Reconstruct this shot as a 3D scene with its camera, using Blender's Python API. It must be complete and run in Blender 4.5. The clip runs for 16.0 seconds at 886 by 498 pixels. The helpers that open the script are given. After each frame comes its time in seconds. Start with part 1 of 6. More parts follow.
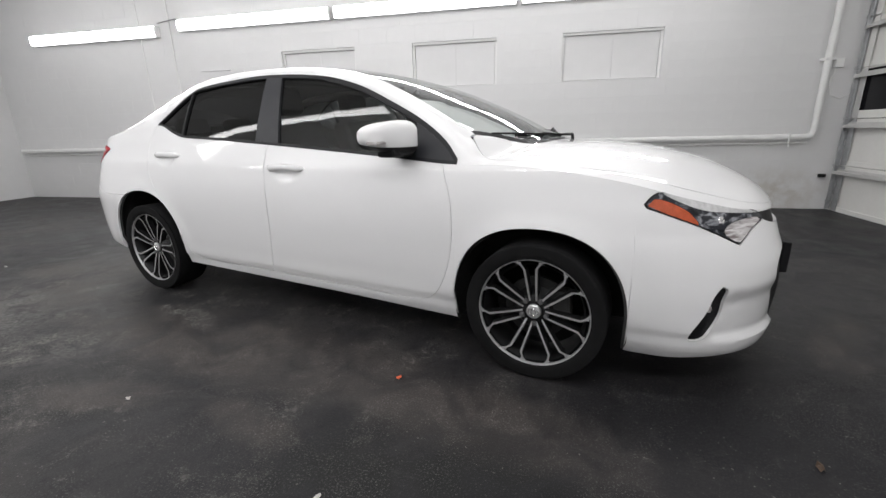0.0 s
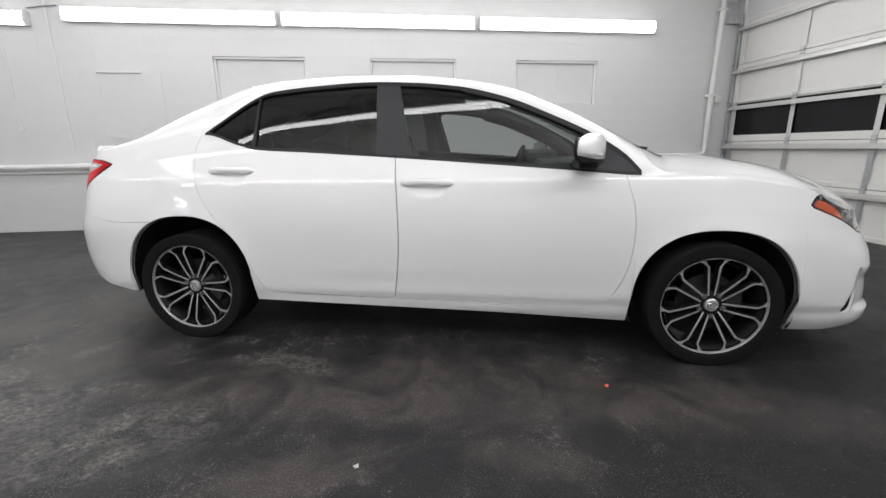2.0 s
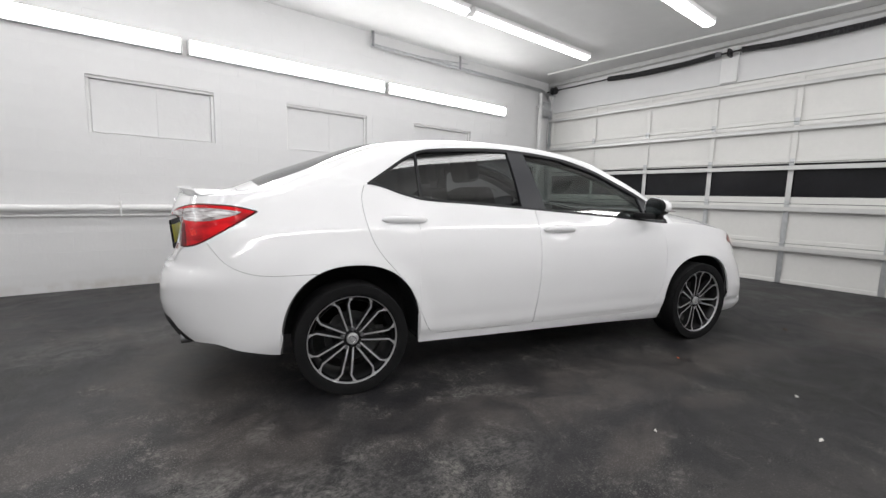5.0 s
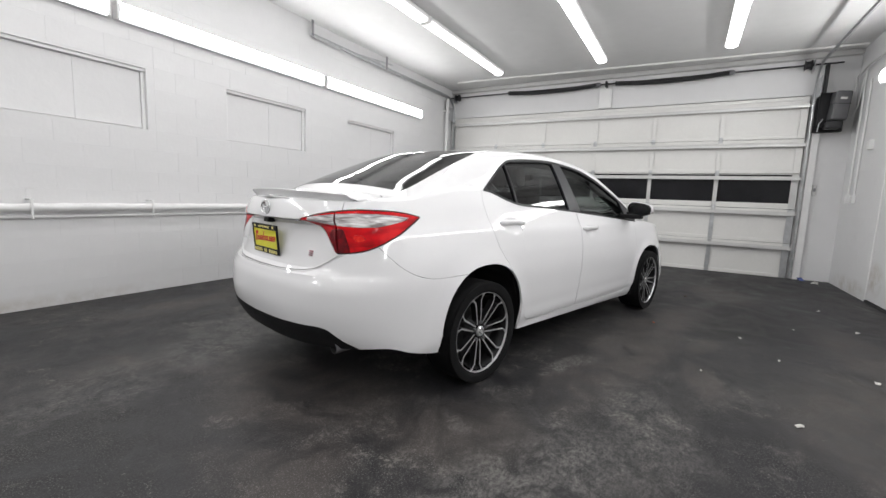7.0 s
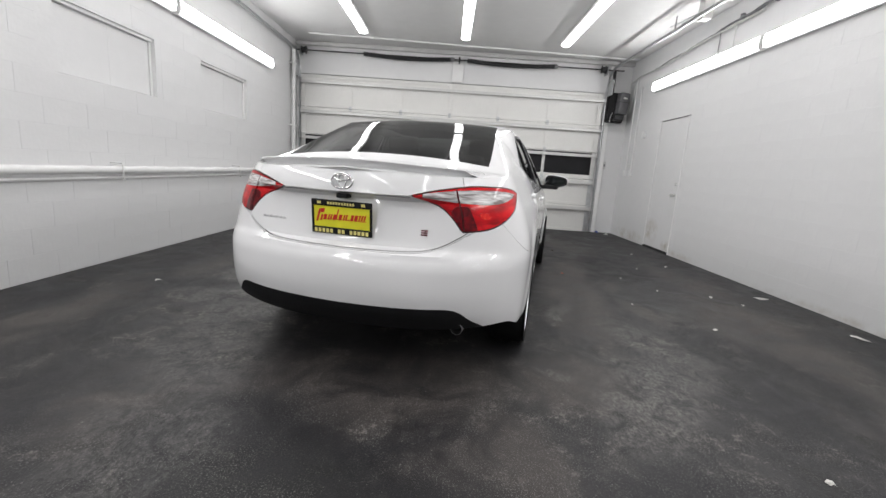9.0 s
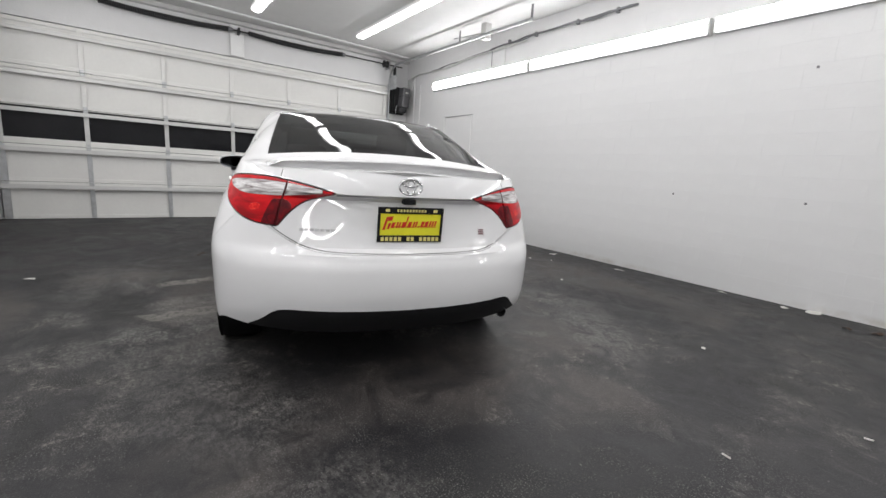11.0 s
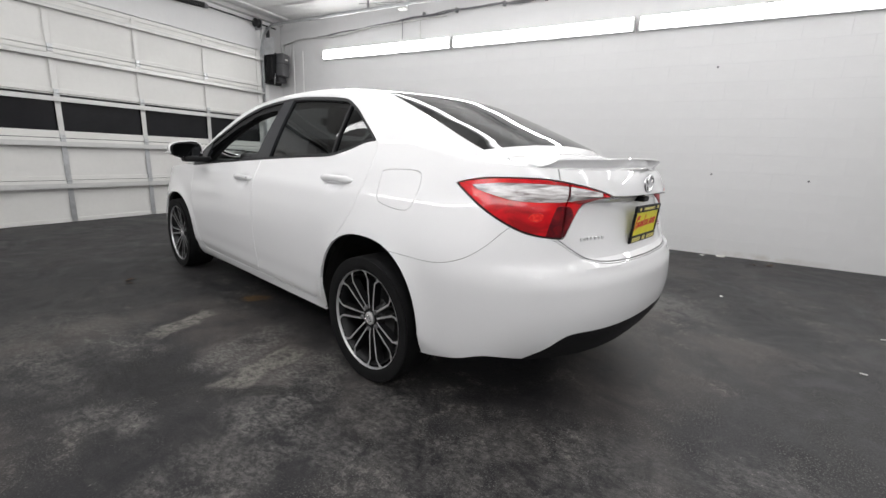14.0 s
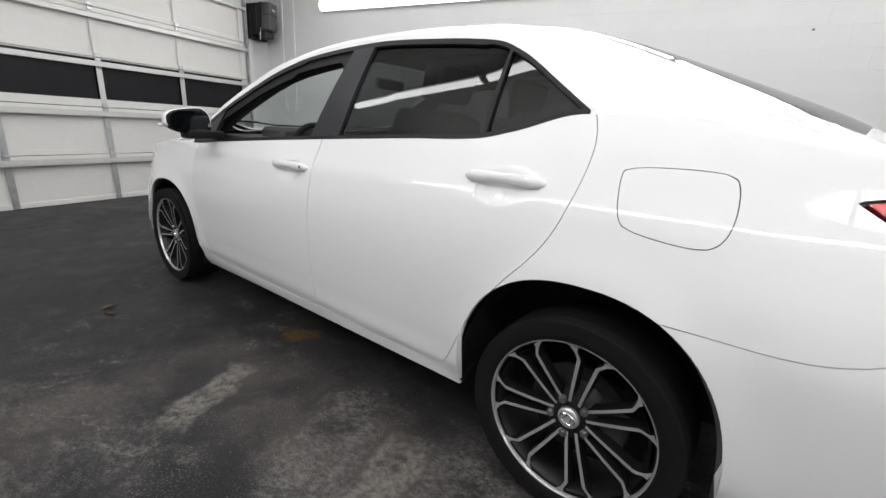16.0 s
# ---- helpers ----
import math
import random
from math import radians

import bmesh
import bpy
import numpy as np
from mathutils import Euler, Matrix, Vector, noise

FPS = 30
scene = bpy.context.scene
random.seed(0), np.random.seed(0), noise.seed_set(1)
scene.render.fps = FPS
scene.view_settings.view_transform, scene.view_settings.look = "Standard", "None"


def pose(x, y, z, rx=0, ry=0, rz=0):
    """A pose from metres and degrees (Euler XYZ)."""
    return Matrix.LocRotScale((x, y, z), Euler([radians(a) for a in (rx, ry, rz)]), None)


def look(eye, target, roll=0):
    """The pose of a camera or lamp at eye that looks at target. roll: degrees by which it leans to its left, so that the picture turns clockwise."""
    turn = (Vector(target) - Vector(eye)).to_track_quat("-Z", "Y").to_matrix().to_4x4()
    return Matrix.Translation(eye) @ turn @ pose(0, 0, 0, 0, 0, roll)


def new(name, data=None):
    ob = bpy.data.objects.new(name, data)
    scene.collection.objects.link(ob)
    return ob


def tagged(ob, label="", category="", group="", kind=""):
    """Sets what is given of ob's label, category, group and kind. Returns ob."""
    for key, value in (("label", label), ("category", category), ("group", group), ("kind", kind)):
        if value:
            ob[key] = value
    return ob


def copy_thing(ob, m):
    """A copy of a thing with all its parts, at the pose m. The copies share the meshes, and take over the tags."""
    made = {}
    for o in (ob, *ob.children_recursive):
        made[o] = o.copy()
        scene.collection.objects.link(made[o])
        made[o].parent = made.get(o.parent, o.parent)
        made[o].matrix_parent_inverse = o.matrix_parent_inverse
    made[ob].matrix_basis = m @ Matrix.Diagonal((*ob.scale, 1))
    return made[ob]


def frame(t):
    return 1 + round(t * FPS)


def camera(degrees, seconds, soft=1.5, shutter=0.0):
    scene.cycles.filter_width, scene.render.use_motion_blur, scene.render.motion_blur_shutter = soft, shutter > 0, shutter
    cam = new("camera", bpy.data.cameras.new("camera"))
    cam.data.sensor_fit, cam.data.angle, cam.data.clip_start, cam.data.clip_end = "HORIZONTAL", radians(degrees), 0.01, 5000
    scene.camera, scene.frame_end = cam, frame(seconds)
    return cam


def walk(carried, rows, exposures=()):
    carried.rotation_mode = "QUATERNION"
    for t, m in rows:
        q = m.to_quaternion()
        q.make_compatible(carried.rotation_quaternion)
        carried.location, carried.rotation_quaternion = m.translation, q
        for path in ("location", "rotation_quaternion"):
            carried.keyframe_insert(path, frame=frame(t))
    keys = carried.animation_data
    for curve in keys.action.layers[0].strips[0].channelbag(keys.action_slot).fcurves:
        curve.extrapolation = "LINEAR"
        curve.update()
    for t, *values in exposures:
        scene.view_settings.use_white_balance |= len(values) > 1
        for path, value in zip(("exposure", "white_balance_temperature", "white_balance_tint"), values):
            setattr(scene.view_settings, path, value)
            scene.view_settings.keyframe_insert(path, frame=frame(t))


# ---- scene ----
cam = camera(93.1, 16.0)
PATH = [
    (0, (0.201, 0.245, 1.056), (-0.21, 2.125, 0.51), -1.2),
    (0.5, (-0.234, 0.252, 1.045), (-0.418, 2.178, 0.538), -2.7),
    (1, (-0.599, 0.282, 1.038), (-0.66, 2.225, 0.566), -2.4),
    (1.5, (-0.904, 0.268, 1.042), (-0.814, 2.215, 0.595), 0.1),
    (2, (-1.261, 0.222, 1.045), (-1.038, 2.153, 0.574), -0.6),
    (2.5, (-1.547, 0.299, 1.051), (-1.134, 2.21, 0.629), -0.0),
    (3, (-1.906, 0.308, 1.044), (-1.331, 2.176, 0.62), 0.9),
    (3.5, (-2.235, 0.351, 1.04), (-1.544, 2.192, 0.675), 0.6),
    (4, (-2.567, 0.454, 1.045), (-1.711, 2.226, 0.687), 2.5),
    (4.2, (-2.722, 0.469, 1.049), (-1.791, 2.215, 0.753), 2.3),
    (6.3, (-4.202, 1.232, 1.087), (-2.651, 2.465, 0.811), 3.1),
    (6.5, (-4.296, 1.352, 1.072), (-2.708, 2.541, 0.819), 3.6),
    (7, (-4.594, 1.633, 1.081), (-2.872, 2.621, 0.833), 2.2),
    (7.5, (-4.756, 1.989, 1.072), (-2.925, 2.732, 0.761), 2.2),
    (8, (-4.951, 2.358, 1.07), (-3.041, 2.866, 0.762), 3.7),
    (8.5, (-5.012, 2.747, 1.052), (-3.064, 2.963, 0.652), 3.9),
    (9, (-5.046, 3.161, 1.063), (-3.08, 3.167, 0.698), 3.9),
    (9.5, (-5.069, 3.54, 1.066), (-3.134, 3.251, 0.651), 4.3),
    (10, (-4.945, 3.954, 1.074), (-3.09, 3.336, 0.65), 6.1),
    (10.2, (-4.924, 4.116, 1.066), (-3.118, 3.352, 0.674), 5.3),
    (12.3, (-4.044, 5.352, 1.071), (-2.791, 3.847, 0.664), 3.0),
    (12.5, (-3.926, 5.431, 1.074), (-2.735, 3.875, 0.672), 2.2),
    (13, (-3.672, 5.621, 1.075), (-2.615, 3.974, 0.662), 1.3),
    (13.5, (-3.417, 5.672, 1.079), (-2.381, 4.016, 0.65), -0.5),
    (14, (-3.161, 5.752, 1.071), (-2.234, 4.035, 0.635), 2.4),
    (14.5, (-2.916, 5.758, 1.079), (-2.038, 4.034, 0.574), 2.0),
    (15, (-2.642, 5.611, 1.072), (-1.8, 3.878, 0.536), 2.7),
    (15.5, (-2.353, 5.489, 1.071), (-1.544, 3.743, 0.524), 4.1),
    (16, (-2.039, 5.343, 1.066), (-1.262, 3.585, 0.513), 3.2),
]
walk(cam, [(t, look(eye, target, roll)) for t, eye, target, roll in PATH])

# ---- world and exposure ----
scene.view_settings.exposure = 0.0
world = bpy.data.worlds.new("world")
scene.world = world
world.use_nodes = True
world.node_tree.nodes["Background"].inputs[0].default_value = (0.004, 0.004, 0.005, 1)
world.node_tree.nodes["Background"].inputs[1].default_value = 0.3


# ---- materials ----
def mat(name, colour, rough=0.5, metal=0.0, coat=0.0, vary=0.0, scale=6.0, bump=0.0, bump_scale=60.0, spec=0.5, rough_vary=0.0):
    """A principled material with colour variation at two scales and fine relief, in object space."""
    m = bpy.data.materials.new(name)
    m.use_nodes = True
    nt = m.node_tree
    p = nt.nodes["Principled BSDF"]
    p.inputs["Base Color"].default_value = (*colour, 1)
    p.inputs["Roughness"].default_value = rough
    p.inputs["Metallic"].default_value = metal
    p.inputs["Coat Weight"].default_value = coat
    p.inputs["Coat Roughness"].default_value = 0.03
    p.inputs["Specular IOR Level"].default_value = spec
    co = nt.nodes.new("ShaderNodeTexCoord")
    if vary:
        a = nt.nodes.new("ShaderNodeTexNoise")
        a.inputs["Scale"].default_value, a.inputs["Detail"].default_value = scale, 6
        b = nt.nodes.new("ShaderNodeTexNoise")
        b.inputs["Scale"].default_value, b.inputs["Detail"].default_value = scale * 9, 3
        nt.links.new(co.outputs["Object"], a.inputs["Vector"])
        nt.links.new(co.outputs["Object"], b.inputs["Vector"])
        mx = nt.nodes.new("ShaderNodeMath")
        mx.operation = "MULTIPLY_ADD"
        mx.inputs[1].default_value, mx.inputs[2].default_value = 0.35, 0.0
        nt.links.new(b.outputs["Fac"], mx.inputs[0])
        ad = nt.nodes.new("ShaderNodeMath")
        ad.operation = "MULTIPLY_ADD"
        ad.inputs[1].default_value = 0.65
        nt.links.new(a.outputs["Fac"], ad.inputs[0])
        nt.links.new(mx.outputs[0], ad.inputs[2])
        rp = nt.nodes.new("ShaderNodeValToRGB")
        rp.color_ramp.elements[0].position, rp.color_ramp.elements[1].position = 0.3, 0.7
        lo = [max(0, c * (1 - vary)) for c in colour]
        hi = [min(1, c * (1 + vary)) for c in colour]
        rp.color_ramp.elements[0].color, rp.color_ramp.elements[1].color = (*lo, 1), (*hi, 1)
        nt.links.new(ad.outputs[0], rp.inputs[0])
        nt.links.new(rp.outputs[0], p.inputs["Base Color"])
        if rough_vary:
            mr = nt.nodes.new("ShaderNodeMapRange")
            mr.inputs[1].default_value, mr.inputs[2].default_value = 0.3, 0.7
            mr.inputs[3].default_value, mr.inputs[4].default_value = rough - rough_vary, rough + rough_vary
            nt.links.new(ad.outputs[0], mr.inputs[0])
            nt.links.new(mr.outputs[0], p.inputs["Roughness"])
    if bump:
        n = nt.nodes.new("ShaderNodeTexNoise")
        n.inputs["Scale"].default_value, n.inputs["Detail"].default_value = bump_scale, 4
        nt.links.new(co.outputs["Object"], n.inputs["Vector"])
        bp = nt.nodes.new("ShaderNodeBump")
        bp.inputs["Strength"].default_value, bp.inputs["Distance"].default_value = bump, 0.01
        nt.links.new(n.outputs["Fac"], bp.inputs["Height"])
        nt.links.new(bp.outputs[0], p.inputs["Normal"])
    return m


def glowing(name, colour, strength):
    m = bpy.data.materials.new(name)
    m.use_nodes = True
    p = m.node_tree.nodes["Principled BSDF"]
    p.inputs["Base Color"].default_value = (0.8, 0.8, 0.8, 1)
    p.inputs["Emission Color"].default_value = (*colour, 1)
    p.inputs["Emission Strength"].default_value = strength
    return m


def pane_glass(name, tint, gloss_rough=0.0):
    """A thin sheet of tinted glass: light passes with a tint, and reflects by Fresnel."""
    m = bpy.data.materials.new(name)
    m.use_nodes = True
    nt = m.node_tree
    nt.nodes.remove(nt.nodes["Principled BSDF"])
    out = nt.nodes["Material Output"]
    tr = nt.nodes.new("ShaderNodeBsdfTransparent")
    tr.inputs[0].default_value = (*tint, 1)
    gl = nt.nodes.new("ShaderNodeBsdfGlossy")
    gl.inputs["Roughness"].default_value = gloss_rough
    lw = nt.nodes.new("ShaderNodeLayerWeight")
    lw.inputs[0].default_value = 0.5
    pw = nt.nodes.new("ShaderNodeMath")
    pw.operation = "POWER"
    pw.inputs[1].default_value = 5.0
    nt.links.new(lw.outputs["Facing"], pw.inputs[0])
    fr = nt.nodes.new("ShaderNodeMath")
    fr.operation = "MULTIPLY_ADD"
    fr.inputs[1].default_value, fr.inputs[2].default_value = 0.94, 0.06
    nt.links.new(pw.outputs[0], fr.inputs[0])
    mx = nt.nodes.new("ShaderNodeMixShader")
    nt.links.new(fr.outputs[0], mx.inputs[0])
    nt.links.new(tr.outputs[0], mx.inputs[1])
    nt.links.new(gl.outputs[0], mx.inputs[2])
    nt.links.new(mx.outputs[0], out.inputs[0])
    return m


WHITE_WALL = mat("wall_paint", (0.69, 0.69, 0.692), 0.5, vary=0.03, scale=0.9, bump=0.16, bump_scale=28)


def stain(m, stains):
    """Adds ragged tan stains to a wall paint: x, y, z and half sizes along and up the wall, strength."""
    nt = m.node_tree
    p = nt.nodes["Principled BSDF"]
    ge = nt.nodes.new("ShaderNodeNewGeometry")
    n = nt.nodes.new("ShaderNodeTexNoise")
    n.inputs["Scale"].default_value, n.inputs["Detail"].default_value, n.inputs["Roughness"].default_value = 6.0, 7, 0.65
    nt.links.new(ge.outputs["Position"], n.inputs["Vector"])
    base = p.inputs["Base Color"].links[0].from_socket
    for x, y, z, rx, rz, strength in stains:
        mp = nt.nodes.new("ShaderNodeMapping")
        mp.vector_type = "TEXTURE"
        mp.inputs["Location"].default_value, mp.inputs["Scale"].default_value = (x, y, z), (rx, 0.4, rz)
        nt.links.new(ge.outputs["Position"], mp.inputs[0])
        ln = nt.nodes.new("ShaderNodeVectorMath")
        ln.operation = "LENGTH"
        nt.links.new(mp.outputs[0], ln.inputs[0])
        r = nt.nodes.new("ShaderNodeMapRange")
        r.inputs[1].default_value, r.inputs[2].default_value, r.inputs[4].default_value = 1.1, 0.1, strength
        nt.links.new(ln.outputs["Value"], r.inputs[0])
        k = nt.nodes.new("ShaderNodeMapRange")
        k.inputs[1].default_value, k.inputs[2].default_value = 0.40, 0.62
        nt.links.new(n.outputs["Fac"], k.inputs[0])
        f = nt.nodes.new("ShaderNodeMath")
        f.operation = "MULTIPLY"
        nt.links.new(r.outputs[0], f.inputs[0])
        nt.links.new(k.outputs[0], f.inputs[1])
        mx = nt.nodes.new("ShaderNodeMix")
        mx.data_type = "RGBA"
        mx.inputs[7].default_value = (0.33, 0.27, 0.19, 1)
        nt.links.new(f.outputs[0], mx.inputs[0])
        nt.links.new(base, mx.inputs[6])
        base = mx.outputs[2]
    nt.links.new(base, p.inputs["Base Color"])


stain(WHITE_WALL, [(3.2, 6.36, 0.20, 0.7, 0.35, 0.45), (2.2, 6.36, 0.05, 0.8, 0.14, 0.4), (2.15, -0.345, 0.30, 0.25, 0.22, 0.7), (1.60, -0.345, 0.12, 0.18, 0.10, 0.7), (3.0, -0.345, 0.10, 0.7, 0.12, 0.6), (1.2, -0.345, 0.04, 0.5, 0.07, 0.5), (-1.4, -0.345, 0.03, 1.2, 0.05, 0.4), (-4.2, -0.345, 0.03, 0.8, 0.05, 0.4), (-3.4, 6.36, 0.04, 1.4, 0.08, 0.35)])
CEIL_PAINT = mat("ceiling_paint", (0.70, 0.70, 0.695), 0.6, vary=0.05, scale=0.7, bump=0.08, bump_scale=30)
TRIM_PAINT = mat("trim_paint", (0.78, 0.78, 0.775), 0.45, vary=0.04, scale=5, bump=0.05)
PIPE_PAINT = mat("pipe_paint", (0.76, 0.76, 0.755), 0.4, vary=0.06, scale=9, bump=0.12, bump_scale=24)
DOOR_PANEL = mat("door_panel_paint", (0.69, 0.686, 0.665), 0.5, vary=0.04, scale=2.5, bump=0.05, bump_scale=70)
GALV = mat("galvanised_steel", (0.5, 0.51, 0.52), 0.42, 0.85, vary=0.18, scale=14)
STEEL_PAINT = mat("grey_painted_steel", (0.56, 0.56, 0.55), 0.42, 0.35, vary=0.08, scale=9)
GREY_STEEL = mat("grey_steel", (0.25, 0.25, 0.26), 0.35, 0.8, vary=0.15, scale=30)
DARK_METAL = mat("dark_oiled_steel", (0.03, 0.03, 0.032), 0.5, 0.4, vary=0.3, scale=30)
NIGHT_PANE = mat("dark_door_glass", (0.012, 0.012, 0.014), 0.12, spec=0.25, vary=0.2, scale=4)
MOTOR_GREY = mat("dark_grey_motor_case", (0.085, 0.085, 0.09), 0.45, vary=0.15, scale=12)
GREY_BOX = mat("grey_plastic_case", (0.16, 0.16, 0.17), 0.45, vary=0.12, scale=12)
BLACK_RUBBER = mat("black_rubber", (0.018, 0.018, 0.019), 0.75, vary=0.2, scale=20, bump=0.1, bump_scale=160)
LAMP_GLOW = glowing("lit_lamp_diffuser", (1.0, 0.99, 0.99), 29.0)
CEIL_GLOW = glowing("lit_ceiling_lamp_diffuser", (1.0, 0.99, 0.99), 11.5)
LAMP_EDGE = glowing("lit_lamp_diffuser_edge", (1.0, 0.99, 0.99), 0.12)
LAMP_SIDE = glowing("lit_lamp_diffuser_side", (1.0, 0.99, 0.99), 4.2)

CAR_PAINT = mat("white_car_paint", (0.745, 0.745, 0.752), 0.40, coat=1.0, spec=0.12)
BLACK_GLOSS = mat("black_window_trim", (0.020, 0.021, 0.025), 0.34, spec=0.30, vary=0.1, scale=20)
FRAME_BLACK = mat("black_window_frame", (0.011, 0.011, 0.013), 0.42, spec=0.22, vary=0.1, scale=20)
BLACK_PLASTIC = mat("black_textured_plastic", (0.010, 0.010, 0.011), 0.55, spec=0.18, bump=0.15, bump_scale=400, vary=0.2, scale=40)
GAP_DARK = mat("inner_steel", (0.08, 0.08, 0.08), 0.8, spec=0.2)
WELL_BLACK = mat("wheel_well_felt", (0.007, 0.007, 0.007), 0.9, vary=0.3, scale=20)
TYRE = mat("tyre_rubber", (0.0065, 0.0065, 0.007), 0.8, spec=0.2, vary=0.25, scale=14, bump=0.1, bump_scale=120)
ALLOY = mat("machined_alloy", (0.58, 0.58, 0.59), 0.3, 0.65, vary=0.08, scale=18)
ALLOY_DARK = mat("dark_alloy_pockets", (0.012, 0.012, 0.013), 0.4, 0.3, vary=0.2, scale=20)
# mirror colour darkened to stand in for a dark reflection
MIRROR_GLASS = mat("darkened_mirror", (0.30, 0.31, 0.33), 0.06, 1.0)
CHROME = mat("chrome", (0.86, 0.86, 0.87), 0.08, 1.0)
TINT_GLASS = pane_glass("tinted_glass", (0.10, 0.104, 0.108))
DOOR_TINT = pane_glass("lighter_tinted_glass", (0.30, 0.33, 0.32))
CLEAR_GLASS = pane_glass("clear_glass", (0.80, 0.86, 0.84))


def lamp_lens(name, dark, mid, light, stretch, scale, coat=0.18):
    """A moulded lamp lens: streaks of its optics under a clear glossy skin."""
    m = bpy.data.materials.new(name)
    m.use_nodes = True
    nt = m.node_tree
    p = nt.nodes["Principled BSDF"]
    co = nt.nodes.new("ShaderNodeTexCoord")
    mp = nt.nodes.new("ShaderNodeMapping")
    mp.inputs["Scale"].default_value = stretch
    nt.links.new(co.outputs["Object"], mp.inputs[0])
    n = nt.nodes.new("ShaderNodeTexNoise")
    n.inputs["Scale"].default_value, n.inputs["Detail"].default_value, n.inputs["Distortion"].default_value = scale, 5, 0.8
    nt.links.new(mp.outputs[0], n.inputs["Vector"])
    r = nt.nodes.new("ShaderNodeValToRGB")
    r.color_ramp.elements[0].position, r.color_ramp.elements[1].position = 0.34, 0.66
    r.color_ramp.elements[0].color, r.color_ramp.elements[1].color = (*dark, 1), (*light, 1)
    r.color_ramp.elements.new(0.5).color = (*mid, 1)
    nt.links.new(n.outputs["Fac"], r.inputs[0])
    nt.links.new(r.outputs[0], p.inputs["Base Color"])
    bp = nt.nodes.new("ShaderNodeBump")
    bp.inputs["Strength"].default_value, bp.inputs["Distance"].default_value = 0.25, 0.004
    nt.links.new(n.outputs["Fac"], bp.inputs["Height"])
    nt.links.new(bp.outputs[0], p.inputs["Normal"])
    p.inputs["Roughness"].default_value = 0.3
    p.inputs["Specular IOR Level"].default_value = 0.12
    p.inputs["Coat Weight"].default_value = coat
    p.inputs["Coat Roughness"].default_value = 0.03
    return m


LENS_CLEAR = lamp_lens("clear_lamp_lens", (0.20, 0.17, 0.17), (0.50, 0.48, 0.48), (0.78, 0.77, 0.77), (3, 3, 22), 3.5)
LENS_RED = lamp_lens("red_lamp_lens", (0.26, 0.001, 0.004), (0.50, 0.002, 0.008), (0.66, 0.006, 0.010), (2, 2, 5), 4.0)
LENS_DEEP_RED = lamp_lens("deep_red_lamp_lens", (0.06, 0.001, 0.004), (0.11, 0.001, 0.005), (0.20, 0.002, 0.006), (4, 4, 4), 8.0)
LENS_BRIGHT_RED = lamp_lens("bright_red_lamp_lens", (0.55, 0.004, 0.008), (0.68, 0.012, 0.012), (0.80, 0.07, 0.04), (4, 4, 4), 18.0)
LENS_AMBER = mat("amber_reflector", (0.46, 0.085, 0.03), 0.25, coat=0.5, vary=0.25, scale=30)
LAMP_DARK = lamp_lens("dark_headlamp_bowl", (0.008, 0.009, 0.012), (0.035, 0.037, 0.045), (0.40, 0.41, 0.44), (7, 7, 12), 3.0, 0.6)
LAMP_SILVER = mat("silver_lamp_trim", (0.62, 0.62, 0.63), 0.3, 0.25, coat=1.0, vary=0.25, scale=40)
SEAT_CLOTH = mat("dark_seat_cloth", (0.03, 0.03, 0.032), 0.85, vary=0.25, scale=30, bump=0.1, bump_scale=200)
CABIN_GREY = mat("grey_cabin_trim", (0.06, 0.06, 0.062), 0.7, vary=0.15, scale=12)
HEADLINER = mat("grey_headliner", (0.20, 0.20, 0.20), 0.9, vary=0.05, scale=20)
PLATE_YELLOW = mat("yellow_plate", (0.80, 0.755, 0.035), 0.4, vary=0.06, scale=20)
PLATE_RED = mat("red_lettering", (0.62, 0.03, 0.02), 0.4)
PLATE_PALE = mat("pale_yellow_lettering", (0.78, 0.70, 0.25), 0.4)
PAPER = mat("paper_scrap", (0.62, 0.61, 0.58), 0.8, vary=0.15, scale=60)
BLUE_RAG = mat("blue_rag", (0.09, 0.12, 0.30), 0.9, vary=0.3, scale=40)
LEAF = mat("dry_leaf", (0.07, 0.045, 0.03), 0.8, vary=0.3, scale=60)
ORANGE = mat("orange_crumb", (0.75, 0.14, 0.05), 0.6, vary=0.2, scale=60)


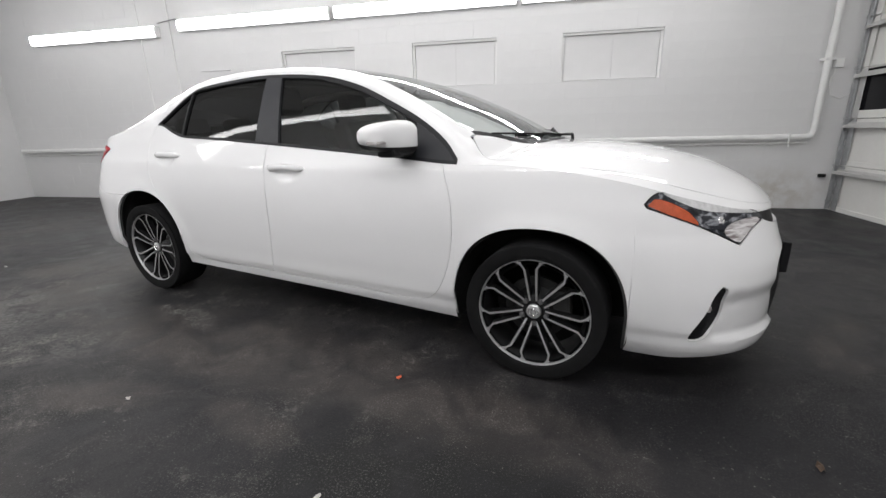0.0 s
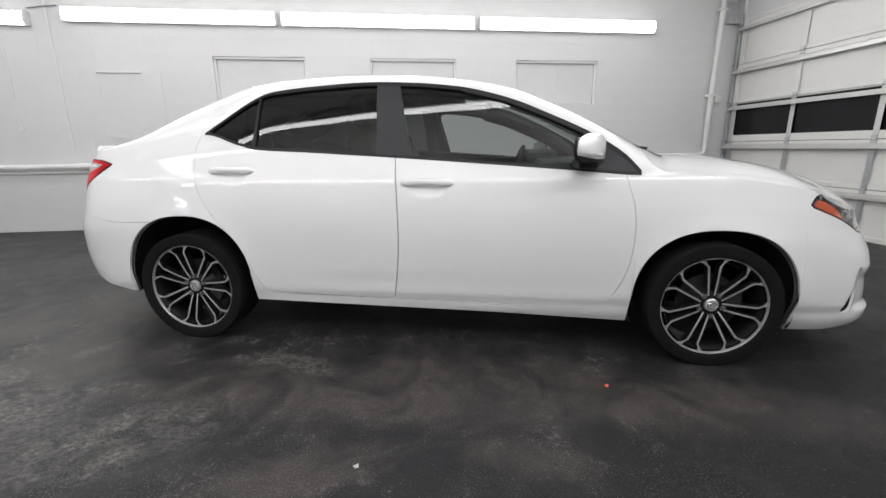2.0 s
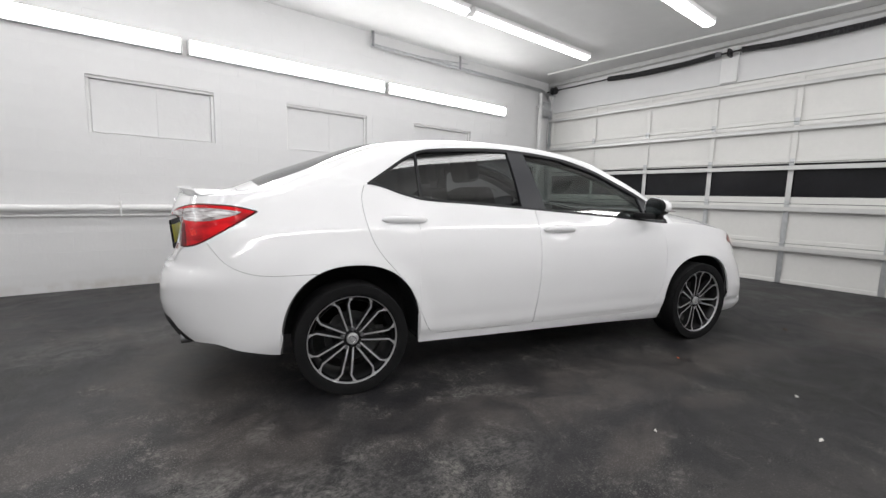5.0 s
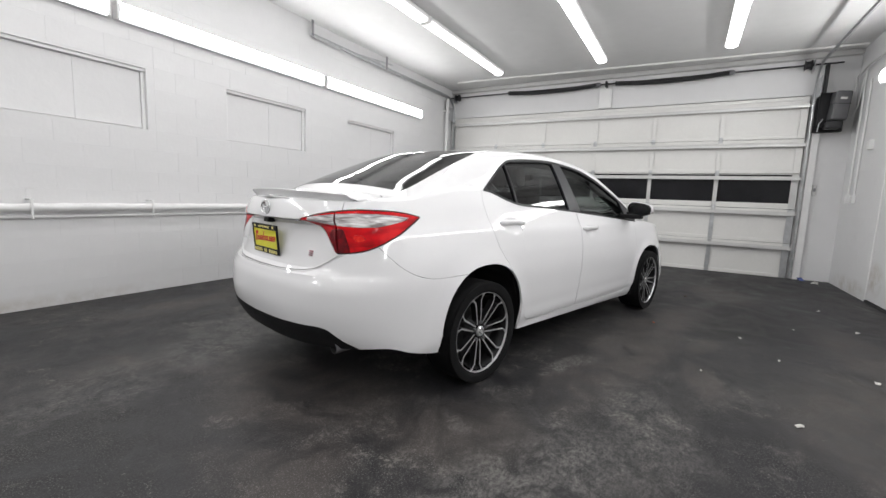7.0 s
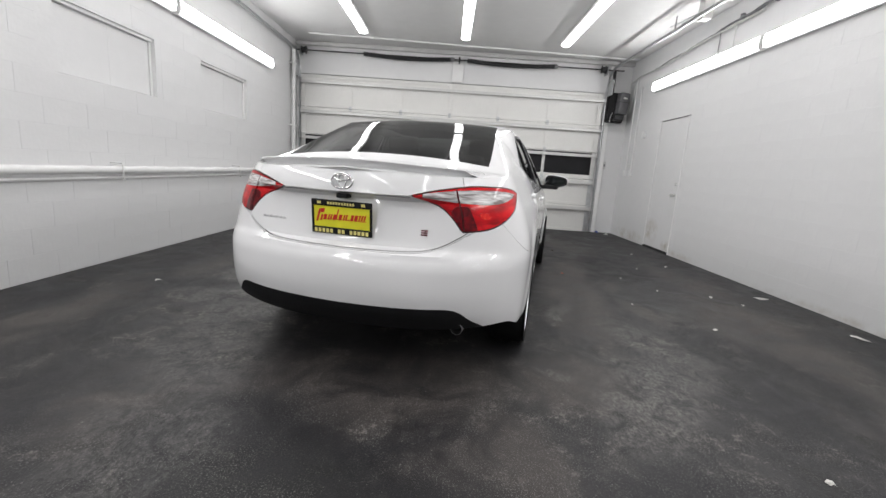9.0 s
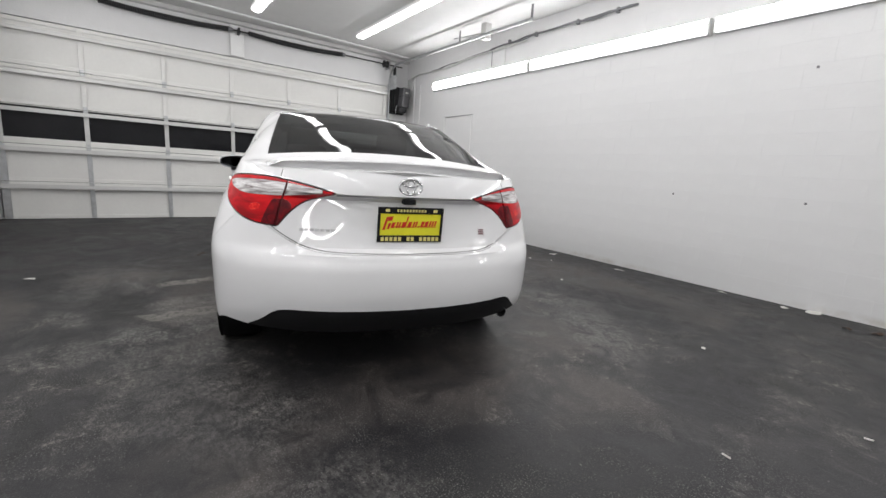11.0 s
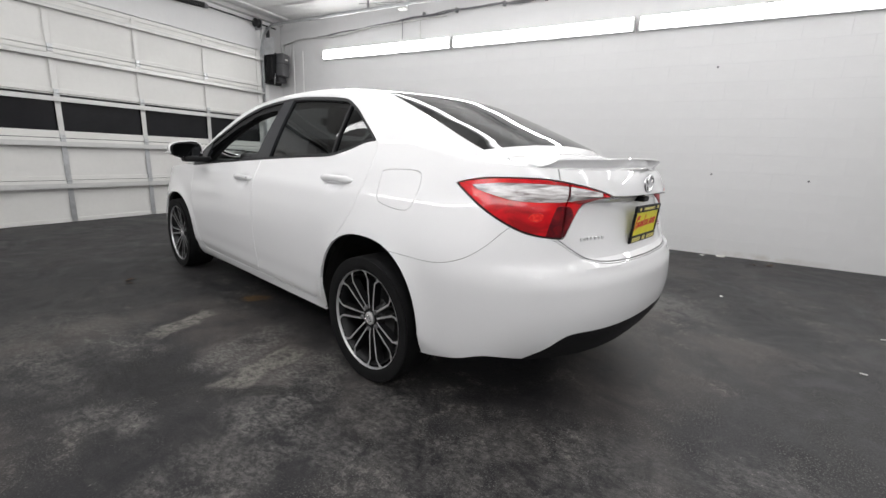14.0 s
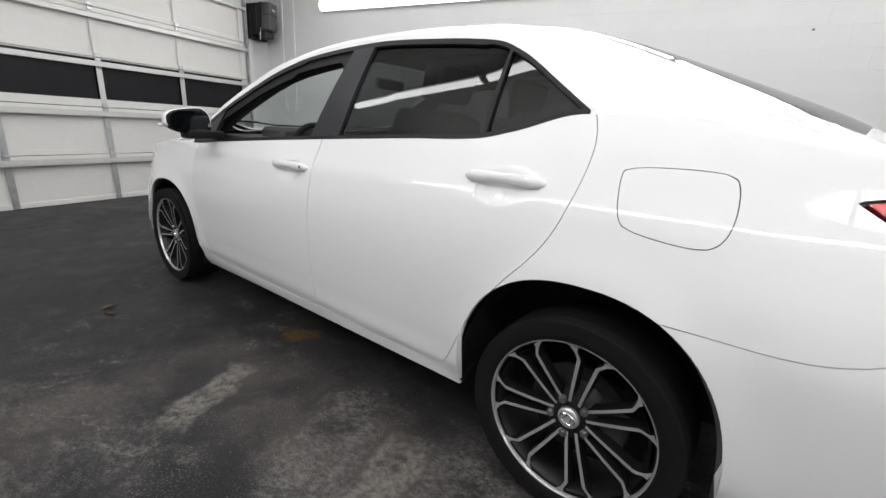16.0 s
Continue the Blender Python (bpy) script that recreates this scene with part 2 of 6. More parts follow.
def floor_material():
    """Worn black coating on concrete: broad stains, scuffed grey patches, fine speckle."""
    m = bpy.data.materials.new("worn_black_floor_coating")
    m.use_nodes = True
    nt = m.node_tree
    p = nt.nodes["Principled BSDF"]
    co = nt.nodes.new("ShaderNodeTexCoord")

    def noise_at(scale, detail, rough=0.6, stretch=(1, 1, 1), turn=0.0, warp=0.0):
        mp = nt.nodes.new("ShaderNodeMapping")
        mp.inputs["Scale"].default_value = stretch
        mp.inputs["Rotation"].default_value = (0, 0, turn)
        nt.links.new(co.outputs["Object"], mp.inputs[0])
        n = nt.nodes.new("ShaderNodeTexNoise")
        n.inputs["Scale"].default_value, n.inputs["Detail"].default_value, n.inputs["Roughness"].default_value = scale, detail, rough
        n.inputs["Distortion"].default_value = warp
        nt.links.new(mp.outputs[0], n.inputs["Vector"])
        return n.outputs["Fac"]

    def ramp(fac, lo, hi):
        r = nt.nodes.new("ShaderNodeMapRange")
        r.inputs[1].default_value, r.inputs[2].default_value = lo, hi
        nt.links.new(fac, r.inputs[0])
        return r.outputs[0]

    def math_node(op, a, b):
        n = nt.nodes.new("ShaderNodeMath")
        n.operation = op
        for k, q in enumerate((a, b)):
            if isinstance(q, (int, float)):
                n.inputs[k].default_value = q
            else:
                nt.links.new(q, n.inputs[k])
        return n.outputs[0]

    def mix(fac, a, b):
        n = nt.nodes.new("ShaderNodeMix")
        n.data_type = "RGBA"
        nt.links.new(fac, n.inputs[0])
        for k, q in ((6, a), (7, b)):
            if isinstance(q, tuple):
                n.inputs[k].default_value = (*q, 1)
            else:
                nt.links.new(q, n.inputs[k])
        return n.outputs[2]

    wn = nt.nodes.new("ShaderNodeTexNoise")
    wn.inputs["Scale"].default_value, wn.inputs["Detail"].default_value = 7.0, 4
    nt.links.new(co.outputs["Object"], wn.inputs["Vector"])
    wo = nt.nodes.new("ShaderNodeVectorMath")
    wo.operation = "MULTIPLY_ADD"
    wo.inputs[1].default_value, wo.inputs[2].default_value = (0.14, 0.14, 0.0), (-0.07, -0.07, 0.0)
    nt.links.new(wn.outputs["Color"], wo.inputs[0])
    wa = nt.nodes.new("ShaderNodeVectorMath")
    nt.links.new(co.outputs["Object"], wa.inputs[0])
    nt.links.new(wo.outputs[0], wa.inputs[1])
    ragged = wa.outputs[0]

    def spot(x, y, rx, ry, turn):
        """1 inside a soft ellipse of the floor, 0 outside."""
        mp = nt.nodes.new("ShaderNodeMapping")
        mp.vector_type = "TEXTURE"
        mp.inputs["Location"].default_value = (x, y, 0)
        mp.inputs["Rotation"].default_value = (0, 0, radians(turn))
        mp.inputs["Scale"].default_value = (rx, ry, 1)
        nt.links.new(ragged, mp.inputs[0])
        ln = nt.nodes.new("ShaderNodeVectorMath")
        ln.operation = "LENGTH"
        nt.links.new(mp.outputs[0], ln.inputs[0])
        return ramp(ln.outputs["Value"], 1.12, 0.62)

    def bar(x, y, rx, ry, turn):
        """1 inside a straight-edged strip of the floor, 0 outside."""
        mp = nt.nodes.new("ShaderNodeMapping")
        mp.vector_type = "TEXTURE"
        mp.inputs["Location"].default_value = (x, y, 0)
        mp.inputs["Rotation"].default_value = (0, 0, radians(turn))
        mp.inputs["Scale"].default_value = (rx, ry, 1)
        nt.links.new(ragged, mp.inputs[0])
        ab = nt.nodes.new("ShaderNodeVectorMath")
        ab.operation = "ABSOLUTE"
        nt.links.new(mp.outputs[0], ab.inputs[0])
        sx = nt.nodes.new("ShaderNodeSeparateXYZ")
        nt.links.new(ab.outputs[0], sx.inputs[0])
        return ramp(math_node("MAXIMUM", sx.outputs[0], sx.outputs[1]), 1.10, 0.70)

    big = noise_at(0.8, 5, 0.55)
    # worn marks weaken towards the front, partly to put lens corner darkening into the colour
    sp = nt.nodes.new("ShaderNodeSeparateXYZ")
    nt.links.new(co.outputs["Object"], sp.inputs[0])
    back = math_node("ADD", 0.5, math_node("MULTIPLY", ramp(sp.outputs[0], 0.6, -2.2), 0.5))
    cloud = noise_at(1.5, 4, 0.5, warp=0.7)
    mid = noise_at(2.6, 7, 0.62, warp=1.2)
    blot = noise_at(8.5, 6, 0.66, warp=0.8)
    fine = noise_at(38, 5, 0.7)
    grain = noise_at(140, 3, 0.7)
    streak = noise_at(9, 6, 0.72, (0.30, 1, 1), radians(10), warp=0.5)
    scratch = noise_at(62, 4, 0.75, (0.55, 1, 1), radians(8), warp=0.3)
    base = mix(ramp(big, 0.35, 0.68), (0.0112, 0.0112, 0.0136), (0.0235, 0.0226, 0.0236))
    base = mix(math_node("MULTIPLY", math_node("MULTIPLY", ramp(cloud, 0.46, 0.66), back), 0.75), base, (0.038, 0.0355, 0.0350))
    base = mix(math_node("MULTIPLY", math_node("MULTIPLY", ramp(mid, 0.47, 0.66), back), 0.45), base, (0.046, 0.043, 0.042))
    base = mix(math_node("MULTIPLY", math_node("MULTIPLY", ramp(blot, 0.53, 0.64), ramp(mid, 0.42, 0.58)), math_node("MULTIPLY", back, 0.35)), base, (0.075, 0.070, 0.065))
    base = mix(math_node("MULTIPLY", ramp(blot, 0.49, 0.38), 0.62), base, (0.0105, 0.0105, 0.0125))
    base = mix(math_node("MULTIPLY", math_node("MULTIPLY", ramp(streak, 0.58, 0.74), back), 0.30), base, (0.10, 0.096, 0.09))
    scuff = math_node("MULTIPLY", ramp(fine, 0.50, 0.60), math_node("MULTIPLY", ramp(mid, 0.50, 0.60), ramp(blot, 0.48, 0.58)))
    base = mix(math_node("MULTIPLY", scuff, math_node("MULTIPLY", back, 0.72)), base, (0.18, 0.17, 0.152))
    brown = None
    for args in BROWN:
        q = spot(*args)
        brown = q if brown is None else math_node("MAXIMUM", brown, q)
    base = mix(math_node("MULTIPLY", math_node("MULTIPLY", brown, ramp(mid, 0.34, 0.56)), 0.68), base, (0.064, 0.0560, 0.0520))
    dark = None
    for args in DARK:
        q = spot(*args)
        dark = q if dark is None else math_node("MAXIMUM", dark, q)
    base = mix(math_node("MULTIPLY", math_node("MULTIPLY", dark, ramp(blot, 0.72, 0.54)), 0.92), base, (0.0100, 0.0098, 0.0116))
    worn = None
    for args in WORN:
        q = spot(*args[:5])
        q = math_node("MULTIPLY", q, args[5])
        worn = q if worn is None else math_node("MAXIMUM", worn, q)
    broken = math_node("MULTIPLY", math_node("ADD", math_node("MULTIPLY", ramp(scratch, 0.44, 0.58), 0.7), math_node("MULTIPLY", ramp(fine, 0.44, 0.6), 0.5)), ramp(blot, 0.36, 0.54))
    base = mix(math_node("MULTIPLY", worn, broken), base, (0.160, 0.154, 0.146))
    # two worn line stubs with straight edges, and a few cracks
    stub = math_node("MAXIMUM", bar(-0.64, 4.39, 0.21, 0.075, 99), bar(-1.485, 4.50, 0.26, 0.085, 94))
    base = mix(math_node("MULTIPLY", stub, math_node("MULTIPLY", ramp(fine, 0.34, 0.56), ramp(blot, 0.32, 0.48))), base, (0.165, 0.156, 0.140))
    crack = None
    for args in CRACKS:
        q = bar(*args)
        crack = q if crack is None else math_node("MAXIMUM", crack, q)
    base = mix(math_node("MULTIPLY", crack, math_node("MULTIPLY", ramp(fine, 0.42, 0.56), 0.8)), base, (0.15, 0.145, 0.135))
    damp_and_falloff = None
    for args in DAMP_AND_FALLOFF:
        q = math_node("MULTIPLY", spot(*args[:5]), ramp(mid, 0.36, 0.50))
        damp_and_falloff = q if damp_and_falloff is None else math_node("MAXIMUM", damp_and_falloff, q)
    base = mix(math_node("MULTIPLY", damp_and_falloff, 0.75), base, (0.010, 0.010, 0.010))
    rust = math_node("MULTIPLY", spot(*RUST), ramp(fine, 0.35, 0.6))
    base = mix(math_node("MULTIPLY", rust, 0.8), base, (0.14, 0.075, 0.02))
    fleck = math_node("MULTIPLY", ramp(grain, 0.55, 0.62), math_node("ADD", 0.10, math_node("MULTIPLY", ramp(mid, 0.44, 0.60), math_node("MULTIPLY", back, 0.55))))
    base = mix(fleck, base, (0.170, 0.167, 0.162))
    dots = noise_at(85, 2, 0.5)
    base = mix(math_node("MULTIPLY", ramp(dots, 0.66, 0.72), math_node("MULTIPLY", ramp(blot, 0.45, 0.60), 0.6)), base, (0.24, 0.23, 0.21))
    nt.links.new(base, p.inputs["Base Color"])
    rg = nt.nodes.new("ShaderNodeMapRange")
    rg.inputs[1].default_value, rg.inputs[2].default_value = 0.35, 0.65
    rg.inputs[3].default_value, rg.inputs[4].default_value = 0.42, 0.62
    nt.links.new(mid, rg.inputs[0])
    nt.links.new(rg.outputs[0], p.inputs["Roughness"])
    p.inputs["Specular IOR Level"].default_value = 0.27
    bp = nt.nodes.new("ShaderNodeBump")
    bp.inputs["Strength"].default_value, bp.inputs["Distance"].default_value = 0.25, 0.006
    nt.links.new(math_node("ADD", fine, math_node("MULTIPLY", grain, 0.5)), bp.inputs["Height"])
    nt.links.new(bp.outputs[0], p.inputs["Normal"])
    return m


# worn patches of the floor: x, y, half length, half width, turn, strength
WORN = [(-1.75, 2.20, 0.26, 0.08, -35, 0.6), (-1.91, 2.26, 0.10, 0.05, 20, 0.7), (-2.09, 2.30, 0.05, 0.03, 0, 0.8), (-2.88, 2.50, 0.14, 0.05, 60, 0.5), (-1.22, 4.38, 0.34, 0.16, 100, 0.75), (-1.74, 4.43, 0.34, 0.20, 100, 0.85), (-2.2, 4.55, 0.35, 0.22, 100, 0.6), (-1.95, 4.95, 0.40, 0.20, 80, 0.5), (-1.30, 4.58, 0.16, 0.10, 40, 0.7),
        (-1.80, 4.56, 0.24, 0.18, 60, 0.75), (-1.87, 4.78, 0.26, 0.12, 0, 0.75), (-1.33, 5.10, 0.26, 0.10, 20, 0.6), (-0.60, 4.74, 0.26, 0.04, 25, 0.7), (-0.75, 5.08, 0.35, 0.16, 10, 0.45), (-0.3, 4.9, 0.6, 0.4, 20, 0.3),
        (-3.05, 2.05, 0.55, 0.25, -30, 0.7), (-3.7, 4.2, 0.5, 0.3, 30, 0.35),
        (-2.8, 4.5, 0.7, 0.3, 30, 0.35), (-2.4, 1.7, 0.55, 0.25, 15, 0.45), (-2.75, 1.9, 0.4, 0.12, 60, 0.5)]
# brownish worn clouds with lightened spots round the car, and darker patches: x, y, half length, half width, turn
# the last four offset the car's shade with a lighter floor colour
BROWN = [(-3.43, 4.50, 0.42, 0.24, 30), (-3.34, 4.15, 0.26, 0.16, 10), (-3.72, 2.92, 0.30, 0.22, 60), (-0.98, 5.50, 0.5, 0.2, 0), (-3.54, 2.80, 0.30, 0.16, 20), (-3.79, 3.09, 0.22, 0.30, 0), (-1.60, 1.45, 0.34, 0.12, 10),
         (-0.85, 1.42, 0.26, 0.10, -20), (-2.95, 2.45, 0.30, 0.40, 40), (-2.0, 0.7, 1.1, 0.45, -10), (-0.2, 0.4, 0.9, 0.3, 5), (-3.0, 0.9, 0.6, 0.35, 0), (-0.3, 4.75, 0.5, 0.2, 80), (1.7, 2.45, 0.5, 0.12, 60), (1.6, 1.2, 0.8, 0.35, 0), (-2.4, 5.6, 0.7, 0.25, 0), (-3.1, 3.45, 0.45, 0.75, 10), (-1.3, 1.95, 1.3, 0.32, -10), (0.0, 1.6, 0.8, 0.22, -14), (-1.2, 4.35, 1.1, 0.26, -12)]
# dark smears; several spots also put the lens's corner darkening into the floor
DARK = [(-1.08, 4.86, 0.34, 0.26, 20), (-3.0, 1.45, 0.45, 0.25, -30), (-1.9, 4.62, 0.16, 0.40, 30), (-4.2, 3.2, 0.6, 0.6, 40), (-3.9, 2.2, 0.5, 0.3, 100), (-0.2, 5.35, 0.5, 0.2, 10), (0.3, 0.95, 0.9, 0.4, 5), (-2.6, 1.15, 0.7, 0.35, 20), (-3.6, 4.0, 0.4, 0.5, 20), (1.2, 1.8, 0.9, 0.5, 10)]
CRACKS = [(-0.30, 4.74, 0.14, 0.0035, 30), (-0.50, 4.74, 0.12, 0.003, -20), (-0.66, 4.73, 0.12, 0.0035, 15)]
# damp stains; the first two stand for the lens's corner darkening, as floor colour
DAMP_AND_FALLOFF = [(-4.05, 3.65, 0.6, 0.45, 80), (0.05, 1.15, 0.8, 0.35, -15), (-3.74, 1.65, 0.34, 0.09, 20), (-4.12, 1.80, 0.22, 0.1, -30), (-3.45, 1.2, 0.3, 0.08, 10), (-2.7, 5.08, 0.2, 0.05, 0), (-1.14, 4.84, 0.30, 0.16, 10), (-1.62, 4.66, 0.34, 0.05, 35)]
RUST = (-0.61, 3.83, 0.10, 0.06, 30)
FLOOR_MAT = floor_material()


# ---- building helpers ----
def mesh_object(name, bm, material, parent=None, label="", smooth=False, angle=35):
    me = bpy.data.meshes.new(name)
    bm.normal_update()
    bm.to_mesh(me)
    bm.free()
    for k in material if isinstance(material, (list, tuple)) else [material]:
        me.materials.append(k)
    if smooth:
        me.shade_smooth()
        me.set_sharp_from_angle(angle=radians(angle))
    ob = new(name, me)
    if parent is not None:
        ob.parent = parent
    if label:
        ob["label"] = label
    return ob


def part(name, bm, material, parent, label="", smooth=False, angle=35):
    return mesh_object(name, bm, material, parent, label, smooth, angle)


def thing(name, at=(0, 0, 0), turn=0.0, label="", category="", group="", kind=""):
    ob = new(name)
    ob.empty_display_size = 0.1
    ob.matrix_basis = pose(*at, 0, 0, turn)
    return tagged(ob, label, category, group, kind)


def add_box(bm, lo, hi, bevel=0.0, seg=2, m=None):
    r = bmesh.ops.create_cube(bm, size=1.0)
    vs = r["verts"]
    lo, hi = Vector(lo), Vector(hi)
    for v in vs:
        v.co = Vector([(lo[k] + hi[k]) / 2 + v.co[k] * (hi[k] - lo[k]) for k in range(3)])
    if bevel:
        es = list({e for v in vs for e in v.link_edges})
        g = bmesh.ops.bevel(bm, geom=es, offset=bevel, segments=seg, profile=0.6, affect="EDGES")
        vs = list({v for v in g["verts"]} | {v for v in vs if v.is_valid})
    if m is not None:
        bmesh.ops.transform(bm, matrix=m, verts=[v for v in vs if v.is_valid])
    return vs


def box_bm(lo, hi, bevel=0.0, seg=2, m=None):
    bm = bmesh.new()
    add_box(bm, lo, hi, bevel, seg, m)
    return bm


def add_tube(bm, pts, radius, sides=12, caps=True):
    """A round bar swept along points; radius is a number or one for each point."""
    pts = [Vector(q) for q in pts]
    rad = radius if isinstance(radius, (list, tuple)) else [radius] * len(pts)
    rings = []
    up = None
    for i, q in enumerate(pts):
        d = (pts[min(i + 1, len(pts) - 1)] - pts[max(i - 1, 0)]).normalized()
        if up is None:
            up = d.orthogonal().normalized()
        up = (up - d * up.dot(d)).normalized()
        side = d.cross(up)
        rings.append([bm.verts.new(q + (up * math.cos(a) + side * math.sin(a)) * rad[i]) for a in (2 * math.pi * k / sides for k in range(sides))])
    for a, b in zip(rings, rings[1:]):
        for k in range(sides):
            bm.faces.new((a[k], a[(k + 1) % sides], b[(k + 1) % sides], b[k]))
    if caps:
        bm.faces.new(rings[0][::-1])
        bm.faces.new(rings[-1])


def tube_bm(pts, radius, sides=12):
    bm = bmesh.new()
    add_tube(bm, pts, radius, sides)
    return bm


def arc(centre, radius, a0, a1, n, ax, ay):
    """Points on an arc in the plane of the unit vectors ax, ay."""
    return [Vector(centre) + Vector(ax) * radius * math.cos(radians(a0 + (a1 - a0) * k / n)) + Vector(ay) * radius * math.sin(radians(a0 + (a1 - a0) * k / n)) for k in range(n + 1)]


def add_lathe(bm, profile, sides, axis="y", closed=False):
    """A profile of (radius, offset along the axis) turned round the axis."""
    rings = []
    for r, o in profile:
        ring = []
        for k in range(sides):
            a = 2 * math.pi * k / sides
            c, s = r * math.cos(a), r * math.sin(a)
            ring.append(bm.verts.new({"y": (c, o, s), "x": (o, c, s), "z": (c, s, o)}[axis]))
        rings.append(ring)
    if closed:
        rings.append(rings[0])
    for a, b in zip(rings, rings[1:]):
        for k in range(sides):
            bm.faces.new((a[k], a[(k + 1) % sides], b[(k + 1) % sides], b[k]))
    return rings


# ---- the room ----
X0, X1, Y0, Y1, TOP = -9.00, 3.86, -0.345, 6.36, 3.40
WINDOWS = [(-3.52, -2.355), (-1.515, -0.345), (0.495, 1.70)]
WIN_LO, WIN_HI, RECESS = 1.635, 2.215, 0.055


def room():
    tagged(mesh_object("floor", box_bm((X0 - 0.3, Y0 - 0.3, -0.2), (X1 + 0.5, Y1 + 0.3, 0)), FLOOR_MAT),
           "worn black coated concrete garage floor with grey scuffs", "floor", kind="structure")
    tagged(mesh_object("ceiling", box_bm((X0 - 0.3, Y0 - 0.3, TOP), (X1 + 0.5, Y1 + 0.3, TOP + 0.2)), CEIL_PAINT),
           "flat white painted garage ceiling", "ceiling", kind="structure")
    # window wall: solid below, above and between the recesses, with panel boards set back in them
    wall = tagged(new("wall_north"), "white painted concrete block wall with three blocked windows", "wall", kind="structure")
    bm = bmesh.new()
    add_box(bm, (X0 - 0.3, Y1, -0.1), (X1 + 0.3, Y1 + 0.25, WIN_LO))
    add_box(bm, (X0 - 0.3, Y1, WIN_HI), (X1 + 0.3, Y1 + 0.25, TOP))
    edges = [X0 - 0.3] + [e for w in WINDOWS for e in w] + [X1 + 0.3]
    for a, b in zip(edges[::2], edges[1::2]):
        add_box(bm, (a, Y1, WIN_LO), (b, Y1 + 0.25, WIN_HI))
    part("masonry", bm, WHITE_WALL, wall)
    for k, (a, b) in enumerate(WINDOWS):
        win = tagged(new("window_%d" % (k + 1)), "blocked window recess filled with two white painted boards", "window", kind="structure")
        mid = (a + b) / 2 + 0.02
        for p, q in ((a + 0.035, mid - 0.0006), (mid + 0.0006, b - 0.035)):
            part("board", box_bm((p, Y1 + RECESS, WIN_LO + 0.012), (q, Y1 + RECESS + 0.02, WIN_HI - 0.035), 0.001, 1), WHITE_WALL, win)
        part("backing", box_bm((a, Y1 + RECESS + 0.03, WIN_LO), (b, Y1 + RECESS + 0.06, WIN_HI)), TRIM_PAINT, win)
        fr = bmesh.new()
        add_box(fr, (a, Y1 + 0.02, WIN_HI - 0.03), (b, Y1 + RECESS + 0.03, WIN_HI), 0.003, 1)
        add_box(fr, (a, Y1 + 0.040, WIN_LO), (a + 0.03, Y1 + RECESS + 0.03, WIN_HI - 0.03), 0.003, 1)
        add_box(fr, (b - 0.03, Y1 + 0.040, WIN_LO), (b, Y1 + RECESS + 0.03, WIN_HI - 0.03), 0.003, 1)
        part("window_frame", fr, TRIM_PAINT, win)
    # wall with the side door
    south = tagged(new("wall_south"), "white painted concrete block wall with a flush side door", "wall", kind="structure")
    bm = bmesh.new()
    add_box(bm, (X0 - 0.3, Y0 - 0.25, -0.1), (1.495, Y0, TOP))
    add_box(bm, (2.335, Y0 - 0.25, -0.1), (X1 + 0.3, Y0, TOP))
    add_box(bm, (1.495, Y0 - 0.25, 2.125), (2.335, Y0, TOP))
    part("masonry", bm, WHITE_WALL, south)
    tagged(mesh_object("wall_west", box_bm((X0 - 0.25, Y0, -0.1), (X0, Y1, TOP)), WHITE_WALL), "plain white painted end wall", "wall", kind="structure")
    # end wall round the overhead door
    east = tagged(new("wall_east"), "white painted header and jambs round the overhead door", "wall", kind="structure")
    bm = bmesh.new()
    add_box(bm, (X1, Y0, 2.81), (X1 + 0.25, Y1, TOP))
    add_box(bm, (X1, Y0, -0.1), (X1 + 0.25, 0.17, 2.81))
    add_box(bm, (X1, 6.27, -0.1), (X1 + 0.25, Y1, 2.81))
    part("masonry", bm, WHITE_WALL, east)
    part("header_beam", box_bm((X1 - 0.10, Y0 + 0.01, TOP - 0.075), (X1 - 0.004, Y1 - 0.01, TOP - 0.004), 0.006, 1), STEEL_PAINT, east)
    part("corner_post", box_bm((X1 - 0.06, 0.02, 0.0), (X1 - 0.003, 0.11, 3.31), 0.004, 1), TRIM_PAINT, east)
    part("corner_post", box_bm((X1 - 0.06, 6.285, 0.0), (X1 - 0.003, 6.35, 3.31), 0.004, 1), TRIM_PAINT, east)
    part("spring_pad", box_bm((X1 - 0.045, 3.02, 2.82), (X1 - 0.003, 3.24, 3.32), 0.004, 1), TRIM_PAINT, east)


